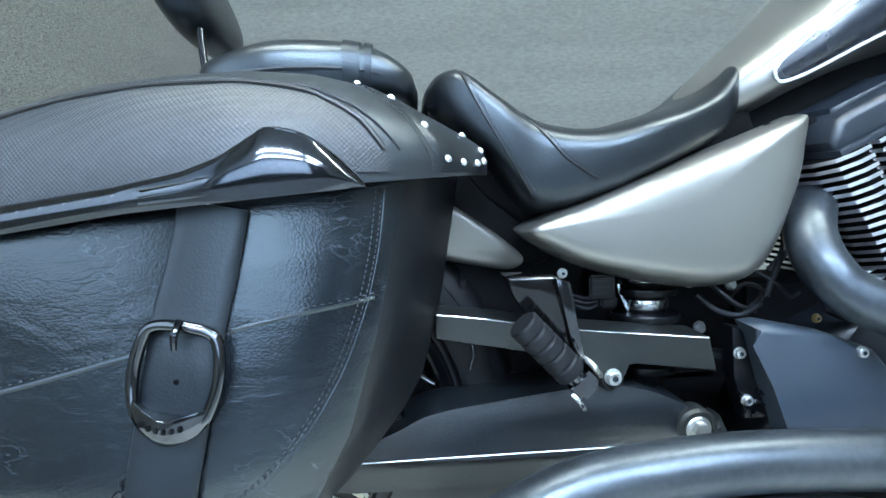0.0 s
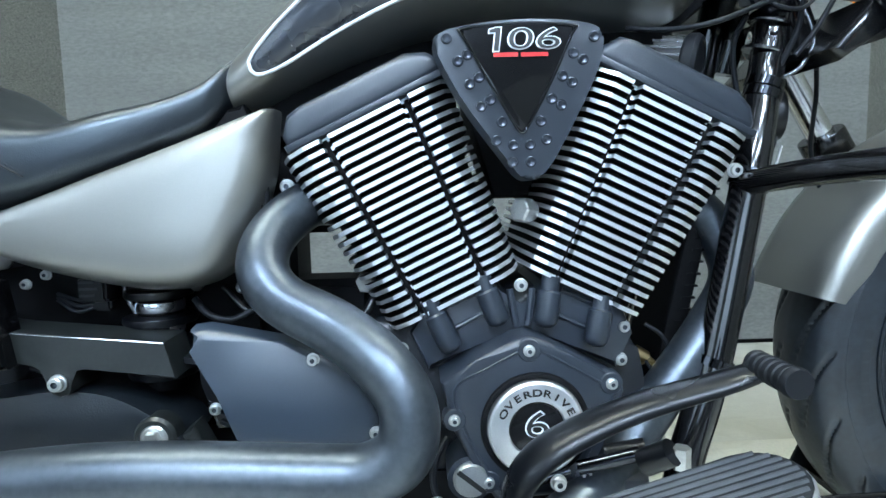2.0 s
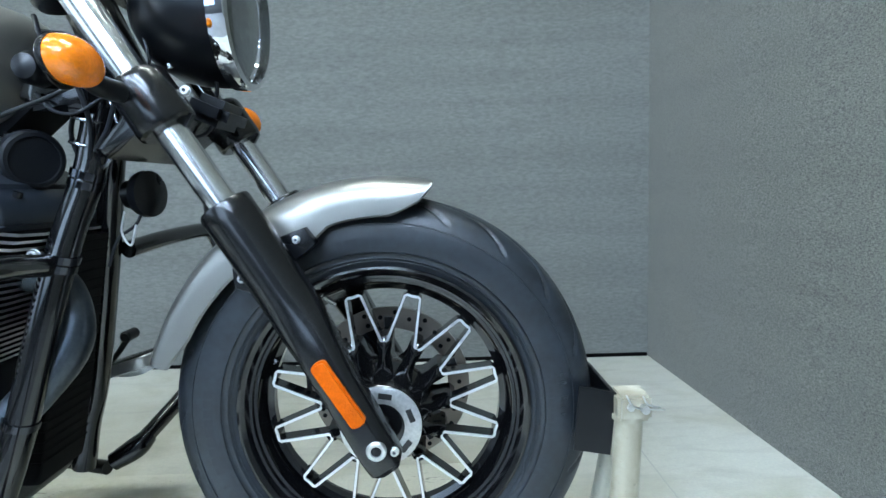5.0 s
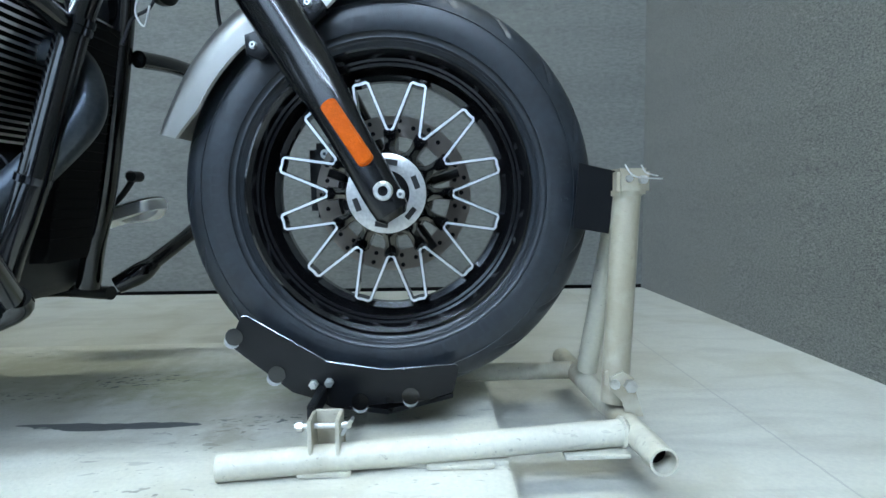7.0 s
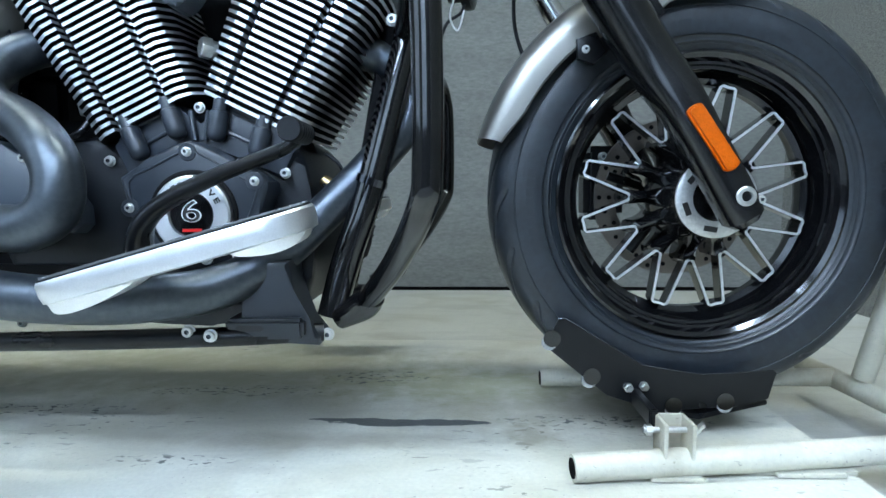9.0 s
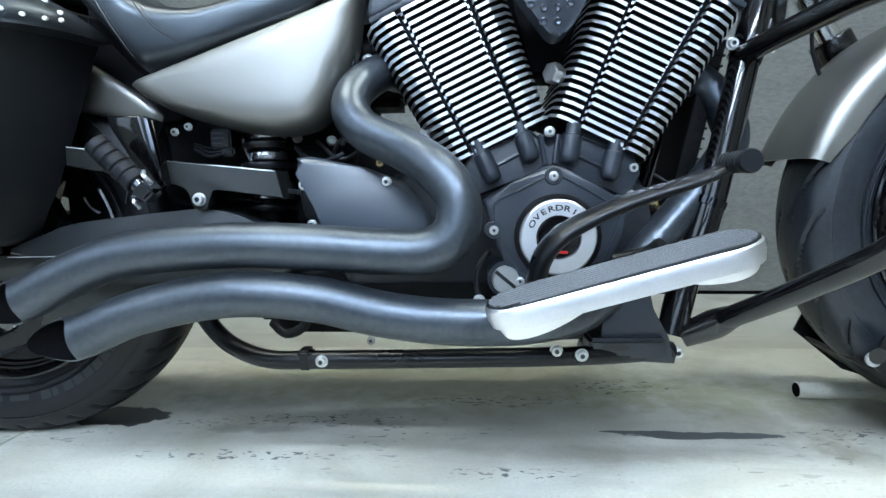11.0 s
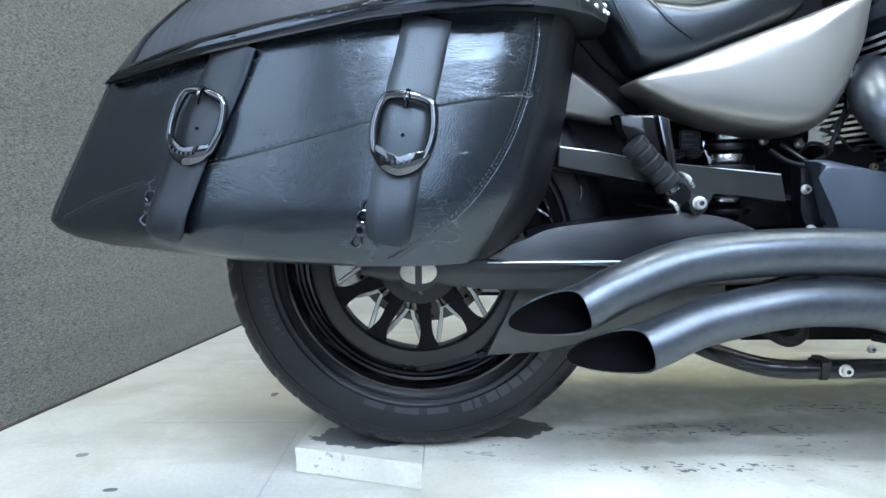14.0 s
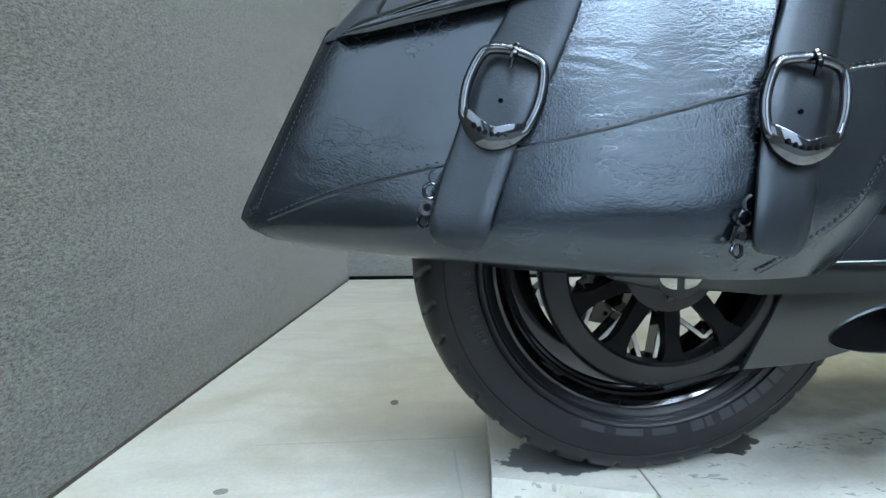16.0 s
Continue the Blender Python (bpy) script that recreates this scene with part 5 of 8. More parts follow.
strap([(0.02, 0.622, 0.006), (0.012, 0.58, 0.004), (0.001, 0.535, 0.004), (-0.005, 0.5, 0.006), (-0.013, 0.455, 0.006), (-0.02, 0.41, 0.010), (-0.023, 0.382, 0.015), (-0.0245, 0.372, 0.016)], [0.027, 0.027, 0.028, 0.027, 0.027, 0.026, 0.024, 0.016], "strap", "black leather strap")
strap([(-0.205, 0.603, 0.006), (-0.217, 0.57, 0.004), (-0.234, 0.537, 0.004), (-0.25, 0.505, 0.006), (-0.264, 0.467, 0.006), (-0.281, 0.42, 0.010), (-0.29, 0.386, 0.015), (-0.293, 0.375, 0.016)], [0.028, 0.028, 0.03, 0.028, 0.026, 0.026, 0.025, 0.017], "strap", "black leather strap")


def buckle(cx, cz, tilt, s=1.0):
    """A rounded dark chrome buckle, its lower bar swelling to a shield."""
    y = bag_point(cx, cz, 0.014)[1]
    slope = -0.22 if cx < -0.1 else -0.1
    m = Matrix.Translation((cx, y, cz)) @ Matrix.Rotation(slope, 4, "Z") @ Matrix.Rotation(-0.17, 4, "X") @ Matrix.Rotation(radians(tilt), 4, "Y")
    out = [(-0.024, 0.041), (0.0, 0.044), (0.024, 0.041), (0.033, 0.03), (0.037, 0.004), (0.034, -0.02), (0.027, -0.033), (0.0, -0.041), (-0.027, -0.033), (-0.034, -0.02), (-0.037, 0.004), (-0.033, 0.03)]
    bm = bmesh.new()
    tube(bm, [(x * s, -0.004 * (1 - abs(x) / 0.04), z * s) for x, z in out], 0.0047, 14, 6, closed=True)
    bmesh.ops.transform(bm, matrix=m, verts=bm.verts)
    part("buckle", bm, M_MIDCHROME, bag, "dark chrome buckle with a shield-shaped lower bar")
    low = [(-0.034, -0.02), (-0.024, -0.0275), (-0.012, -0.0305), (0.0, -0.0315), (0.012, -0.0305), (0.024, -0.0275), (0.034, -0.02), (0.034, -0.031), (0.026, -0.044), (0.013, -0.053), (0.0, -0.0565), (-0.013, -0.053), (-0.026, -0.044), (-0.034, -0.031)]
    bm = puffed(bmesh.new(), [(x * s, z * s) for x, z in low], -0.003, -0.0115, 0.003, 8, 3.0)
    bmesh.ops.transform(bm, matrix=m, verts=bm.verts)
    shield = part("buckle_shield", bm, M_MIDCHROME, bag, "dark chrome shield-shaped lower bar", sharp=60)
    bm = bmesh.new()
    for i in range(6):
        x = (-0.0195 + i * 0.0066) * s
        dz = 0.0006 * i * (5 - i) * s
        box(bm, (x, -0.0122, -0.0405 * s - dz), (x + 0.0042 * s, -0.0085, -0.0355 * s - dz), 0.0008)
    bmesh.ops.transform(bm, matrix=m, verts=bm.verts)
    part("lettering_bar", bm, M_BLACKCHROME, shield, "small raised lettering as bars")
    bm = tube(bmesh.new(), [(0, -0.006, 0.043), (0, -0.012, 0.033), (0, -0.009, 0.022)], [0.003, 0.003, 0.0022], 8)
    bmesh.ops.transform(bm, matrix=m, verts=bm.verts)
    part("buckle_tongue", bm, M_BLACKCHROME, bag)
    bm = bmesh.new()
    lathe(bm, [(0.0022, -0.0005), (0.0018, 0.001)], (0, 0, 0), 10)
    bmesh.ops.transform(bm, matrix=Matrix.Translation(bag_point(cx - 0.001, cz - 0.004, 0.0105)), verts=bm.verts)
    part("strap_hole", bm, M_SOOT_SHADE, bag, "punched hole", smooth=False)


buckle(-0.006, 0.495, 8, 0.88)
buckle(-0.249, 0.508, 16, 0.88)
for cx, cz in ((-0.054, 0.39), (-0.315, 0.412)):
    p = bag_point(cx, cz, 0.004)
    at = Matrix.Translation(p) @ pose(0, 0, 0, 0, 14, 0) @ Matrix.Diagonal((0.8, 0.8, 0.8, 1))
    bm = box(bmesh.new(), (-0.008, -0.006, -0.012), (0.009, 0.004, 0.010), 0.003, at)
    clip = part("clip", bm, M_CLIP, bag, "small metal snap clip under the strap")
    bm = bmesh.new()
    tube(bm, [(0.008 * math.cos(k * math.pi / 4), -0.005, 0.017 + 0.0085 * math.sin(k * math.pi / 4)) for k in range(8)], 0.0021, 8, 2, closed=True)
    bmesh.ops.transform(bm, matrix=at, verts=bm.verts)
    part("clip_ring", bm, M_BLACKCHROME, clip, "dark wire ring")
    bm = bmesh.new()
    tube(bm, [(-0.004, -0.006, -0.012), (-0.007, -0.009, -0.02), (0.0, -0.009, -0.026), (0.006, -0.007, -0.02), (0.004, -0.005, -0.011)], 0.002, 8, 4)
    rod(bm, (0.0, -0.004, -0.002), (0.0, -0.0095, -0.002), 0.0045, 14)
    bmesh.ops.transform(bm, matrix=at, verts=bm.verts)
    part("clip_hook", bm, M_BLACKCHROME, clip, "dark hook")
    bm = bmesh.new()
    tube(bm, [(-0.002, -0.004, 0.025), (-0.006, -0.004, 0.034), (-0.001, -0.004, 0.042)], 0.0016, 8, 4)
    bmesh.ops.transform(bm, matrix=at, verts=bm.verts)
    part("clip_loop", bm, M_STRAP, clip, "thin leather loop")

# -- exhaust --
def pipe(path, r, cut, name, label, parent):
    """A bent pipe whose end is cut on the slant towards the near side."""
    c = spline([(*p, q) for p, q in zip(path, r)], 9)
    pos = [Vector(k[:3]) for k in c]
    seg = 28
    outer, inner = [], []
    side = None
    for i in range(len(pos)):
        d = (pos[min(i + 1, len(pos) - 1)] - pos[max(i - 1, 0)]).normalized()
        if side is None:
            side = d.cross(Vector((0, 0, 1))).normalized()
        side = (side - d * side.dot(d)).normalized()
        up = d.cross(side)
        for lst, rr in ((outer, c[i][3]), (inner, c[i][3] - 0.0025)):
            loop = []
            for k in range(seg):
                a = 2 * math.pi * k / seg
                o = side * math.cos(a) + up * math.sin(a)
                p = pos[i] + o * rr
                if i == len(pos) - 1 and cut:
                    p = p + (d + Vector((0, 0, 0.22))) * cut * (0.5 + 0.5 * o.y) ** 2.3 + d * 0.01 * (0.5 - 0.5 * o.z)
                loop.append(p)
            lst.append(loop)
    bm = bmesh.new()
    rings(bm, outer, cap=False)
    if cut:
        rings(bm, [outer[-1], inner[-1]], cap=False)
        n0 = len(bm.faces)
        rings(bm, inner[len(inner) // 2:], cap=False)
        bm.faces.ensure_lookup_table()
        for f in bm.faces[n0:]:
            f.material_index = 1
    bmesh.ops.remove_doubles(bm, verts=bm.verts, dist=1e-6)
    return part(name, bm, [M_EXHAUST, M_SOOT_SHADE], parent, label, sharp=60)


UP = [(0.70, -0.06, 0.60), (0.672, -0.1, 0.598), (0.641, -0.14, 0.567), (0.637, -0.17, 0.533), (0.66, -0.187, 0.503), (0.717, -0.207, 0.475), (0.763, -0.235, 0.445), (0.788, -0.25, 0.408), (0.784, -0.255, 0.367), (0.752, -0.254, 0.344),
      (0.70, -0.25, 0.342), (0.562, -0.25, 0.351), (0.455, -0.25, 0.351), (0.347, -0.252, 0.34), (0.272, -0.256, 0.314), (0.215, -0.26, 0.285)]
pipe(UP, [0.0275] * 5 + [0.029] * 3 + [0.03] * 8, 0.1, "rear_exhaust_pipe", "grey coated upper exhaust pipe with a slash-cut tip", BIKE)
LOW = [(1.12, -0.05, 0.6), (1.165, -0.04, 0.585), (1.195, -0.05, 0.545), (1.202, -0.07, 0.49), (1.16, -0.092, 0.43), (1.085, -0.122, 0.352), (1.03, -0.15, 0.298), (0.96, -0.2, 0.258), (0.88, -0.245, 0.25), (0.779, -0.258, 0.252), (0.692, -0.26, 0.262), (0.596, -0.26, 0.283),
       (0.484, -0.26, 0.288), (0.368, -0.262, 0.266), (0.293, -0.267, 0.235)]
pipe(LOW, [0.027] * 7 + [0.03] * 8, 0.1, "front_exhaust_pipe", "grey coated lower exhaust pipe with a slash-cut tip", BIKE)

# -- engine --
def fin_outline(w, d, notch=(0.5,)):
    """Plan of a cooling fin: rounded corners, a groove down the near face on either side."""
    near = [(-w, d * 0.55), (-w, -d * 0.5), (-w * 0.965, -d * 0.78), (-w * 0.86, -d * 0.94), (-w * 0.68, -d), (-w * 0.5, -d), (-w * 0.49, -d * 0.9), (-w * 0.41, -d * 0.9), (-w * 0.4, -d)]
    return near + [(-x, y) for x, y in reversed(near)]


def cylinder(name, base, top, w_top, w_bot, fins, label, w_split=0.0):
    base, top = Vector(base), Vector(top)
    ax = (top - base).normalized()
    right = Vector((ax.z, 0, -ax.x))
    length = (top - base).length
    bm = bmesh.new()
    loops = []
    for t in (0, 1):
        w = (w_bot + (w_top - w_bot) * t) - 0.012
        c = base + ax * length * t
        loops.append([c + right * x + Vector((0, y, 0)) for x, y in fin_outline(w, 0.14)])
    rings(bm, loops)
    cyl = part(name, bm, M_DARK, BIKE, label, sharp=30)
    for i in range(fins):
        t = i / (fins - 1)
        w = w_bot + (w_top - w_bot) * t
        c = base + ax * length * t
        bm = bmesh.new()
        th = 0.0024
        o = fin_outline(w, 0.154)
        lo = [bm.verts.new(c - ax * th + right * x + Vector((0, y, 0))) for x, y in o]
        hi = [bm.verts.new(c + ax * th + right * x + Vector((0, y, 0))) for x, y in o]
        bm.faces.new(lo)
        bm.faces.new(hi)
        n = len(o)
        for k in range(n):
            f = bm.faces.new((lo[k], lo[(k + 1) % n], hi[(k + 1) % n], hi[k]))
            f.material_index = 1
        part("fin", bm, [M_DARK, M_ALU], cyl, smooth=False)
    return cyl, ax, right


rc, rax, rright = cylinder("rear_cylinder", (0.842, 0, 0.49), (0.748, 0, 0.69), 0.107, 0.086, 21, "finned black rear cylinder with bright fin edges")
fc, fax, fright = cylinder("front_cylinder", (0.99, 0, 0.494), (1.09, 0, 0.7), 0.106, 0.08, 21, "finned black front cylinder with bright fin edges")
def rocker_cover(name, base, ax, right, tall, u0, u1):
    """A cast cover over a cylinder head: a gasket flange, a body with chamfered ends and a raised top pad."""
    def place(u, v):
        p = Vector(base) + right * u + ax * v
        return p.x, p.z

    body = [(u0, 0.008), (u0 - 0.001, tall * 0.5), (u0 + 0.014, tall * 0.92), (u0 + 0.03, tall), (u1 - 0.034, tall), (u1 - 0.012, tall * 0.8), (u1, tall * 0.45), (u1, 0.008)]
    h = part(name, prism(bmesh.new(), [place(*q) for q in body], -0.148, 0.136, 0.013, 4, 0.0), M_CASE, BIKE, "dark grey rocker cover")
    flange = [(u0 - 0.002, 0.0035), (u0 - 0.002, 0.0115), (u1 + 0.002, 0.0115), (u1 + 0.002, 0.0035)]
    part("gasket_flange", prism(bmesh.new(), [place(*q) for q in flange], -0.154, 0.138, 0.002), M_CASE, h)
    pad = [(u0 + 0.035, tall - 0.002), (u0 + 0.038, tall + 0.006), (u1 - 0.045, tall + 0.006), (u1 - 0.04, tall - 0.002)]
    part("cover_pad", prism(bmesh.new(), [place(*q) for q in pad], -0.112, 0.11, 0.004), M_CASE, h)
    for u in (u0 + 0.02, u1 - 0.024):
        bolt = rod(bmesh.new(), Vector(base) + right * u + ax * (tall - 0.004) + Vector((0, -0.1, 0)), Vector(base) + right * u + ax * (tall + 0.004) + Vector((0, -0.1, 0)), 0.006, 12)
        part("bolt", bolt, M_SATIN, h)
    return h


rocker_cover("rear_rocker_cover", (0.748, 0, 0.69), rax, rright, 0.045, -0.088, 0.104)
rocker_cover("front_rocker_cover", (1.09, 0, 0.7), fax, fright, 0.045, -0.1, 0.094)
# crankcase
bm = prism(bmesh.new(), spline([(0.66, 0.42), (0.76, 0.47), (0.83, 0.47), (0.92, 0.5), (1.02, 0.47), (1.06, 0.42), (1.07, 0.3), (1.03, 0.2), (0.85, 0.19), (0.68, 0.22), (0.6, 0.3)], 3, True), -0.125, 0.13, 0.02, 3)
# casting colour darkened for the shade it sits in
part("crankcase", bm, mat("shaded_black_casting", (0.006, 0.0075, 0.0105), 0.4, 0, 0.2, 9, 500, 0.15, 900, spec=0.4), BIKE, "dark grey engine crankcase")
DECK = [(0.79, 0.45), (0.812, 0.482), (0.865, 0.51), (0.893, 0.505), (0.918, 0.47), (0.945, 0.505), (0.975, 0.508), (1.035, 0.478), (1.05, 0.44), (1.03, 0.4), (0.92, 0.46), (0.81, 0.405)]
part("cylinder_deck", prism(bmesh.new(), DECK, -0.138, 0.0, 0.006), M_CASE, BIKE, "dark grey cylinder deck")
CAM = [(0.822, 0.405), (0.86, 0.428), (0.905, 0.45), (0.918, 0.453), (0.932, 0.45), (0.985, 0.42), (1.022, 0.398), (1.024, 0.388), (1.012, 0.355), (0.99, 0.31), (0.968, 0.272), (0.88, 0.268), (0.86, 0.3), (0.835, 0.35)]
cam_cover = part("cam_cover", prism(bmesh.new(), CAM, -0.183, -0.1, 0.008, 3), M_CASE, BIKE, "dark grey five-sided cam cover")
for x, z in ((0.918, 0.438), (1.008, 0.398), (0.98, 0.297), (0.872, 0.292), (0.836, 0.364)):
    part("bolt_boss", lathe(bmesh.new(), [(0.0135, -0.17), (0.0125, -0.1835), (0.0115, -0.1845), (0.007, -0.1845), (0.0068, -0.18)], (x, 0, z), 20), M_CASE, cam_cover, sharp=35)
bm = bmesh.new()
inner = [(0.924 + (x - 0.924) * 0.86, 0.356 + (z - 0.356) * 0.86) for x, z in CAM]
tube(bm, [(x, -0.1832, z) for x, z in inner], 0.0016, 6, 3, closed=True)
part("cover_ridge", bm, M_CASE, cam_cover, "thin raised ridge")
# dull black ring paints the shadow gap around the bright ring
bm = lathe(bmesh.new(), [(0.0605, -0.178), (0.0595, -0.1875), (0.0575, -0.1885), (0.0545, -0.1885), (0.0545, -0.178)], (0.924, 0, 0.354), 56, closed=True)
part("ring_shadow", bm, M_DARK, cam_cover, sharp=30)
bolts(cam_cover, [(0.918, -0.184, 0.438), (1.008, -0.184, 0.398), (0.98, -0.184, 0.297), (0.872, -0.184, 0.292), (0.836, -0.184, 0.364)], 0.0062)
bm = bmesh.new()
lathe(bm, [(0.0535, -0.18), (0.0525, -0.1925), (0.05, -0.195), (0.031, -0.195), (0.03, -0.18)], (0.924, 0, 0.354), 56, closed=True)
ring = part("cover_ring", bm, M_ALU, cam_cover, "bright ring with lettering", sharp=30)
bm = bmesh.new()
lathe(bm, [(0.03, -0.18), (0.03, -0.1905), (0.028, -0.192)], (0.924, 0, 0.354), 40)
part("cover_disc", bm, M_BLACKGLOSS, cam_cover, "gloss black disc", sharp=30)


def round_words(text, cx, cz, r, y, size, mid=90, spread=15.5, material=M_INK, parent=None, label=""):
    bm = bmesh.new()
    for i, ch in enumerate(text):
        a = radians(mid - (i - (len(text) - 1) / 2) * spread)
        m = Matrix.Translation((cx + r * math.cos(a), y, cz + r * math.sin(a))) @ Matrix.Rotation(-(a - math.pi / 2), 4, "Y")
        b2 = words(ch, size, m @ Matrix.Diagonal((1.12, 1, 0.8, 1)), bold=0.00025)
        tmp = bpy.data.meshes.new("letter")
        b2.to_mesh(tmp)
        b2.free()
        bm.from_mesh(tmp)
        bpy.data.meshes.remove(tmp)
    part("lettering", bm, material, parent, label, smooth=False)


round_words("OVERDRIVE", 0.924, 0.354, 0.0405, -0.1957, 0.0135, parent=cam_cover, label="black lettering OVERDRIVE")
part("numeral", words("6", 0.044, Matrix.Translation((0.924, -0.1928, 0.3575)) @ Matrix.Diagonal((1.3, 1, 0.92, 1)), bold=0.0009), M_WHITE, cam_cover, "white numeral 6", smooth=False)
part("numeral_core", words("6", 0.044, Matrix.Translation((0.924, -0.1937, 0.3575)) @ Matrix.Diagonal((1.3, 1, 0.92, 1)), bold=-0.0003), M_INK, cam_cover, "dark centre of the numeral", smooth=False)
part("red_bar", box(bmesh.new(), (0.911, -0.1935, 0.3315), (0.937, -0.191, 0.3355)), M_RED, cam_cover, "red bar", smooth=False)
for a, b in (((0.812, 0.478), (0.838, 0.432)), ((0.872, 0.502), (0.892, 0.46)), ((0.952, 0.5), (0.943, 0.456)), ((1.012, 0.476), (1.0, 0.432))):
    bm = bmesh.new()
    p0, p1 = Vector((a[0], -0.144, a[1] + 0.012)), Vector((b[0], -0.15, b[1]))
    ln = (p1 - p0).length
    lathe(bm, [(0.0105, 0), (0.0105, ln * 0.28), (0.0132, ln * 0.32), (0.0136, ln * 0.82), (0.0125, ln * 0.93), (0.009, ln), (0.003, ln * 1.03)], p0, 18, p1 - p0)
    part("tappet_tube", bm, M_CASE, cam_cover, "dark grey tappet tube")
for a, b in (((0.828, 0.478), (0.872, 0.497)), ((0.965, 0.495), (1.008, 0.475)), ((0.836, 0.452), (0.876, 0.472)), ((0.956, 0.468), (0.994, 0.45))):
    part("deck_rib", tube(bmesh.new(), [(a[0], -0.139, a[1]), (b[0], -0.139, b[1])], 0.0028, 8, 1), M_CASE, cam_cover)
for x0 in (0.905, 0.931):
    part("deck_web", tube(bmesh.new(), [(x0, -0.139, 0.498), (x0 + (0.918 - x0) * 0.5, -0.143, 0.456)], 0.004, 8, 1), M_CASE, cam_cover)
bolts(BIKE, [(0.918, -0.138, 0.502), (1.038, -0.135, 0.449), (1.035, -0.135, 0.41), (0.78, -0.13, 0.43)], 0.0075)
# badge between the cylinders
BADGE = [(0.819, 0.76), (0.828, 0.772), (0.846, 0.777), (0.88, 0.782), (0.915, 0.784), (0.95, 0.783), (0.975, 0.78), (0.99, 0.775), (0.996, 0.765), (0.992, 0.737), (0.972, 0.692), (0.948, 0.647), (0.934, 0.627), (0.922, 0.619), (0.908, 0.623), (0.888, 0.648), (0.846, 0.706)]
BADGE = [(0.922 + (x - 0.922) * 0.957, 0.636 + (z - 0.636) * 0.957) for x, z in BADGE]
badge = part("intake_cover", prism(bmesh.new(), [(q[0], q[1]) for q in spline(BADGE, 4, True)], -0.2, -0.158, 0.005, 3), M_CASE, BIKE, "dark triangular intake cover with dimples and badge")
INNER = [(0.846, 0.774), (0.88, 0.7775), (0.92, 0.779), (0.965, 0.776), (0.962, 0.768), (0.94, 0.72), (0.915, 0.674), (0.909, 0.669), (0.903, 0.674), (0.88, 0.712), (0.85, 0.765)]
INNER = [(0.922 + (x - 0.922) * 0.957, 0.636 + (z - 0.636) * 0.957) for x, z in INNER]
part("badge_plate", prism(bmesh.new(), INNER, -0.2035, -0.195, 0.0025), M_BLACKGLOSS, badge, "gloss black badge plate")
bm = bmesh.new()
tube(bm, [(p[0], -0.203, p[1]) for p in INNER], 0.0013, 6, 3, closed=True)
part("badge_edge", bm, M_BLACKCHROME, badge, "dark chrome edge")
M106 = Matrix.Diagonal((1.62, 1, 0.84, 1))
slant = Matrix(((1, 0, 0.12, 0), (0, 1, 0, 0), (0, 0, 1, 0), (0, 0, 0, 1)))
for nm, y, bold, mt, lb in (("numeral", -0.2043, 0.0007, M_WHITE, "white outlined numeral 106"), ("numeral_core", -0.2052, -0.0003, M_INK, "dark centre of the numeral")):
    bm = words("06", 0.034, Matrix.Translation((0.9225, y, 0.7565)) @ slant @ M106, bold=bold)
    k = 0.0011 if nm == "numeral_core" else 0.0
    one = [(-0.0085 + k, 0.0105 - k), (-0.0015, 0.0125 - k), (0.0045 - k, 0.0125 - k), (0.0045 - k, -0.0115 + k), (-0.0025 + k, -0.0115 + k), (-0.0025 + k, 0.006 + k), (-0.0085 + k, 0.006 + k)]
    prism(bm, [(0.8845 + x + 0.12 * z, 0.7565 + z) for x, z in one], y - 0.0006, y + 0.0006, 0.0)
    part(nm, bm, mt, badge, lb, smooth=False)
bm = box(bmesh.new(), (0.882, -0.2052, 0.7405), (0.906, -0.203, 0.7443))
box(bm, (0.909, -0.2052, 0.7405), (0.936, -0.203, 0.7443))
part("red_bar", bm, M_RED, badge, "red underline", smooth=False)
M_MIDDARK = mat("smooth_dark_casting", (0.03, 0.035, 0.045), 0.22, 0.5)
bm = bmesh.new()
lathe(bm, [(0.0058, 0.0004), (0.0052, -0.0012), (0.0045, -0.0014), (0.003, -0.0005), (0.0003, -0.0001)], (0, 0, 0), 14)
dimple = part("dimple", bm, M_MIDDARK, badge, "round dimple")
spots = [(0.909 + dx, z) for dx, z in ((-0.0265, 0.661), (-0.009, 0.656), (0.009, 0.656), (0.0265, 0.661), (-0.0095, 0.638), (0.0095, 0.638))]
for sgn in (-1, 1):
    for off, s0, num in ((0.0105, 0.016, 4), (0.0225, -0.0084, 4)):
        for i in range(num):
            s = s0 + 0.0258 * i
            spots.append((0.909 + sgn * (0.053 - 0.447 * s + 0.894 * off), 0.768 - 0.894 * s - 0.447 * off))
for i, (x, z) in enumerate(spots):
    m = Matrix.Translation((0.922 + (x - 0.922) * 0.957, -0.2002, 0.636 + (z - 0.636) * 0.957))
    if i == 0:
        dimple.matrix_basis = m
    else:
        again(dimple, m, badge)


def hex_plug(at, size, name, label, direction=(0, -1, 0)):
    bm = bmesh.new()
    d = Vector(direction)
    lathe(bm, [(size * 0.8, 0), (size * 0.8, size * 0.9)], Vector(at), 16, d)
    lathe(bm, [(size, size * 0.5), (size, size * 1.3), (size * 0.85, size * 1.45)], Vector(at), 6, d)
    return part(name, bm, M_ZINC, BIKE, label, sharp=20)


hex_plug((0.935, -0.115, 0.585), 0.0155, "plug_nut", "large hexagonal zinc nut", (-0.75, -0.62, 0.12))
hex_plug((0.748, -0.105, 0.506), 0.0135, "plug_nut", "large hexagonal zinc nut", (-0.45, -0.85, 0.1))
bolts(BIKE, [(0.647, -0.08, 0.621), (1.186, -0.1, 0.627)], 0.0085)
bm = bmesh.new()
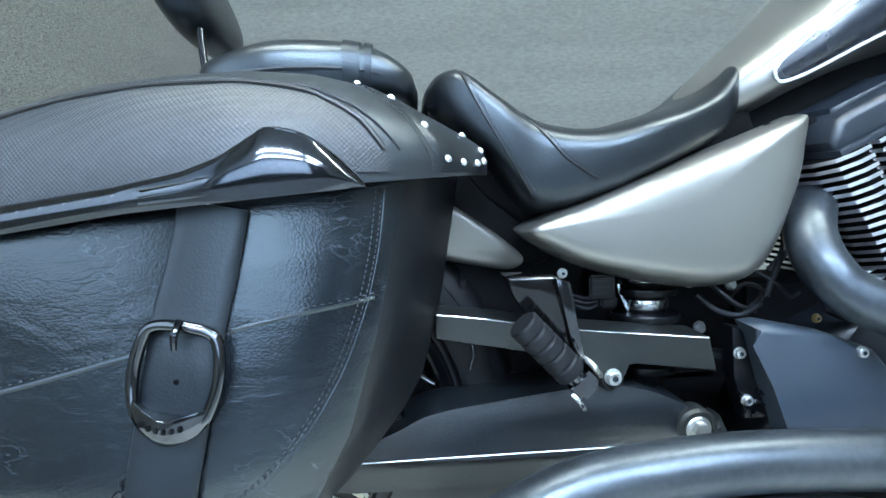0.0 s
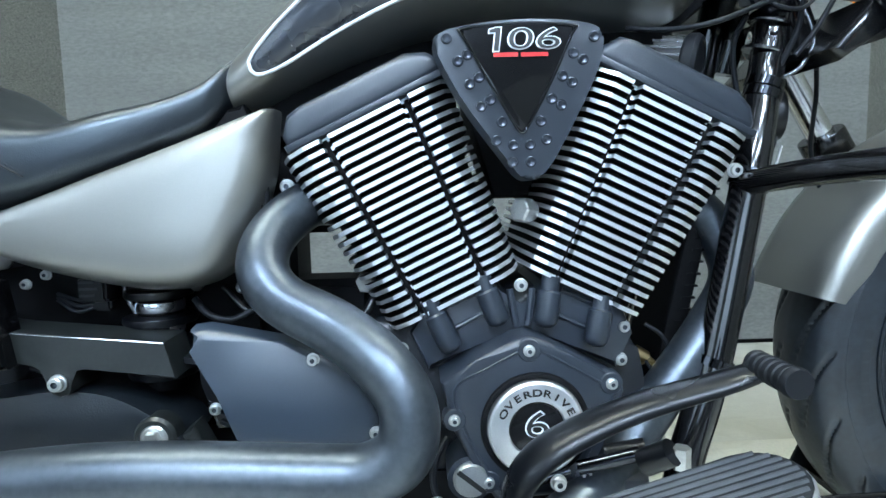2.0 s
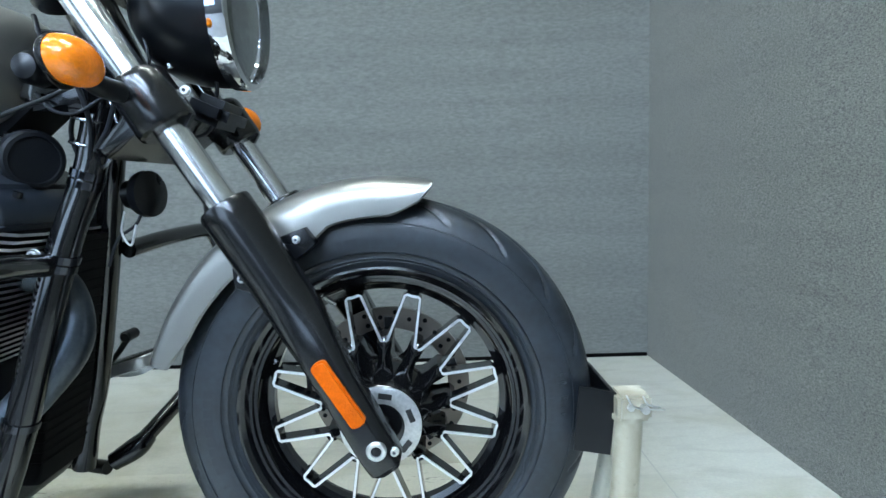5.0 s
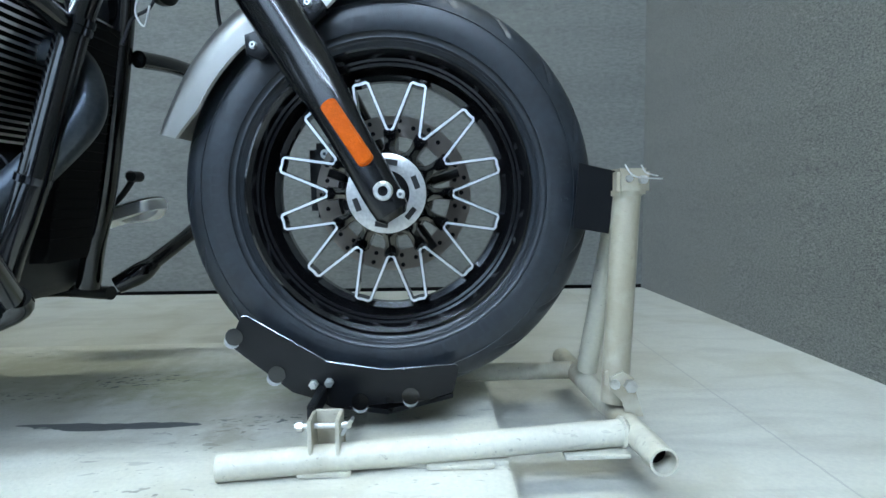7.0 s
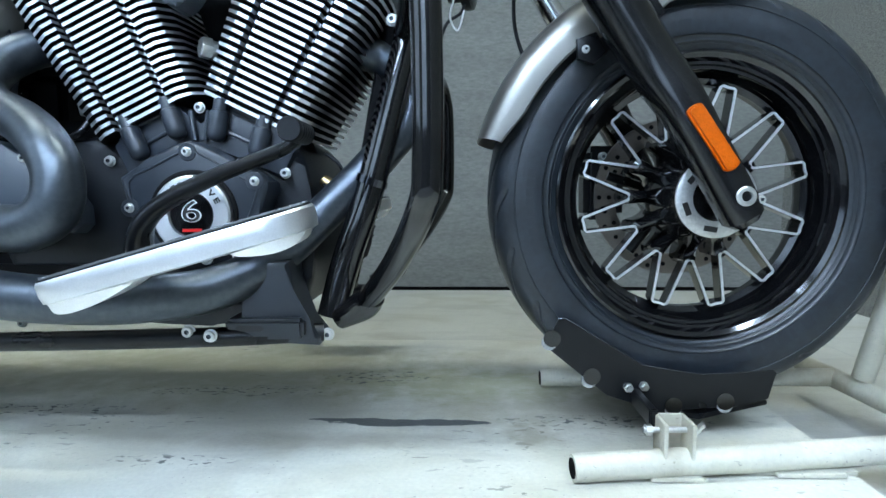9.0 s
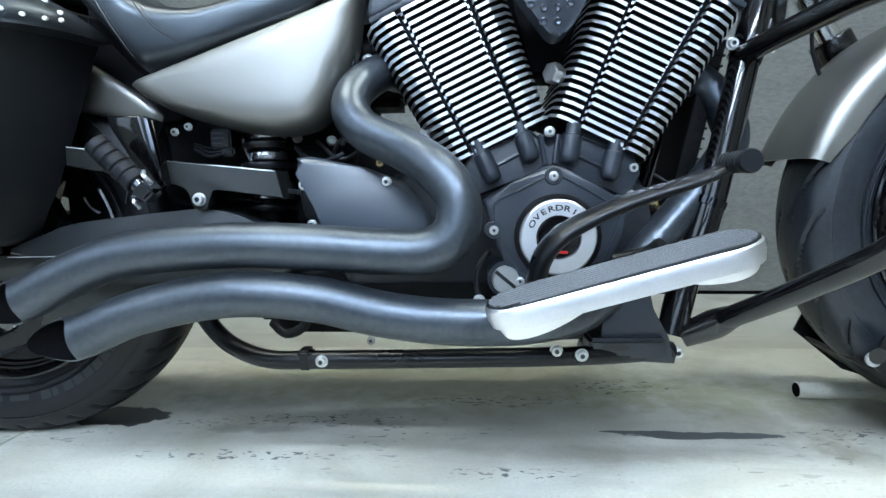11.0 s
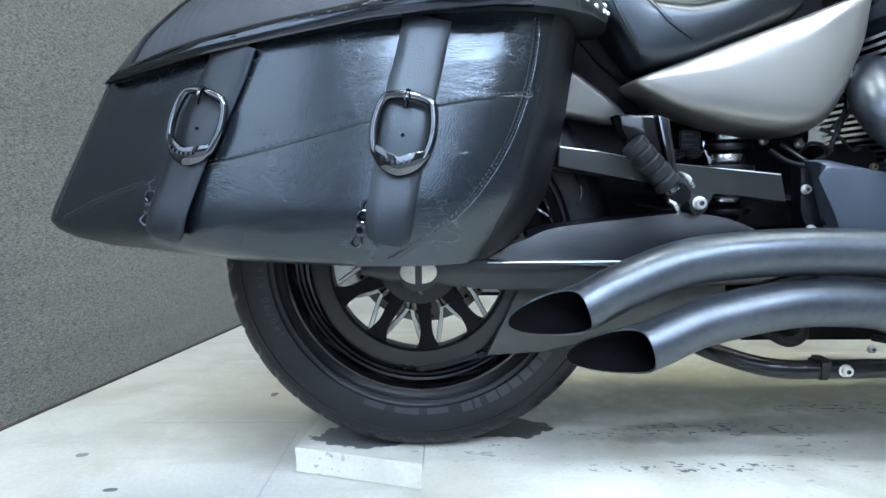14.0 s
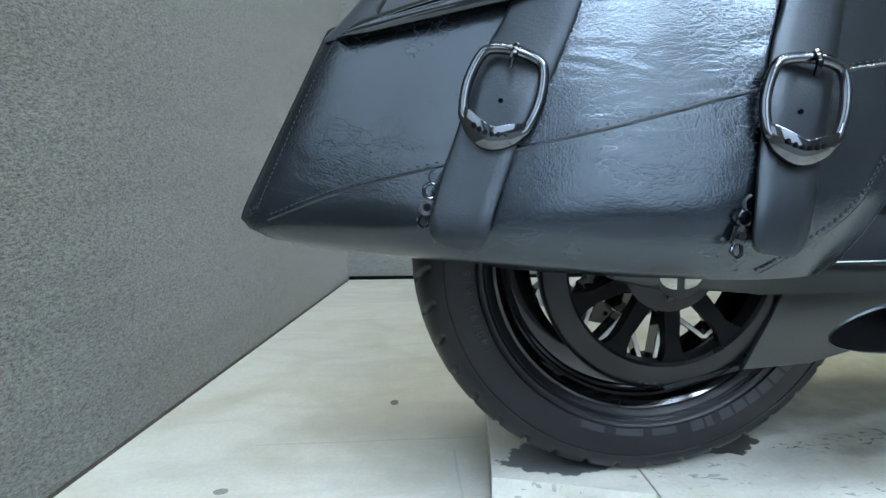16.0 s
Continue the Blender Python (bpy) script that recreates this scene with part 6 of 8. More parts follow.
lathe(bm, [(0.02, -0.176), (0.02, -0.182), (0.0175, -0.186)], (0.853, 0, 0.294), 28)
p = part("filler_plug", bm, M_ZINC, BIKE, "slotted zinc plug", sharp=30)
part("plug_slot", box(bmesh.new(), (-0.019, -0.1875, -0.0025), (0.019, -0.1855, 0.0025), 0, Matrix.Translation((0.853, 0, 0.294)) @ pose(0, 0, 0, 0, 40, 0)), M_INK, p, smooth=False)
bm = bmesh.new()
rod(bm, (0.853, -0.1, 0.294), (0.853, -0.178, 0.294), 0.026, 24)
part("plug_boss", bm, M_CASE, BIKE)

# -- frame --
def mirrored(ob, parent):
    return again(ob, Matrix.Diagonal((1, -1, 1, 1)), parent)


DOWN = [(1.262, -0.045, 0.83), (1.254, -0.053, 0.775), (1.243, -0.06, 0.727), (1.21, -0.09, 0.61), (1.154, -0.12, 0.392), (1.118, -0.132, 0.285), (1.097, -0.142, 0.205)]
bm = tube(bmesh.new(), DOWN, 0.0212, 18)
down = part("frame_downtube", bm, M_BLACKGLOSS, BIKE, "gloss black frame downtube")
again(down, Matrix.Translation((-0.036, 0, 0)) @ Matrix.Diagonal((1, -1, 1, 1)), BIKE)
for x, y, z, r in ((1.245, -0.0595, 0.735, 0.0232), (1.2415, -0.062, 0.722, 0.0232), (1.2135, -0.087, 0.622, 0.024), (1.21, -0.09, 0.61, 0.024), (1.155, -0.1195, 0.398, 0.0236)):
    bm = bmesh.new()
    rod(bm, (x + 0.0018, y, z + 0.005), (x - 0.0018, y, z - 0.005), r, 20)
    part("collar", bm, M_BLACKCHROME, down, "dark clamp collar", sharp=30)
bm = bmesh.new()
rod(bm, (1.235, 0, 0.985), (1.325, 0, 0.775), 0.036, 24)
tube(bm, [(1.1, 0, 0.93), (1.18, 0, 0.92), (1.25, 0, 0.9)], 0.03, 16)
tube(bm, [(1.262, -0.04, 0.86), (1.262, -0.045, 0.83), (1.25, -0.055, 0.77)], 0.0195, 14)
tube(bm, [(1.262, 0.04, 0.86), (1.262, 0.045, 0.83), (1.25, 0.055, 0.77)], 0.0195, 14)
part("steering_head", bm, M_BLACKGLOSS, BIKE, "gloss black steering head and neck")
bm = prism(bmesh.new(), [(1.17, 0.84), (1.2, 0.905), (1.25, 0.9), (1.275, 0.86), (1.27, 0.82), (1.24, 0.815), (1.2, 0.835)], -0.085, 0.085, 0.014)
part("neck_gusset", bm, M_BLACKGLOSS, BIKE, "gloss black frame gusset")
bm = bmesh.new()
lathe(bm, [(0.004, -0.026), (0.016, -0.022), (0.022, -0.01), (0.0225, 0.012), (0.018, 0.03)], (1.213, -0.098, 0.874), 24)
part("frame_plug", bm, M_SATIN, BIKE, "round black frame plug")
RAIL = [(0.36, -0.1, 0.245), (0.404, -0.125, 0.205), (0.452, -0.16, 0.188), (0.51, -0.182, 0.178), (0.586, -0.187, 0.179), (0.77, -0.195, 0.184), (0.957, -0.2, 0.19), (1.09, -0.165, 0.188)]
rail = part("frame_rail", tube(bmesh.new(), RAIL, 0.0135, 16), M_SATIN, BIKE, "satin black lower frame rail")
mirrored(rail, BIKE)
bolts(BIKE, [(0.591, -0.2, 0.181), (0.92, -0.208, 0.2), (0.953, -0.216, 0.196), (1.097, -0.168, 0.186), (0.93, -0.208, 0.23)], 0.0085)
bolts(BIKE, [(0.655, -0.16, 0.2), (0.78, -0.16, 0.203)], 0.006)
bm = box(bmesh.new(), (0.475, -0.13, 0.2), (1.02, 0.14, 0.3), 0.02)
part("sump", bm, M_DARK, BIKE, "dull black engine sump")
bm = prism(bmesh.new(), [(0.985, 0.29), (1.05, 0.29), (1.057, 0.251), (1.072, 0.21), (1.09, 0.185), (1.088, 0.174), (0.962, 0.182), (0.965, 0.196), (0.99, 0.2)], -0.19, -0.13, 0.006)
fbb = part("footboard_bracket", bm, M_CASE, BIKE, "dark grey footboard bracket")
part("bracket_foot", box(bmesh.new(), (0.966, -0.205, 0.1865), (1.072, -0.15, 0.2145), 0.005), M_CASE, fbb, "cast foot of the bracket with a slot")
part("bracket_slot", prism(bmesh.new(), [(0.985, 0.1985), (1.016, 0.1985), (1.02, 0.2025), (1.016, 0.2065), (0.985, 0.2065), (0.981, 0.2025)], -0.2056, -0.2045, 0.0), M_INK, fbb, smooth=False)
BRK = [(0.2, 0.492), (0.263, 0.484), (0.345, 0.47), (0.518, 0.452), (0.528, 0.41), (0.43, 0.428), (0.42, 0.426), (0.4165, 0.418), (0.4155, 0.404), (0.411, 0.397), (0.402, 0.394), (0.393, 0.397), (0.3885, 0.404), (0.388, 0.42), (0.384, 0.428), (0.375, 0.431), (0.342, 0.438), (0.2, 0.464)]
brk = part("frame_bracket", prism(bmesh.new(), BRK, -0.148, -0.09, 0.0025, 2), M_SHEET, BIKE, "satin black frame side bracket")
bolts(brk, [(0.402, -0.149, 0.411)], 0.0095)
# bright tube stands in for the glint along the glossy bevel
part("bracket_glint", tube(bmesh.new(), [(0.202, -0.1472, 0.4912), (0.263, -0.1472, 0.4832), (0.345, -0.1472, 0.4692), (0.517, -0.1472, 0.4512)], 0.0009, 6), M_ALU, brk, "thin bright line painting the glint on the top edge")
bolts(BIKE, [(0.361, -0.088, 0.524), (0.345, -0.1, 0.515)], 0.006)
GUARD = [(0.1, 0.33), (0.16, 0.362), (0.2, 0.376), (0.28, 0.386), (0.36, 0.394), (0.4, 0.396), (0.45, 0.388), (0.495, 0.368), (0.527, 0.343), (0.51, 0.325), (0.3, 0.322)]
bm = prism(bmesh.new(), spline(GUARD, 3, True), -0.152, -0.06, 0.03, 5)
for v in bm.verts:
    if v.co.y < -0.1:
        v.co.y += max(0.0, v.co.z - 0.35) * 0.4  # the hood leans back towards its crown
part("belt_guard", bm, mat("crackle_black", (0.008, 0.0105, 0.013), 0.3, 0, 0.15, 8, 300, 0.2, 450, spec=0.7), BIKE, "textured black belt guard")
ARM = [(0.54, 0.352), (0.5, 0.322), (0.3, 0.318), (0.1, 0.328), (-0.05, 0.33), (-0.085, 0.322), (-0.085, 0.308), (-0.04, 0.296), (0.1, 0.286), (0.3, 0.284), (0.5, 0.29), (0.56, 0.31)]
arm = part("swingarm", prism(bmesh.new(), ARM, -0.142, -0.108, 0.011, 4), M_SHEET, BIKE, "satin black swingarm")
mirrored(arm, BIKE)
bm = bmesh.new()
lathe(bm, [(0.029, -0.142), (0.029, -0.1425)], (0.0, 0, 0.312), 32)
part("adjuster_recess", bm, M_INK, arm, sharp=30)
for sgn in (-1, 1):
    half = [(sgn * 0.005, 0.312 + 0.017)] + [(sgn * (0.005 + 0.022 * math.sin(math.pi * k / 10)), 0.312 + 0.017 * math.cos(math.pi * k / 10)) for k in range(1, 10)] + [(sgn * 0.005, 0.312 - 0.017)]
    part("axle_adjuster", prism(bmesh.new(), half, -0.1445, -0.142, 0.0008), M_STAND, arm, "pale half-moon axle adjuster window", sharp=30)
bm = bmesh.new()
lathe(bm, [(0.024, -0.13), (0.024, -0.152), (0.021, -0.156), (0.016, -0.156), (0.016, -0.15)], (0.503, 0, 0.345), 28)
part("pivot_collar", bm, M_SHEET, arm, "black pivot collar", sharp=30)
bm = bmesh.new()
lathe(bm, [(0.0155, -0.15), (0.0155, -0.155), (0.0135, -0.157), (0.0005, -0.157)], (0.503, 0, 0.345), 28)
lathe(bm, [(0.0105, -0.156), (0.0105, -0.163), (0.0095, -0.165), (0.0005, -0.165)], (0.503, 0, 0.345), 6)
part("pivot_nut", bm, M_ZINC, arm, "zinc hexagon pivot nut on a washer", sharp=30)
# aluminium bead added as the highlight line under the guard
part("guard_glint", tube(bmesh.new(), [(0.1, -0.1535, 0.327), (0.25, -0.1535, 0.328), (0.5, -0.1535, 0.329)], 0.0008, 6), M_ALU, BIKE, "thin bright line painting the highlight below the belt guard")
LOWG = [(0.1, 0.18), (0.19, 0.186), (0.3, 0.215), (0.46, 0.275), (0.46, 0.3), (0.3, 0.292), (0.15, 0.292), (0.135, 0.25)]
part("lower_belt_guard", prism(bmesh.new(), LOWG, -0.122, -0.116, 0.002), M_SHEET, BIKE, "satin black lower belt guard")
bm = bmesh.new()
for a, b in (((0.0, 0.488), (0.62, 0.41)), ((0.0, 0.156), (0.62, 0.31))):
    d = Vector((b[0] - a[0], 0, b[1] - a[1])).normalized() * 0.0035
    prism(bm, [(a[0] - d.z, a[1] + d.x), (b[0] - d.z, b[1] + d.x), (b[0] + d.z, b[1] - d.x), (a[0] + d.z, a[1] - d.x)], -0.116, -0.09, 0.0)
part("drive_belt", bm, M_RUBBER, BIKE, "black drive belt")
SPC = [(0.552, 0.47), (0.562, 0.452), (0.578, 0.397), (0.598, 0.345), (0.6, 0.336), (0.745, 0.327), (0.758, 0.34), (0.757, 0.365), (0.737, 0.397), (0.706, 0.434), (0.65, 0.455), (0.57, 0.472)]
spc = part("sprocket_cover", prism(bmesh.new(), SPC, -0.172, -0.14, 0.011, 4, 0.03), mat("blue_grey_casting", (0.026, 0.036, 0.05), 0.36, 0, 0.1, 9, 500, 0.08, 900, spec=0.8), BIKE, "blue-grey sprocket cover")
bolts(spc, [(0.685, -0.17, 0.433), (0.75, -0.172, 0.349)], 0.007)
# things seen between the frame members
# added dark blocks stand for the blackness between the parts
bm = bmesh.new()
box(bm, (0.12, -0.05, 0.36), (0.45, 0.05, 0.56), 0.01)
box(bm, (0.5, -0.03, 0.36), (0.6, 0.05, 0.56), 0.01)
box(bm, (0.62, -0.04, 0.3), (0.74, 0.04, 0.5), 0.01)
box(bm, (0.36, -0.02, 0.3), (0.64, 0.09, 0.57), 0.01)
part("frame_gap_fill", bm, M_DARK, BIKE, "added dull black blocks keeping the frame gaps dark")
bm = bmesh.new()
lathe(bm, [(0.026, 0.0), (0.026, 0.146), (0.033, 0.148), (0.033, 0.16)], (0.478, -0.06, 0.375), 28, (0, 0, 1))
sh = part("shock_absorber", bm, M_DARK, BIKE, "black shock absorber with bright rings", sharp=30)
for z, r in ((0.396, 0.042), (0.43, 0.04), (0.462, 0.044), (0.495, 0.041)):
    bm = lathe(bmesh.new(), [(r - 0.012, -0.004), (r - 0.002, -0.005), (r, -0.001), (r - 0.001, 0.004), (r - 0.012, 0.006)], (0.478, -0.06, z), 32, (0, 0, 1))
    part("spring_coil", bm, M_SATIN, sh, "black spring coil", sharp=50)
for z, h in ((0.41, 0.012), (0.446, 0.01), (0.472, 0.013), (0.506, 0.012)):
    bm = lathe(bmesh.new(), [(0.0275, 0), (0.0285, 0.002), (0.0285, h - 0.002), (0.0275, h)], (0.478, -0.06, z), 28, (0, 0, 1))
    part("shock_ring", bm, M_POLISH, sh, "bright metal ring", sharp=30)
# small bright odds and ends in the dark
relay = part("relay_box", box(bmesh.new(), (0.395, -0.09, 0.49), (0.428, -0.06, 0.52), 0.003), M_SATIN, BIKE, "small black relay box with a pale label")
for k in range(3):
    part("label_bar", box(bmesh.new(), (0.398, -0.0912, 0.496 + 0.008 * k), (0.416 + 0.004 * (k % 2), -0.0902, 0.499 + 0.008 * k)), M_THREAD, relay, smooth=False)
bm = tube(bmesh.new(), [(0.445, -0.062, 0.53), (0.44, -0.07, 0.5), (0.452, -0.07, 0.47)], 0.003, 8)
part("hose", bm, M_POLISH, BIKE, "short bright metal line")
for p in ((0.53, 0.505), (0.545, 0.445), (0.585, 0.5)):
    part("clamp", lathe(bmesh.new(), [(0.007, -0.004), (0.0085, 0.0), (0.007, 0.004)], (p[0], -0.075, p[1]), 16, (0.4, -0.8, 0.3)), M_ZINC, BIKE, "small zinc hose clamp")
bm = bmesh.new()
tube(bm, [(0.62, -0.1, 0.52), (0.632, -0.11, 0.545), (0.638, -0.1, 0.58)], 0.005, 10)
part("spark_lead", bm, M_CASE, BIKE, "grey cable boot")
bm = bmesh.new()
tube(bm, [(0.585, -0.07, 0.48), (0.6, -0.08, 0.5), (0.625, -0.08, 0.49), (0.62, -0.07, 0.46)], 0.003, 8)
tube(bm, [(0.56, -0.07, 0.5), (0.6, -0.085, 0.47), (0.64, -0.07, 0.49)], 0.0035, 8)
part("wiring", bm, M_INK, BIKE, "thin black wiring")
bolts(BIKE, [(0.668, -0.12, 0.462)], 0.0055, M_BRASS)
block = part("connector_block", box(bmesh.new(), (0.41, -0.088, 0.478), (0.432, -0.066, 0.492), 0.003), M_SATIN, BIKE, "black connector block with cables")
for k in range(3):
    part("connector_lead", tube(bmesh.new(), [(0.409, -0.08, 0.482 + 0.004 * k), (0.39, -0.085 + 0.004 * k, 0.478 + 0.006 * k), (0.36, -0.07, 0.49 + 0.004 * k)], 0.0024, 8), M_RUBBER, block)
tail = [(0.548, 0.462), (0.575, 0.455), (0.585, 0.42), (0.6, 0.375), (0.598, 0.348), (0.568, 0.348), (0.552, 0.4)]
plate = part("sprocket_backing", prism(bmesh.new(), tail, -0.142, -0.12, 0.004), M_SATIN, BIKE, "satin black plate behind the sprocket cover")
bolts(plate, [(0.557, -0.142, 0.43), (0.568, -0.142, 0.372)], 0.0068)
for k in range(5):
    m = Matrix.Translation((0.588 - 0.002 * k, -0.146, 0.408 - 0.013 * k)) @ pose(0, 0, 0, 0, 28, 0)
    part("sprocket_tooth", box(bmesh.new(), (-0.007, -0.004, -0.0025), (0.006, 0.004, 0.0025), 0.001, m), M_CLIP, plate)
for pts, r, mt in (([(0.532, -0.09, 0.49), (0.552, -0.1, 0.472), (0.58, -0.105, 0.466), (0.61, -0.1, 0.478)], 0.0042, M_RUBBER),
                   ([(0.61, -0.1, 0.7), (0.628, -0.11, 0.64), (0.628, -0.115, 0.56), (0.61, -0.11, 0.49)], 0.0038, M_RUBBER),
                   ([(0.6, -0.1, 0.52), (0.62, -0.115, 0.505), (0.64, -0.11, 0.488), (0.66, -0.1, 0.49)], 0.0026, M_RUBBER),
                   ([(0.33, -0.085, 0.41), (0.38, -0.09, 0.4), (0.43, -0.085, 0.41), (0.5, -0.08, 0.4)], 0.003, M_RUBBER),
                   ([(0.24, -0.07, 0.46), (0.25, -0.08, 0.43), (0.245, -0.08, 0.405)], 0.0018, M_CLIP),
                   ([(0.505, -0.15, 0.225), (0.53, -0.165, 0.212), (0.555, -0.16, 0.222), (0.56, -0.14, 0.25)], 0.0075, M_RUBBER),
                   ([(0.66, -0.155, 0.215), (0.72, -0.165, 0.207), (0.8, -0.16, 0.215), (0.88, -0.165, 0.21)], 0.005, M_RUBBER)):
    part("hose", tube(bmesh.new(), pts, r, 10), mt, BIKE, "thin hose or cable")
ferrule = part("cable_ferrule", rod(bmesh.new(), (0.6285, -0.1145, 0.6), (0.6278, -0.1165, 0.545), 0.005, 12), M_CLIP, BIKE, "grey cable ferrule")
for x, z in ((0.44, 0.512), (0.54, 0.53), (0.515, 0.42)):
    part("clamp", lathe(bmesh.new(), [(0.006, -0.004), (0.0075, 0.0), (0.006, 0.004)], (x, -0.07, z), 16, (0.3, -0.9, 0.2)), M_CLIP, BIKE, "small zinc hose clamp")
part("rail_clamp", box(bmesh.new(), (0.555, -0.2, 0.166), (0.575, -0.172, 0.196), 0.004), M_SATIN, rail, "black clamp on the rail")
# passenger peg
bm = prism(bmesh.new(), [(0.329, 0.532), (0.345, 0.527), (0.362, 0.438), (0.352, 0.438)], -0.175, -0.166, 0.002)
part("peg_flange", bm, M_MIDCHROME, BIKE, "bright folded edge of the peg bracket")
PB = [(0.276, 0.534), (0.331, 0.533), (0.346, 0.525), (0.36, 0.432), (0.335, 0.428), (0.312, 0.47), (0.285, 0.514)]
pb = part("peg_bracket", prism(bmesh.new(), PB, -0.165, -0.13, 0.004, 3), M_BLACKGLOSS, BIKE, "gloss dark passenger peg bracket")
a, b = Vector((0.285, -0.205, 0.492)), Vector((0.339, -0.2, 0.435))
prof = []
for k in range(5):
    h = (b - a).length * k / 5
    prof += [(0.0155, h), (0.0172, h + 0.002), (0.0172, h + 0.0125), (0.0155, h + 0.0145)]
bm = bmesh.new()
lathe(bm, prof, a, 26, b - a)
peg = part("passenger_peg", bm, M_RUBBER, BIKE, "folded ribbed rubber passenger peg", sharp=30)
bm = bmesh.new()
d = (b - a).normalized()
rod(bm, b, b + d * 0.014, 0.012, 16)
box(bm, (-0.013, -0.016, -0.014), (0.013, 0.016, 0.014), 0.005, pose(0.35, -0.196, 0.424, 0, 46, 0))
part("peg_clevis", bm, M_MIDCHROME, peg, "dark chrome clevis")
bm = bmesh.new()
tube(bm, [(0.35, -0.2, 0.452), (0.357, -0.214, 0.446), (0.366, -0.21, 0.434)], 0.0032, 8)
tube(bm, [(0.336, -0.21, 0.416), (0.342, -0.216, 0.41), (0.348, -0.212, 0.4)], 0.0028, 8)
part("peg_pin", bm, M_POLISH, peg, "chrome pivot pin and clip")
bm = bmesh.new()
tube(bm, [(0.17, -0.07, 0.415), (0.185, -0.08, 0.4), (0.2, -0.08, 0.39)], 0.0025, 8)
part("brake_line", bm, M_POLISH, BIKE, "bright steel brake line")

# -- fork and steering --
FA, FB = Vector((1.2255, -0.135, 1.07)), Vector((1.676, -0.135, 0.337))
fd = (FB - FA).normalized()


def on_fork(z):
    return FA + fd * ((z - FA.z) / fd.z)


bm = bmesh.new()
rod(bm, FA, on_fork(0.62), 0.0205, 28)
ft = part("fork_tube", bm, mat("worn_chrome", (0.68, 0.68, 0.69), 0.17, 1.0, 0.06, 12, 300, rough_vary=0.4), BIKE, "chrome fork tube")
mirrored(ft, BIKE)
bm = bmesh.new()
secs = []
for z, r, flat, dy in [(0.687, 0.025, 1, 0), (0.6865, 0.034, 1, 0)] + [tuple(q) for q in spline([(0.684, 0.0355, 1, 0), (0.6, 0.0358, 1, -0.002), (0.545, 0.035, 1, -0.007), (0.5, 0.0305, 1.07, -0.017), (0.46, 0.0272, 1.12, -0.0235), (0.41, 0.0262, 1.15, -0.0275), (0.365, 0.0258, 1.15, -0.03), (0.344, 0.024, 1.15, -0.03)], 5)] + [(0.336, 0.016, 1.1, -0.03)]:
    c = on_fork(z) + Vector((0, dy, 0))
    if z < 0.5:
        c.x -= 0.012 * (0.5 - z) / 0.16
    perp = Vector((-fd.z, 0, fd.x))
    n = 32
    pw = lerp([(0.336, 3.4), (0.47, 3.4), (0.56, 2.0), (1, 2.0)], z)
    secs.append([c + perp * (r * math.copysign(abs(math.cos(t)) ** (2 / pw), math.cos(t))) + Vector((0, r * flat * math.copysign(abs(math.sin(t)) ** (2 / pw), math.sin(t)), 0)) for t in (2 * math.pi * k / n for k in range(n))])
rings(bm, secs)
fl = part("fork_lower", bm, M_SEMI, BIKE, "gloss black lower fork leg", sharp=30)
mirrored(fl, BIKE)
bm = bmesh.new()
ra, rb = Vector((1.583, -0.194, 0.4835)), Vector((1.629, -0.199, 0.412))
d = (rb - ra).normalized()
n = Vector((-d.z, 0, d.x)).normalized()
out = []
for k in range(9):
    a = math.pi * k / 8
    out.append(ra + n * 0.0112 * math.cos(a) - d * 0.006 * math.sin(a))
for k in range(9):
    a = math.pi * k / 8
    out.append(rb - n * 0.0112 * math.cos(a) + d * 0.006 * math.sin(a))
lo = [bm.verts.new(p + Vector((0, 0.012, 0))) for p in out]
hi = [bm.verts.new(p) for p in out]
f = bm.faces.new(hi)
bm.faces.new(lo)
for i in range(len(out)):
    bm.faces.new((lo[i], lo[(i + 1) % len(out)], hi[(i + 1) % len(out)], hi[i]))
bmesh.ops.bevel(bm, geom=list(f.edges), offset=0.003, segments=2, affect="EDGES")
part("reflector", bm, M_AMBERRED, fl, "amber reflector strip", sharp=30)
bm = bmesh.new()
lathe(bm, [(0.0145, -0.17), (0.0145, -0.184), (0.0135, -0.187), (0.013, -0.195), (0.011, -0.197), (0.007, -0.197), (0.006, -0.19)], (1.65, 0, 0.3725), 26)
part("axle_bolt", bm, M_ZINC, fl, "zinc axle bolt", sharp=30)
bm = bmesh.new()
rod(bm, (FX, -0.165, FZ), (FX, 0.165, FZ), 0.011, 16)
part("axle", bm, M_ZINC, BIKE, "steel front axle")
bolts(fl, [(1.672, -0.186, 0.368)], 0.006)
bm = bmesh.new()
c0, c1 = on_fork(0.846), on_fork(0.786)
ln = (c1 - c0).length
lathe(bm, [(0.024, -0.004), (0.034, -0.003), (0.0375, 0.002), (0.0388, 0.008), (0.0388, ln - 0.008), (0.0375, ln - 0.002), (0.033, ln + 0.001), (0.022, ln + 0.001)], c0, 36, c1 - c0)
box(bm, (0.02, -0.012, -0.022), (0.05, 0.012, 0.022), 0.007, Matrix.Translation((c0 + c1) / 2) @ pose(0, 0, 0, 0, 31.5, 0))
cl = part("fork_clamp", bm, M_SEMI, BIKE, "gloss black lower fork clamp", sharp=30)
mirrored(cl, BIKE)
bm = prism(bmesh.new(), [(1.288, 0.765), (1.345, 0.828), (1.375, 0.835), (1.385, 0.81), (1.35, 0.785), (1.305, 0.752)], -0.118, 0.118, 0.016, 4)
part("triple_clamp", bm, M_SEMI, BIKE, "gloss black triple clamp")
bm = prism(bmesh.new(), [(1.2, 1.02), (1.26, 1.05), (1.3, 1.03), (1.25, 1.0)], -0.16, 0.16, 0.008)
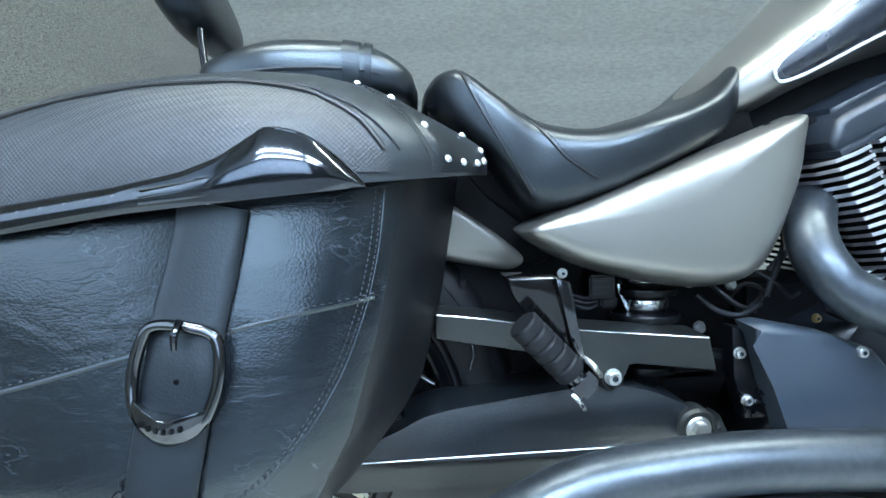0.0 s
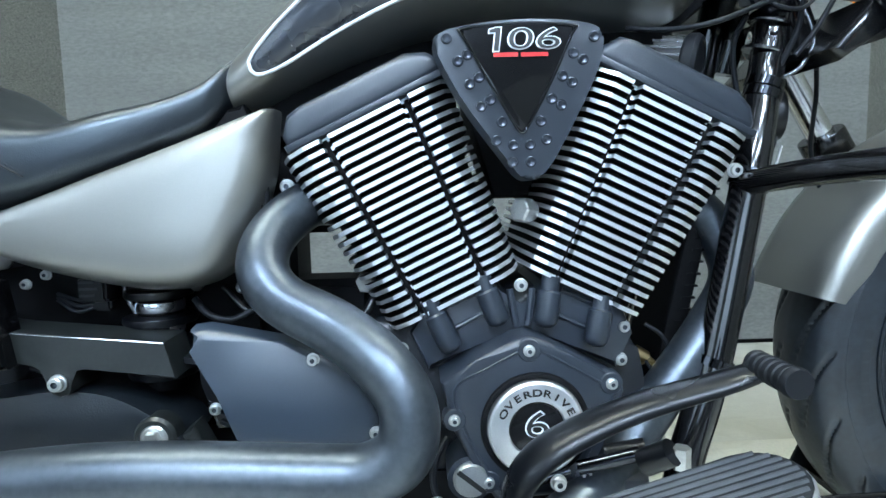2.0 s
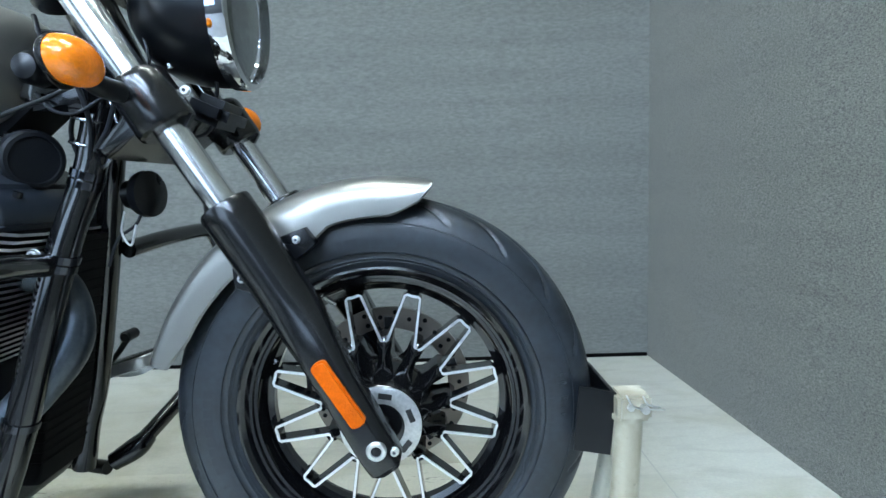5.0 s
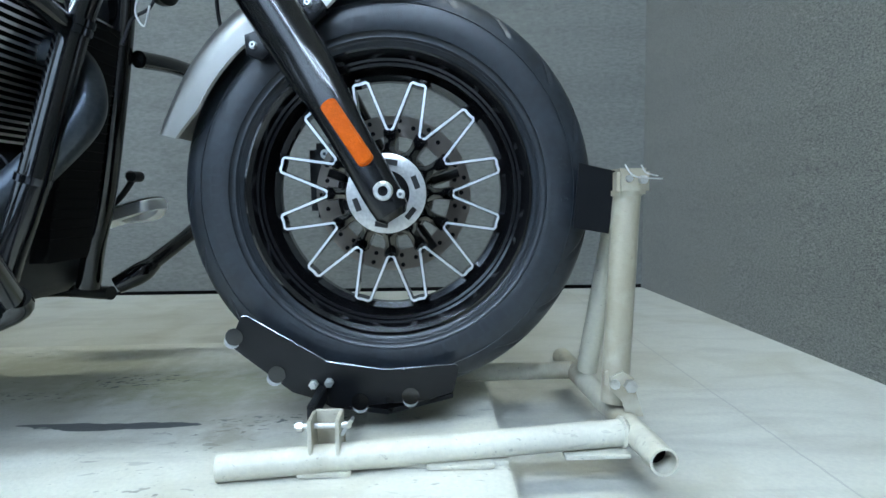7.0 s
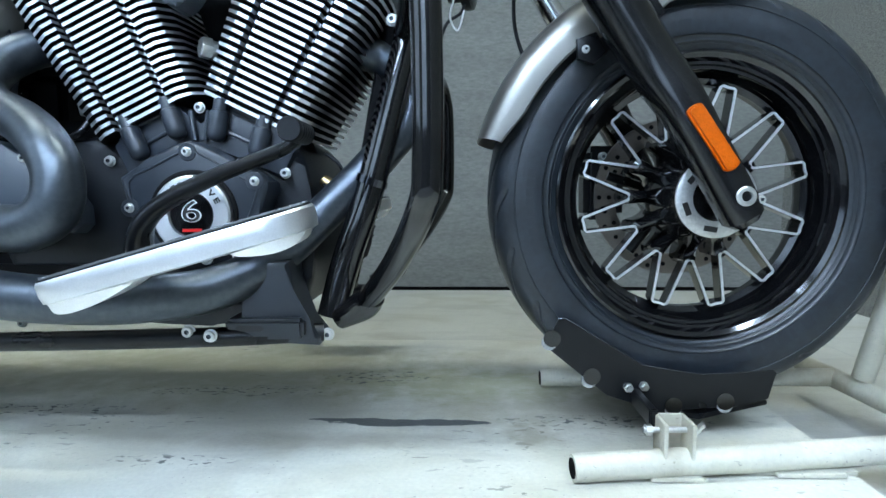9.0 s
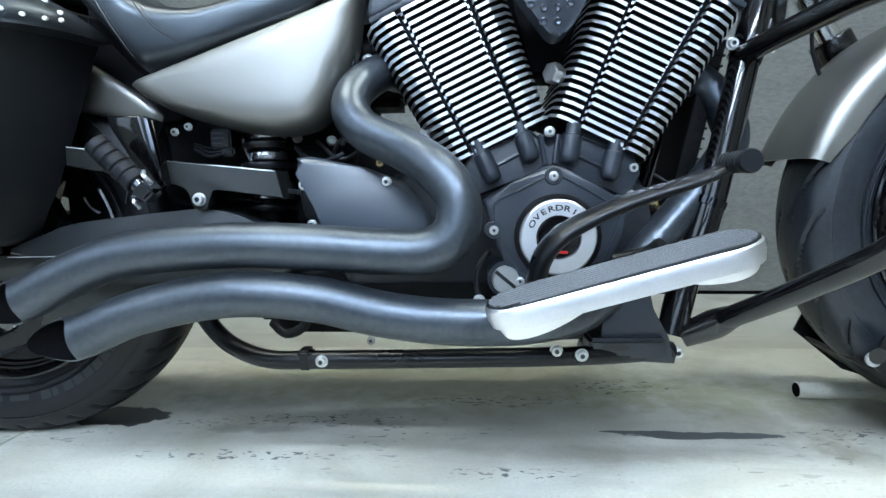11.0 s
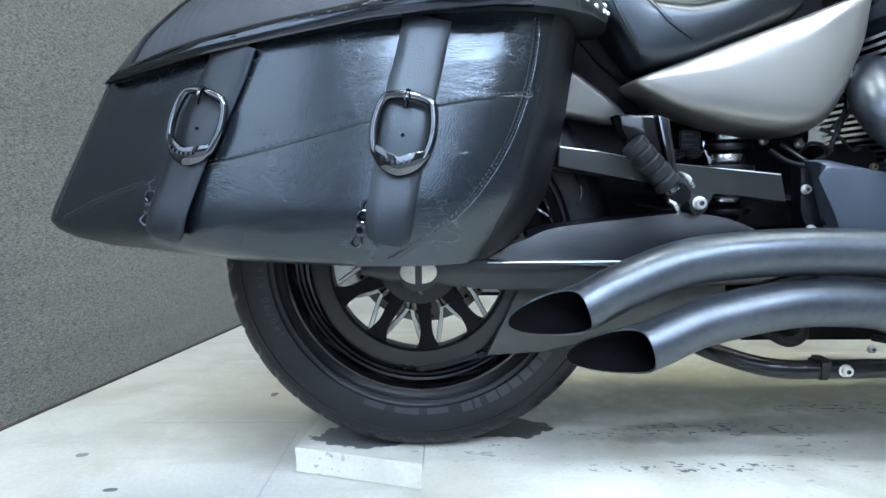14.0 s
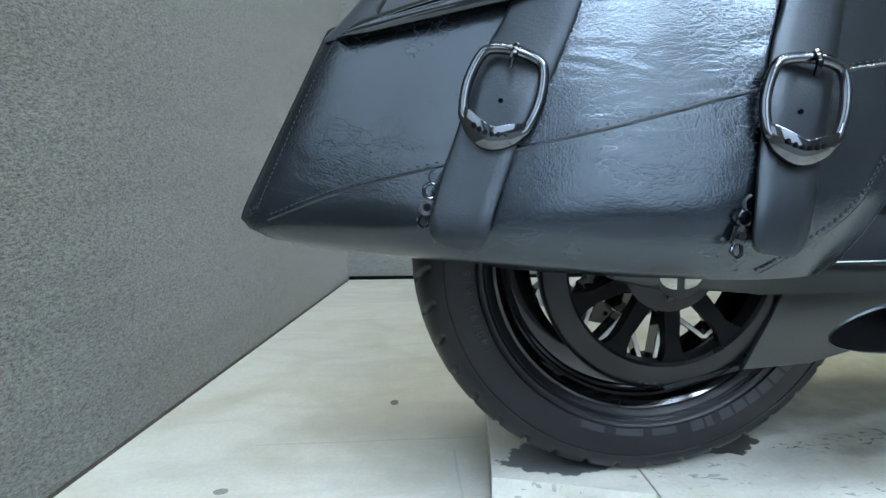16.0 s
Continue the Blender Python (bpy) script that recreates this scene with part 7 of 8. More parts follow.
part("upper_clamp", bm, M_BLACKGLOSS, BIKE, "gloss black upper clamp")
bolts(BIKE, [(1.401, -0.131, 0.836), (1.421, -0.128, 0.834), (1.412, -0.132, 0.816)], 0.0065)
bm = box(bmesh.new(), (-0.03, -0.05, -0.02), (0.03, 0.05, 0.02), 0.012, pose(1.414, 0, 0.822, 0, 25, 0), 4)
part("hose_junction", bm, M_SATIN, BIKE, "black brake hose junction")
# headlight
bm = bmesh.new()
lathe(bm, [(0.005, -0.105), (0.045, -0.1), (0.075, -0.08), (0.098, -0.045), (0.104, -0.015), (0.106, 0.01), (0.1065, 0.033)], (1.413, 0, 0.966), 48, (1, 0, -0.05))
hl = part("headlight", bm, M_SATIN, BIKE, "black headlight bucket with chrome ring")
bm = bmesh.new()
lathe(bm, [(0.105, 0.031), (0.109, 0.033), (0.11, 0.05), (0.107, 0.057), (0.099, 0.059), (0.099, 0.03)], (1.413, 0, 0.966), 48, (1, 0, -0.05), closed=True)
part("headlight_ring", bm, M_CHROME, hl, "chrome headlight ring", sharp=30)
bm = bmesh.new()
lathe(bm, [(0.1, 0.045), (0.085, 0.051), (0.05, 0.055), (0.002, 0.057)], (1.413, 0, 0.966), 40, (1, 0, -0.05))
part("headlight_lens", bm, mat("lens_glass", (0.2, 0.215, 0.225), 0.06, 0.85, 0.25, 30, 80, coat=0.5), hl, "clear headlight lens")

def signal(side):
    """An egg-shaped lamp that lies across; its front half is the lens."""
    c = Vector((1.366, side * 0.268, 0.843))

    def shell(x0, x1, sy, sz):
        bm = bmesh.new()
        loops = []
        for k in range(11):
            t = x0 + (x1 - x0) * k / 10
            r = max(1 - abs(t) ** 2.4, 0.0) ** 0.5
            loops.append([c + Vector((t * (0.028 if t > 0 else 0.03), side * (sy * r * math.cos(a) + 0.12 * t * 0.03), sz * r * math.sin(a) - 0.006 * t)) for a in (2 * math.pi * q / 32 for q in range(32))])
        rings(bm, loops)
        return bm

    s = part("turn_signal", shell(-0.99, -0.25, 0.0375, 0.0272), M_SATIN, BIKE, "black turn signal with amber lens")
    part("lens", shell(-0.249, 0.99, 0.0367, 0.0264), M_ORANGE, s, "amber lens")
    part("lens_rim", lathe(bmesh.new(), [(0.0285, -0.001), (0.0295, 0.0), (0.0285, 0.001)], c + Vector((-0.0085, 0, 0)), 32, (1, side * 0.1, -0.15)), M_SATIN, s)
    bm = tube(bmesh.new(), [(1.352, side * 0.225, 0.838), (1.352, side * 0.19, 0.83), (1.37, side * 0.15, 0.825)], 0.013, 12)
    part("stalk", bm, M_SATIN, s)


signal(-1)
signal(1)
# front fender
bm = bmesh.new()
loops = []
for k in range(37):
    t = k / 36
    deg = 164.5 - 88.5 * t
    a = radians(deg)
    edge = lerp([(0, 0.318), (0.1, 0.3), (0.25, 0.297), (0.42, 0.294), (0.5, 0.272), (0.62, 0.272), (0.7, 0.291), (0.9, 0.296), (0.97, 0.318), (1, 0.343)], t)
    wide = 0.088
    row = []
    for h, s in ((-1, 0), (-1.0, 0.35), (-0.97, 0.62), (-0.86, 0.84), (-0.62, 0.955), (-0.3, 0.99), (0, 1), (0.3, 0.99), (0.62, 0.955), (0.86, 0.84), (0.97, 0.62), (1.0, 0.35), (1, 0)):
        r = edge + (0.351 - edge) * s
        row.append((FX + r * math.cos(a), wide * h, FZ + r * math.sin(a)))
    inner = [(FX + (p[0] - FX) * 0.99, p[1] * 0.965, FZ + (p[2] - FZ) * 0.99) for p in reversed(row)]
    loops.append(row + inner)
rings(bm, loops)
ff = part("front_fender", bm, M_PAINT, BIKE, "satin grey front fender", sharp=45)
bm = prism(bmesh.new(), [(1.45, 0.598), (1.478, 0.608), (1.495, 0.58), (1.475, 0.562), (1.452, 0.57)], -0.096, -0.088, 0.003)
prism(bm, [(1.52, 0.64), (1.556, 0.652), (1.572, 0.63), (1.55, 0.612), (1.525, 0.6)], -0.108, -0.088, 0.003)
part("fender_mount", bm, M_SATIN, ff, "black fender mount tab")
bolts(ff, [(1.463, -0.096, 0.583), (1.545, -0.108, 0.636)], 0.0055)
bm = box(bmesh.new(), (1.5, 0.07, 0.33), (1.57, 0.13, 0.46), 0.012)
part("brake_caliper", bm, M_SATIN, BIKE, "black front brake caliper")
bolts(BIKE, [(1.53, 0.068, 0.44), (1.535, 0.068, 0.36)], 0.008)
bm = bmesh.new()
rod(bm, (1.565, -0.05, 0.546), (1.578, -0.035, 0.53), 0.004, 10)
part("valve_stem", bm, M_POLISH, BIKE, "bright tyre valve stem")
# intake filter, horn, hoses, cooler
ax = Vector((0.81, -0.56, -0.15)).normalized()
c = Vector((1.092, 0.002, 0.772))
bm = bmesh.new()
loops = []
for h, r in ((-0.035, 0.046), (0.075, 0.038)):
    u = ax.cross(Vector((0, 0, 1))).normalized()
    w = ax.cross(u)
    loops.append([c + ax * h + (u * math.cos(t) + w * math.sin(t)) * (r - (0.007 if k % 2 else 0)) for k, t in enumerate(2 * math.pi * k / 48 for k in range(48))])
rings(bm, loops)
filt = part("air_filter", bm, mat("filter_gauze", (0.16, 0.155, 0.15), 0.5, 0.3, 0.3, 60, 800, 0.3, 900), BIKE, "pleated metal intake filter", smooth=False)
for k in range(0, 48, 2):
    t = 2 * math.pi * k / 48
    o = u * math.cos(t) + w * math.sin(t)
    part("pleat_wire", rod(bmesh.new(), c + ax * -0.034 + o * 0.046, c + ax * 0.074 + o * 0.038, 0.0015, 6), M_POLISH, filt)
bm = bmesh.new()
lathe(bm, [(0.04, 0.072), (0.0425, 0.075), (0.0425, 0.086), (0.039, 0.091), (0.034, 0.092), (0.033, 0.089), (0.002, 0.089)], c, 36, ax)
part("filter_cap", bm, M_RUBBER, filt, "black rubber end cap", sharp=30)
bm = bmesh.new()
lathe(bm, [(0.034, -0.006), (0.036, 0.0), (0.035, 0.008), (0.028, 0.011), (0.012, 0.013), (0.002, 0.013)], (1.295, 0.0, 0.705), 32, (0.96, -0.25, 0.0))
lathe(bm, [(0.022, -0.03), (0.022, -0.01)], (1.295, 0.0, 0.705), 20, (0.96, -0.25, 0.0))
part("horn", bm, M_SATIN, BIKE, "round black horn")
for pts, r, mt in (([(1.06, -0.08, 0.8), (1.1, -0.115, 0.789), (1.14, -0.14, 0.79), (1.2, -0.14, 0.812), (1.26, -0.14, 0.832), (1.31, -0.13, 0.862), (1.32, -0.1, 0.9)], 0.003, M_RUBBER),
                   ([(1.355, 0.0, 0.765), (1.37, 0.02, 0.73), (1.372, 0.03, 0.66), (1.385, 0.03, 0.61), (1.41, 0.03, 0.57)], 0.0032, M_RUBBER),
                   ([(1.275, -0.03, 0.68), (1.268, -0.03, 0.65), (1.28, -0.03, 0.63), (1.29, -0.03, 0.66)], 0.0016, M_ZINC),
                   ([(1.35, -0.03, 1.02), (1.355, -0.05, 0.95), (1.37, -0.05, 0.88)], 0.0045, M_POLISH),
                   ([(1.23, -0.05, 0.83), (1.215, -0.04, 0.79), (1.225, -0.03, 0.74), (1.235, -0.03, 0.71)], 0.0035, M_RUBBER),
                   ([(1.24, 0.02, 0.96), (1.28, 0.03, 0.9), (1.31, 0.03, 0.82)], 0.006, M_RUBBER)):
    part("hose", tube(bmesh.new(), pts, r, 10), mt, BIKE, "thin hose or cable")
for pts, r, mt in (([(1.2, -0.07, 0.95), (1.225, -0.095, 0.91), (1.262, -0.1, 0.862), (1.27, -0.085, 0.8), (1.255, -0.07, 0.75)], 0.0036, M_RUBBER),
                   ([(1.27, -0.06, 0.97), (1.31, -0.09, 0.92), (1.318, -0.095, 0.86), (1.295, -0.085, 0.8), (1.27, -0.08, 0.765)], 0.0032, M_RUBBER),
                   ([(1.3, -0.04, 1.0), (1.33, -0.06, 0.95), (1.345, -0.06, 0.9), (1.335, -0.05, 0.85)], 0.0026, M_CLIP),
                   ([(1.205, -0.09, 0.845), (1.23, -0.1, 0.82), (1.262, -0.1, 0.815), (1.292, -0.09, 0.835)], 0.0024, M_RUBBER),
                   ([(1.36, 0.03, 0.79), (1.39, 0.02, 0.8), (1.42, -0.02, 0.84), (1.425, -0.03, 0.9)], 0.003, M_RUBBER),
                   ([(1.285, -0.06, 0.84), (1.3, -0.07, 0.79), (1.285, -0.07, 0.755), (1.262, -0.06, 0.74)], 0.0028, M_CLIP)):
    part("control_cable", tube(bmesh.new(), pts, r, 10), mt, BIKE, "control cable by the steering head")
for x, z in ((1.246, 0.778), (1.253, 0.812), (1.268, 0.853)):
    part("cable_tie", lathe(bmesh.new(), [(0.0245, -0.002), (0.0255, 0), (0.0245, 0.002)], (x, -0.052, z), 20, (0.25, -0.1, 1)), M_CLIP, BIKE, "bright clip round the frame tube")
bm = bmesh.new()
lathe(bm, [(0.03, 0.0), (0.036, 0.01), (0.036, 0.05), (0.028, 0.06)], (1.235, -0.06, 0.965), 24, (-0.3, 0, 1))
part("ignition_switch", bm, M_SATIN, BIKE, "round black ignition switch")
bm = prism(bmesh.new(), [(1.168, 0.65), (1.2, 0.645), (1.124, 0.29), (1.117, 0.27), (1.09, 0.27), (1.12, 0.4)], -0.055, 0.055, 0.006)
cool = part("oil_cooler", bm, M_DARK, BIKE, "dull black oil cooler")
for k in range(22):
    t = k / 21
    x0 = 1.2015 - 0.07 * t
    bm = box(bmesh.new(), (x0 - 0.02, -0.0565, 0.635 - 0.33 * t), (x0 - 0.002, 0.0565, 0.638 - 0.33 * t))
    part("cooler_fin", bm, M_DARK, cool, smooth=False)
CB = [(1.204, -0.1, 0.612), (1.22, -0.2, 0.622), (1.232, -0.325, 0.626), (1.239, -0.366, 0.62), (1.246, -0.387, 0.597), (1.252, -0.393, 0.55), (1.252, -0.393, 0.41), (1.244, -0.378, 0.364), (1.205, -0.28, 0.298), (1.15, -0.165, 0.228)]
cb = part("crash_bar", tube(bmesh.new(), CB, 0.0152, 24, 12), M_BLACKGLOSS, BIKE, "gloss black crash bar")
mirrored(cb, BIKE)
bm = tube(bmesh.new(), [(1.165, -0.185, 0.242), (1.148, -0.165, 0.226), (1.11, -0.15, 0.205)], [0.016, 0.021, 0.017], 16)
lug = part("crash_bar_lug", bm, M_BLACKGLOSS, BIKE, "black mounting lug")
mirrored(lug, BIKE)
# -- footboard and brake pedal --
def board_pt(u, v, h):
    """u along the board, v across, h above its top."""
    tilt = radians(-15.4)
    c = Vector((0.972, -0.331, 0.3262))
    return c + Vector((math.cos(tilt) * u + math.sin(tilt) * h * -1 * -1, v, -math.sin(tilt) * u + math.cos(tilt) * h + 0.06 * v))


def stadium(l, w, n=10, tip=0.85):
    out = []
    for k in range(n + 1):
        a = -math.pi / 2 + math.pi * k / n
        out.append((l - w + w * math.cos(a), w * math.sin(a)))
    for k in range(n + 1):
        a = math.pi / 2 + math.pi * k / n
        out.append((-l + w * tip + w * tip * math.cos(a), w * tip * math.sin(a)))
    return out


bm = bmesh.new()
st = stadium(0.158, 0.044)
rings(bm, [[board_pt(u * 0.93, v * 0.85, -0.0235) for u, v in st], [board_pt(u * 0.985, v * 0.97, -0.0215) for u, v in st], [board_pt(u, v, -0.012) for u, v in st], [board_pt(u, v, 0.0) for u, v in st], [board_pt(u * 0.985, v * 0.96, 0.003) for u, v in st], [board_pt(u * 0.97, v * 0.92, 0.0022) for u, v in st]])
fb = part("footboard", bm, M_ALU, BIKE, "polished aluminium footboard with ribbed rubber top", sharp=30)
for rows in (((-0.148, -0.022, 0.02), (-0.14, -0.034, 0.026), (-0.12, -0.038, 0.03), (-0.09, -0.036, 0.03), (-0.055, -0.028, 0.026), (-0.04, -0.02, 0.02)),
             ((0.06, -0.022, 0.026), (0.075, -0.03, 0.03), (0.11, -0.036, 0.032), (0.135, -0.033, 0.028), (0.148, -0.022, 0.018))):
    bm = bmesh.new()
    rings(bm, [[board_pt(u, -v, -0.012), board_pt(u, -v * 0.97, h * 0.6), board_pt(u, -v * 0.8, h), board_pt(u, v * 0.8, h), board_pt(u, v * 0.97, h * 0.6), board_pt(u, v, -0.012)] for u, h, v in spline(rows, 3)])
    part("footboard_keel", bm, M_ALU, fb, "polished underside keel")
M_RIB = mat("worn_rubber_rib", (0.05, 0.053, 0.057), 0.4, 0, 0.2)
bm = bmesh.new()
pad = stadium(0.1555, 0.0425)
rings(bm, [[board_pt(u, v, 0.001) for u, v in pad], [board_pt(u, v, 0.0042) for u, v in pad], [board_pt(u * 0.99, v * 0.97, 0.005) for u, v in pad]])
part("rubber_pad", bm, M_RUBBER, fb, "black rubber pad", sharp=30)
for k in range(9):
    v = -0.0345 + 0.008625 * k
    ends = (-0.117 - math.sqrt(max(0.0, 0.0345 ** 2 - v * v)), 0.111 + math.sqrt(max(0.0, 0.0405 ** 2 - v * v)))
    bm = bmesh.new()
    rings(bm, [[board_pt(u, v - 0.0022, 0.0046), board_pt(u, v - 0.0011, 0.0072), board_pt(u, v + 0.0011, 0.0072), board_pt(u, v + 0.0022, 0.0046)] for u in ends])
    part("rubber_rib", bm, M_RIB, fb, smooth=False)
fb2 = copy_thing(fb, Matrix.Diagonal((1, -1, 1, 1)))
fb2.matrix_parent_inverse = ROOT["motorcycle"]
PED = [(0.884, -0.235, 0.262), (0.888, -0.255, 0.312), (0.9, -0.265, 0.346), (0.932, -0.268, 0.374), (1.0, -0.272, 0.405), (1.08, -0.285, 0.432), (1.106, -0.296, 0.446)]
ped = part("brake_pedal", tube(bmesh.new(), PED, [0.0125, 0.0125, 0.012, 0.011, 0.0095, 0.008, 0.007], 18, flat=2.0), M_SATIN, BIKE, "satin black brake pedal arm")
prof = []
for k in range(6):
    prof += [(0.0112, k * 0.0088), (0.0125, k * 0.0088 + 0.0015), (0.0125, k * 0.0088 + 0.0065), (0.0112, k * 0.0088 + 0.0078)]
prof += [(0.0135, 0.0535), (0.0135, 0.058), (0.0122, 0.0605)]
bm = bmesh.new()
lathe(bm, prof, (1.105, -0.285, 0.4485), 26, (0, -1, 0.0))
part("pedal_rubber", bm, M_RUBBER, ped, "ribbed rubber pedal pad", sharp=30)
bm = bmesh.new()
rod(bm, (0.89, -0.19, 0.285), (0.96, -0.19, 0.305), 0.006, 10)
rod(bm, (0.97, -0.19, 0.307), (1.03, -0.21, 0.33), 0.008, 12)
part("brake_linkage", bm, M_BLACKCHROME, BIKE, "zinc brake linkage with adjuster")
part("linkage_bolt", rod(bmesh.new(), (1.062, -0.235, 0.325), (1.062, -0.235, 0.347), 0.0095, 6), M_ZINC, BIKE, "zinc hexagonal linkage bolt", sharp=20)
bm = bmesh.new()
rod(bm, (1.03, -0.22, 0.325), (1.05, -0.24, 0.345), 0.014, 14)
rod(bm, (1.0, -0.19, 0.32), (1.04, -0.2, 0.33), 0.012, 14)
part("brake_master", bm, M_SATIN, BIKE, "black brake master cylinder")
bolts(BIKE, [(0.815, -0.17, 0.262), (0.945, -0.2, 0.297)], 0.0085)

lever = part("shift_lever", tube(bmesh.new(), [(0.995, 0.24, 0.325), (1.013, 0.28, 0.336), (1.055, 0.285, 0.372), (1.088, 0.285, 0.414)], 0.0062, 12), M_SATIN, BIKE, "black gear shift lever on the far side")
part("lever_rubber", lathe(bmesh.new(), [(0.008, 0.0), (0.0115, 0.004), (0.0115, 0.04), (0.008, 0.044)], (1.088, 0.265, 0.416), 18, (0, 1, 0)), M_RUBBER, lever, "round rubber lever tip", sharp=40)
part("sensor", lathe(bmesh.new(), [(0.006, 0), (0.0095, 0.003), (0.0095, 0.02), (0.005, 0.024), (0.004, 0.034)], (1.072, -0.075, 0.402), 16, (0.8, -0.1, -0.5)), M_BRASS, BIKE, "small brass sensor", sharp=35)
for pts, r in (([(1.1, -0.078, 0.385), (1.112, -0.09, 0.4), (1.102, -0.095, 0.425), (1.082, -0.09, 0.44)], 0.0026), ([(1.07, -0.09, 0.345), (1.09, -0.1, 0.372), (1.08, -0.1, 0.395)], 0.0024),
               ([(0.83, -0.15, 0.33), (0.815, -0.16, 0.31), (0.812, -0.165, 0.28), (0.825, -0.17, 0.25)], 0.0042), ([(1.295, -0.01, 0.69), (1.285, -0.02, 0.66), (1.262, -0.03, 0.64), (1.25, -0.04, 0.6)], 0.0024)):
    part("hose", tube(bmesh.new(), pts, r, 8), M_RUBBER, BIKE, "thin hose or cable")
part("oil_pipe", tube(bmesh.new(), [(0.69, -0.11, 0.47), (0.71, -0.125, 0.462), (0.735, -0.13, 0.468), (0.75, -0.12, 0.49)], 0.0055, 10), M_SATIN, BIKE, "black oil pipe by the rear cylinder")

# ---- wheel chock ----
CH = root("wheel_chock", (1.75, 0, 0), "white painted tubular wheel chock with black cradle plates", "wheel chock")


def chock_pipe(pts, r, name="chock_tube", label="", open_end=False):
    bm = tube(bmesh.new(), pts, r, 22, 1)
    return part(name, bm, M_STAND, CH, label, sharp=40)


chock_pipe([(1.428, -0.22, 0.0185), (1.98, -0.165, 0.028)], 0.0185, label="chipped white base tube")
chock_pipe([(1.433, 0.125, 0.025), (1.975, 0.115, 0.03)], 0.0165, label="chipped white base tube")
bm = bmesh.new()
lathe(bm, [(0.0185, 0), (0.0185, 0.47), (0.0155, 0.47), (0.0155, 0.0)], (1.998, -0.258, 0.028), 26, (-0.045, 1, 0.0), closed=True)
part("cross_tube", bm, M_STAND, CH, "open-ended white cross tube", sharp=40)
# black disc paints the shade inside the open tube
bm = bmesh.new()
lathe(bm, [(0.0155, 0.03), (0.0154, 0.031)], (1.998, -0.258, 0.028), 22, (-0.045, 1, 0.0))
part("tube_bore", bm, M_SOOT_SHADE, CH, smooth=False)
chock_pipe([(1.984, -0.105, 0.05), (2.004, -0.09, 0.37)], 0.0205, "upright", "white upright tube")
chock_pipe([(1.985, 0.05, 0.05), (2.014, 0.0, 0.31)], 0.0175, "brace", "white brace tube")
bm = box(bmesh.new(), (1.982, -0.115, 0.362), (2.03, -0.065, 0.4), 0.005)
lathe(bm, [(0.024, 0), (0.024, 0.008)], (2.003, -0.09, 0.36), 20, (0, 0, 1))
collar = part("top_collar", bm, M_STAND, CH, "white top collar")
bm = bmesh.new()
rod(bm, (1.998, -0.12, 0.385), (1.998, -0.055, 0.385), 0.005, 12)
rod(bm, (2.017, -0.125, 0.383), (2.017, -0.05, 0.383), 0.006, 12)
tube(bm, [(1.99, -0.122, 0.405), (1.997, -0.126, 0.392), (2.01, -0.126, 0.386), (2.043, -0.126, 0.384)], 0.0012, 6)
tube(bm, [(2.012, -0.126, 0.404), (2.018, -0.128, 0.393), (2.036, -0.126, 0.388)], 0.0012, 6)
part("locking_pin", bm, M_ZINC, CH, "zinc pin with split clips")
bm = prism(bmesh.new(), [(1.932, 0.41), (1.986, 0.397), (1.977, 0.304), (1.924, 0.314)], -0.092, -0.088, 0.0)
prism(bm, [(1.932, 0.41), (1.986, 0.397), (1.977, 0.304), (1.924, 0.314)], 0.05, 0.054, 0.0)
prism(bm, [(1.98, 0.398), (1.986, 0.397), (1.977, 0.304), (1.971, 0.306)], -0.088, 0.05, 0.0)
part("front_stop", bm, M_SATIN, CH, "dark steel front stop channel", smooth=False)
for y in (-0.142, -0.116):
    bm = prism(bmesh.new(), [(1.966, 0.1), (1.985, 0.108), (2.0, 0.098), (2.004, 0.075), (2.016, 0.04), (1.99, 0.04), (1.983, 0.066), (1.966, 0.08)], y, y + 0.004, 0.0008)
    part("upright_bracket", bm, M_STAND, CH, "scraped white welded bracket plate", smooth=False)
bm = rod(bmesh.new(), (1.994, -0.15, 0.088), (1.994, -0.1, 0.088), 0.0055, 12)
lathe(bm, [(0.0095, 0), (0.0095, 0.008)], (1.994, -0.151, 0.088), 6, (0, 1, 0))
part("bracket_bolt", bm, M_ZINC, CH, "zinc hinge bolt", sharp=25)
bm = rod(bmesh.new(), (1.972, -0.147, 0.09), (1.972, -0.143, 0.09), 0.007, 14)
part("bracket_rivet", bm, M_ZINC, CH, "zinc rivet head", sharp=25)
for x0, x1, y in ((1.53, 1.6, -0.219), (1.7, 1.79, -0.206), (1.89, 1.98, -0.188)):
    part("foot_plate", box(bmesh.new(), (x0, y - 0.004, 0.0012), (x1, y + 0.02, 0.0075), 0.001), M_STAND, CH, "thin white plate welded under the tube", smooth=False)
part("weld_bead", lathe(bmesh.new(), [(0.0195, 0), (0.0225, 0.003), (0.0215, 0.006), (0.0195, 0.009)], (1.972, -0.166, 0.0285), 22, (1, 0.1, 0.015)), M_STAND, CH, "lumpy weld bead", sharp=60)
PL_A = [(1.428, 0.192), (1.437, 0.193), (1.55, 0.123), (1.553, 0.058), (1.5, 0.075), (1.408, 0.15)]
PL_B = [(1.548, 0.122), (1.64, 0.106), (1.745, 0.113), (1.75, 0.108), (1.74, 0.07), (1.7, 0.058), (1.56, 0.05), (1.553, 0.06)]
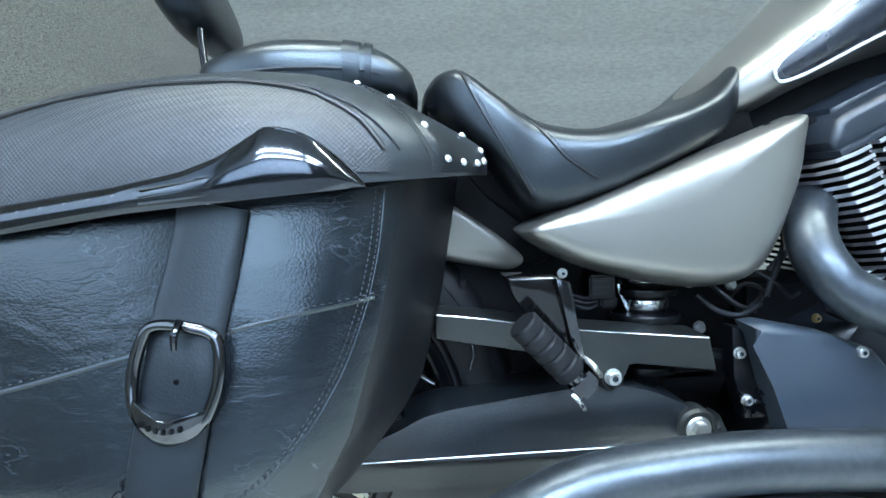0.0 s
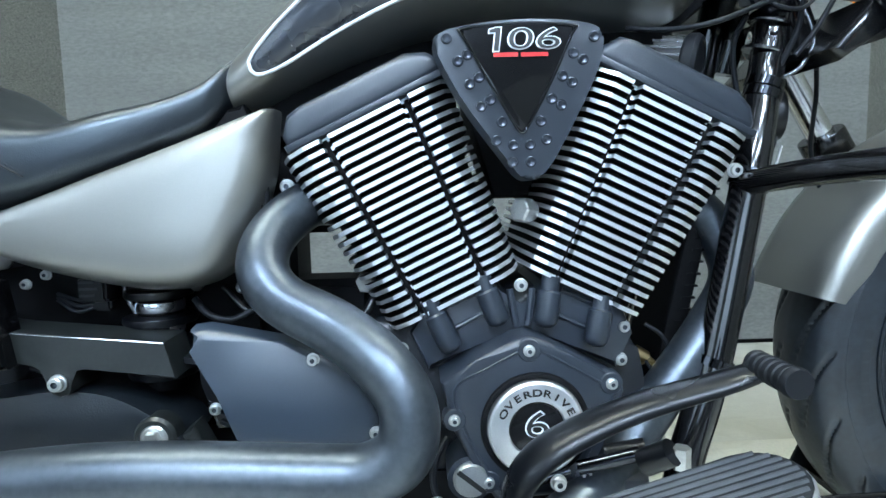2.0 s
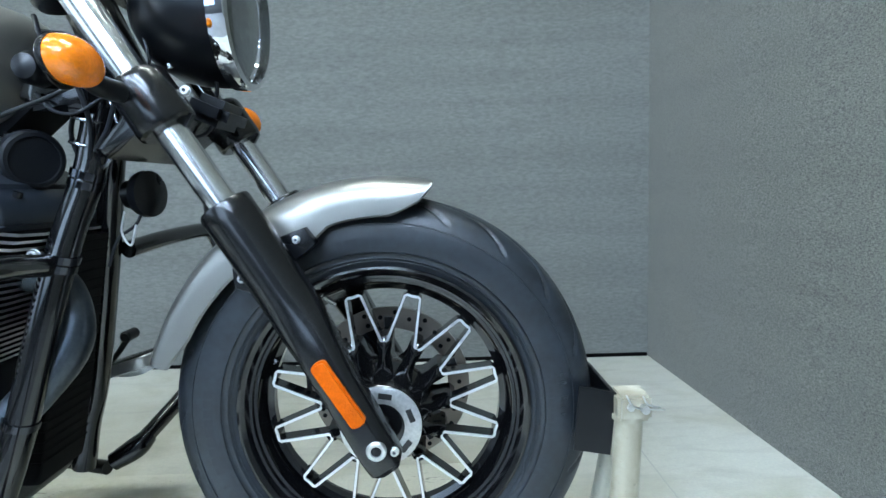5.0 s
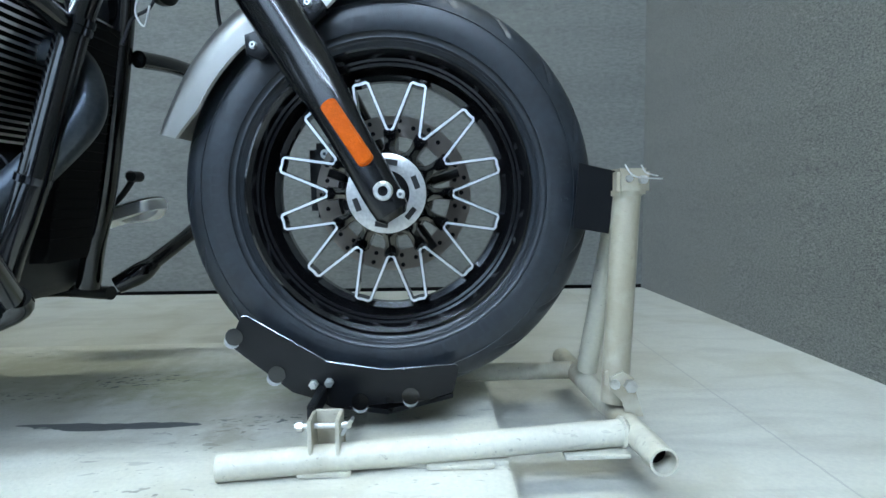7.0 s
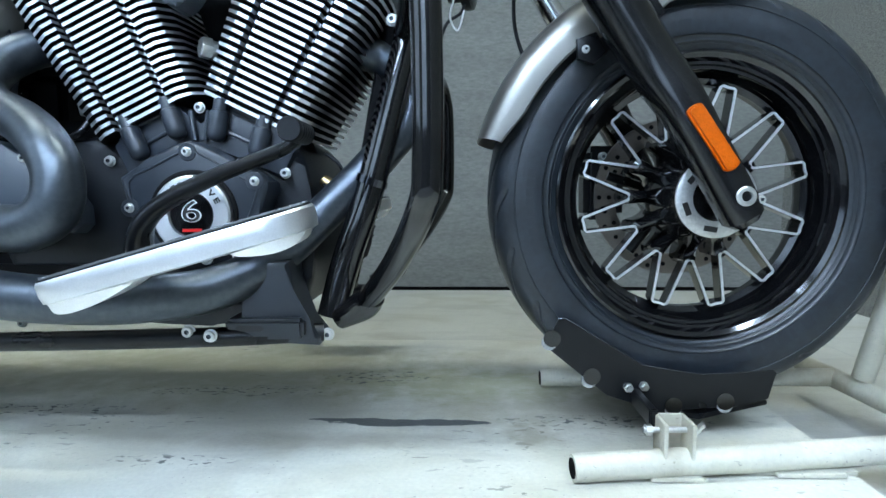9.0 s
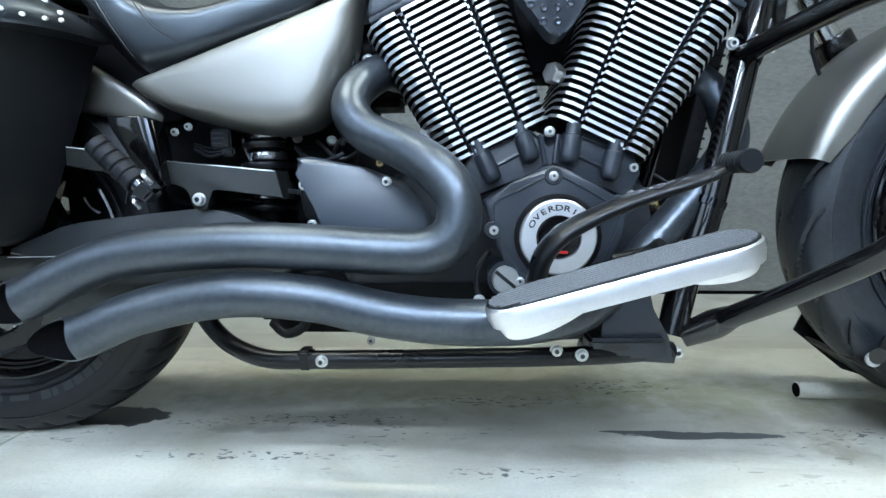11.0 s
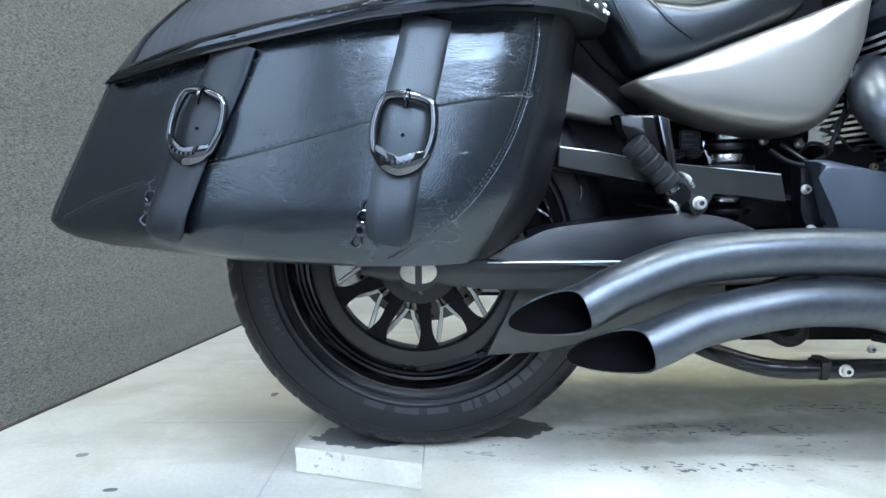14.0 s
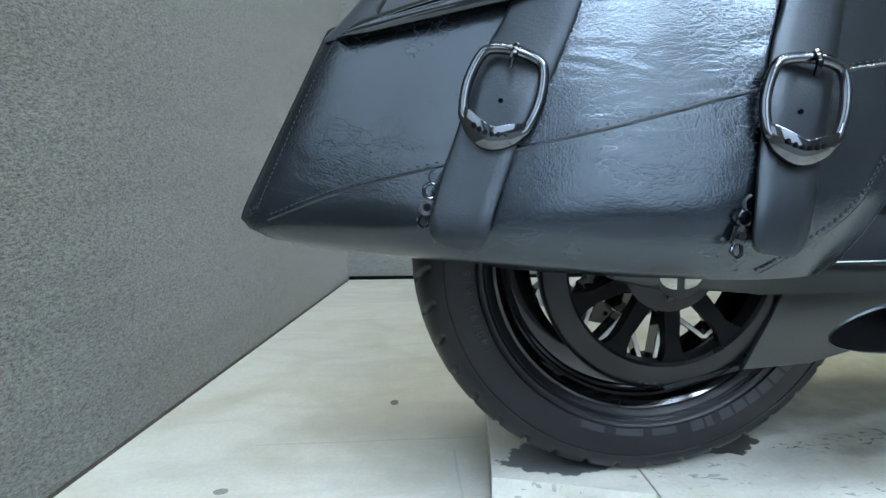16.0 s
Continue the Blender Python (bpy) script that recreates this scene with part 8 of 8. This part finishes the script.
for nm, o in (("rear_cradle_plate", PL_A), ("front_cradle_plate", PL_B)):
    p = part(nm, prism(bmesh.new(), o, -0.104, -0.1, 0.001), M_SATIN, CH, "scuffed black cradle plate", smooth=False)
    edge = o[:3] if nm[0] == "r" else o[:4]
    part("worn_edge", tube(bmesh.new(), [(x, -0.1025, z) for x, z in edge], 0.0013, 6, 1), M_CLIP, p, "bare worn steel edge")
    part(nm, prism(bmesh.new(), o, 0.1, 0.104, 0.001), M_SATIN, CH, "scuffed black cradle plate", smooth=False)
bm = bmesh.new()
rings(bm, [[(x, y, z) for x, z in ((1.43, 0.14), (1.555, 0.058), (1.64, 0.044), (1.74, 0.066), (1.74, 0.06), (1.64, 0.036), (1.555, 0.05), (1.43, 0.132))] for y in (-0.1, 0.1)])
part("cradle_pan", bm, M_SATIN, CH, "black cradle pan under the tyre", smooth=False)
M_ROLL = mat("scraped_grey_steel", (0.34, 0.34, 0.325), 0.5, 0.2, 0.3, 40, 300)
for x, z in ((1.414, 0.156), (1.474, 0.098), (1.6, 0.053), (1.676, 0.06)):
    bm = bmesh.new()
    rod(bm, (x, -0.1055, z), (x, -0.1, z), 0.0115, 18)
    part("cradle_roller", bm, M_ROLL, CH, "scraped pale steel roller", sharp=30)
    for y in (-0.1062,):
        bm = bmesh.new()
        lathe(bm, [(0.013, -0.0005), (0.013, 0.0008)], (x + (0.004 if x < 1.5 else 0), y, z + 0.0065), 20)
        part("roller_end", bm, M_BLACKGLOSS, CH, "black roller end disc", smooth=False)
bm = bmesh.new()
prism(bm, [(1.546, 0.026), (1.546, 0.074), (1.552, 0.078), (1.583, 0.078), (1.586, 0.072), (1.59, 0.024)], -0.183, -0.179, 0.001)
for x in (1.546, 1.582):
    box(bm, (x, -0.222, 0.03), (x + 0.005, -0.179, 0.078), 0.001)
part("cradle_hinge", bm, M_STAND, CH, "white channel-shaped hinge lug", smooth=False)
bm = rod(bmesh.new(), (1.525, -0.2, 0.063), (1.6, -0.2, 0.063), 0.004, 12)
lathe(bm, [(0.0075, 0), (0.0075, 0.008)], (1.528, -0.2, 0.063), 6, (1, 0, 0))
part("hinge_bolt", bm, M_ZINC, CH, "zinc hinge bolt", sharp=25)
bm = lathe(bmesh.new(), [(0.006, 0), (0.005, 0.008)], (1.59, -0.2, 0.063), 12, (1, 0, 0))
for sg in (-1, 1):
    box(bm, (-0.001, -0.005, 0.0), (0.0035, 0.005, 0.015), 0.001, Matrix.Translation((1.594, -0.2, 0.063)) @ pose(0, 0, 0, 20 * sg, 35, 0) @ (Matrix.Rotation(math.pi, 4, "X") if sg < 0 else Matrix()))
part("wing_nut", bm, M_ZINC, CH, "zinc wing nut", sharp=25)
for x, z in ((1.532, 0.088), (1.555, 0.09)):
    bm = lathe(bmesh.new(), [(0.0072, 0), (0.0072, 0.006), (0.0045, 0.0065), (0.0045, 0.012)], (x, -0.104, z), 6, (0, -1, 0))
    part("cradle_bolt", bm, M_ZINC, CH, "zinc bolt holding the cradle", sharp=25)
part("cradle_link", box(bmesh.new(), (1.538, -0.185, 0.06), (1.55, -0.1, 0.085), 0.002), M_SATIN, CH, "black link arm")
# black discs for the shade in the base tube ends
for p, d in (((1.4275, -0.22, 0.0185), (1, 0.1, 0.014)), ((1.4325, 0.125, 0.025), (1, -0.018, 0.009))):
    bm = lathe(bmesh.new(), [(0.0135, -0.0008), (0.0135, 0.002)], p, 20, d)
    part("tube_bore", bm, M_SOOT_SHADE, CH, smooth=False)
bm = box(bmesh.new(), (1.6, -0.2, 0.001), (1.81, 0.13, 0.006))
part("base_plate", bm, M_STAND, CH, "thin white base plate", smooth=False)
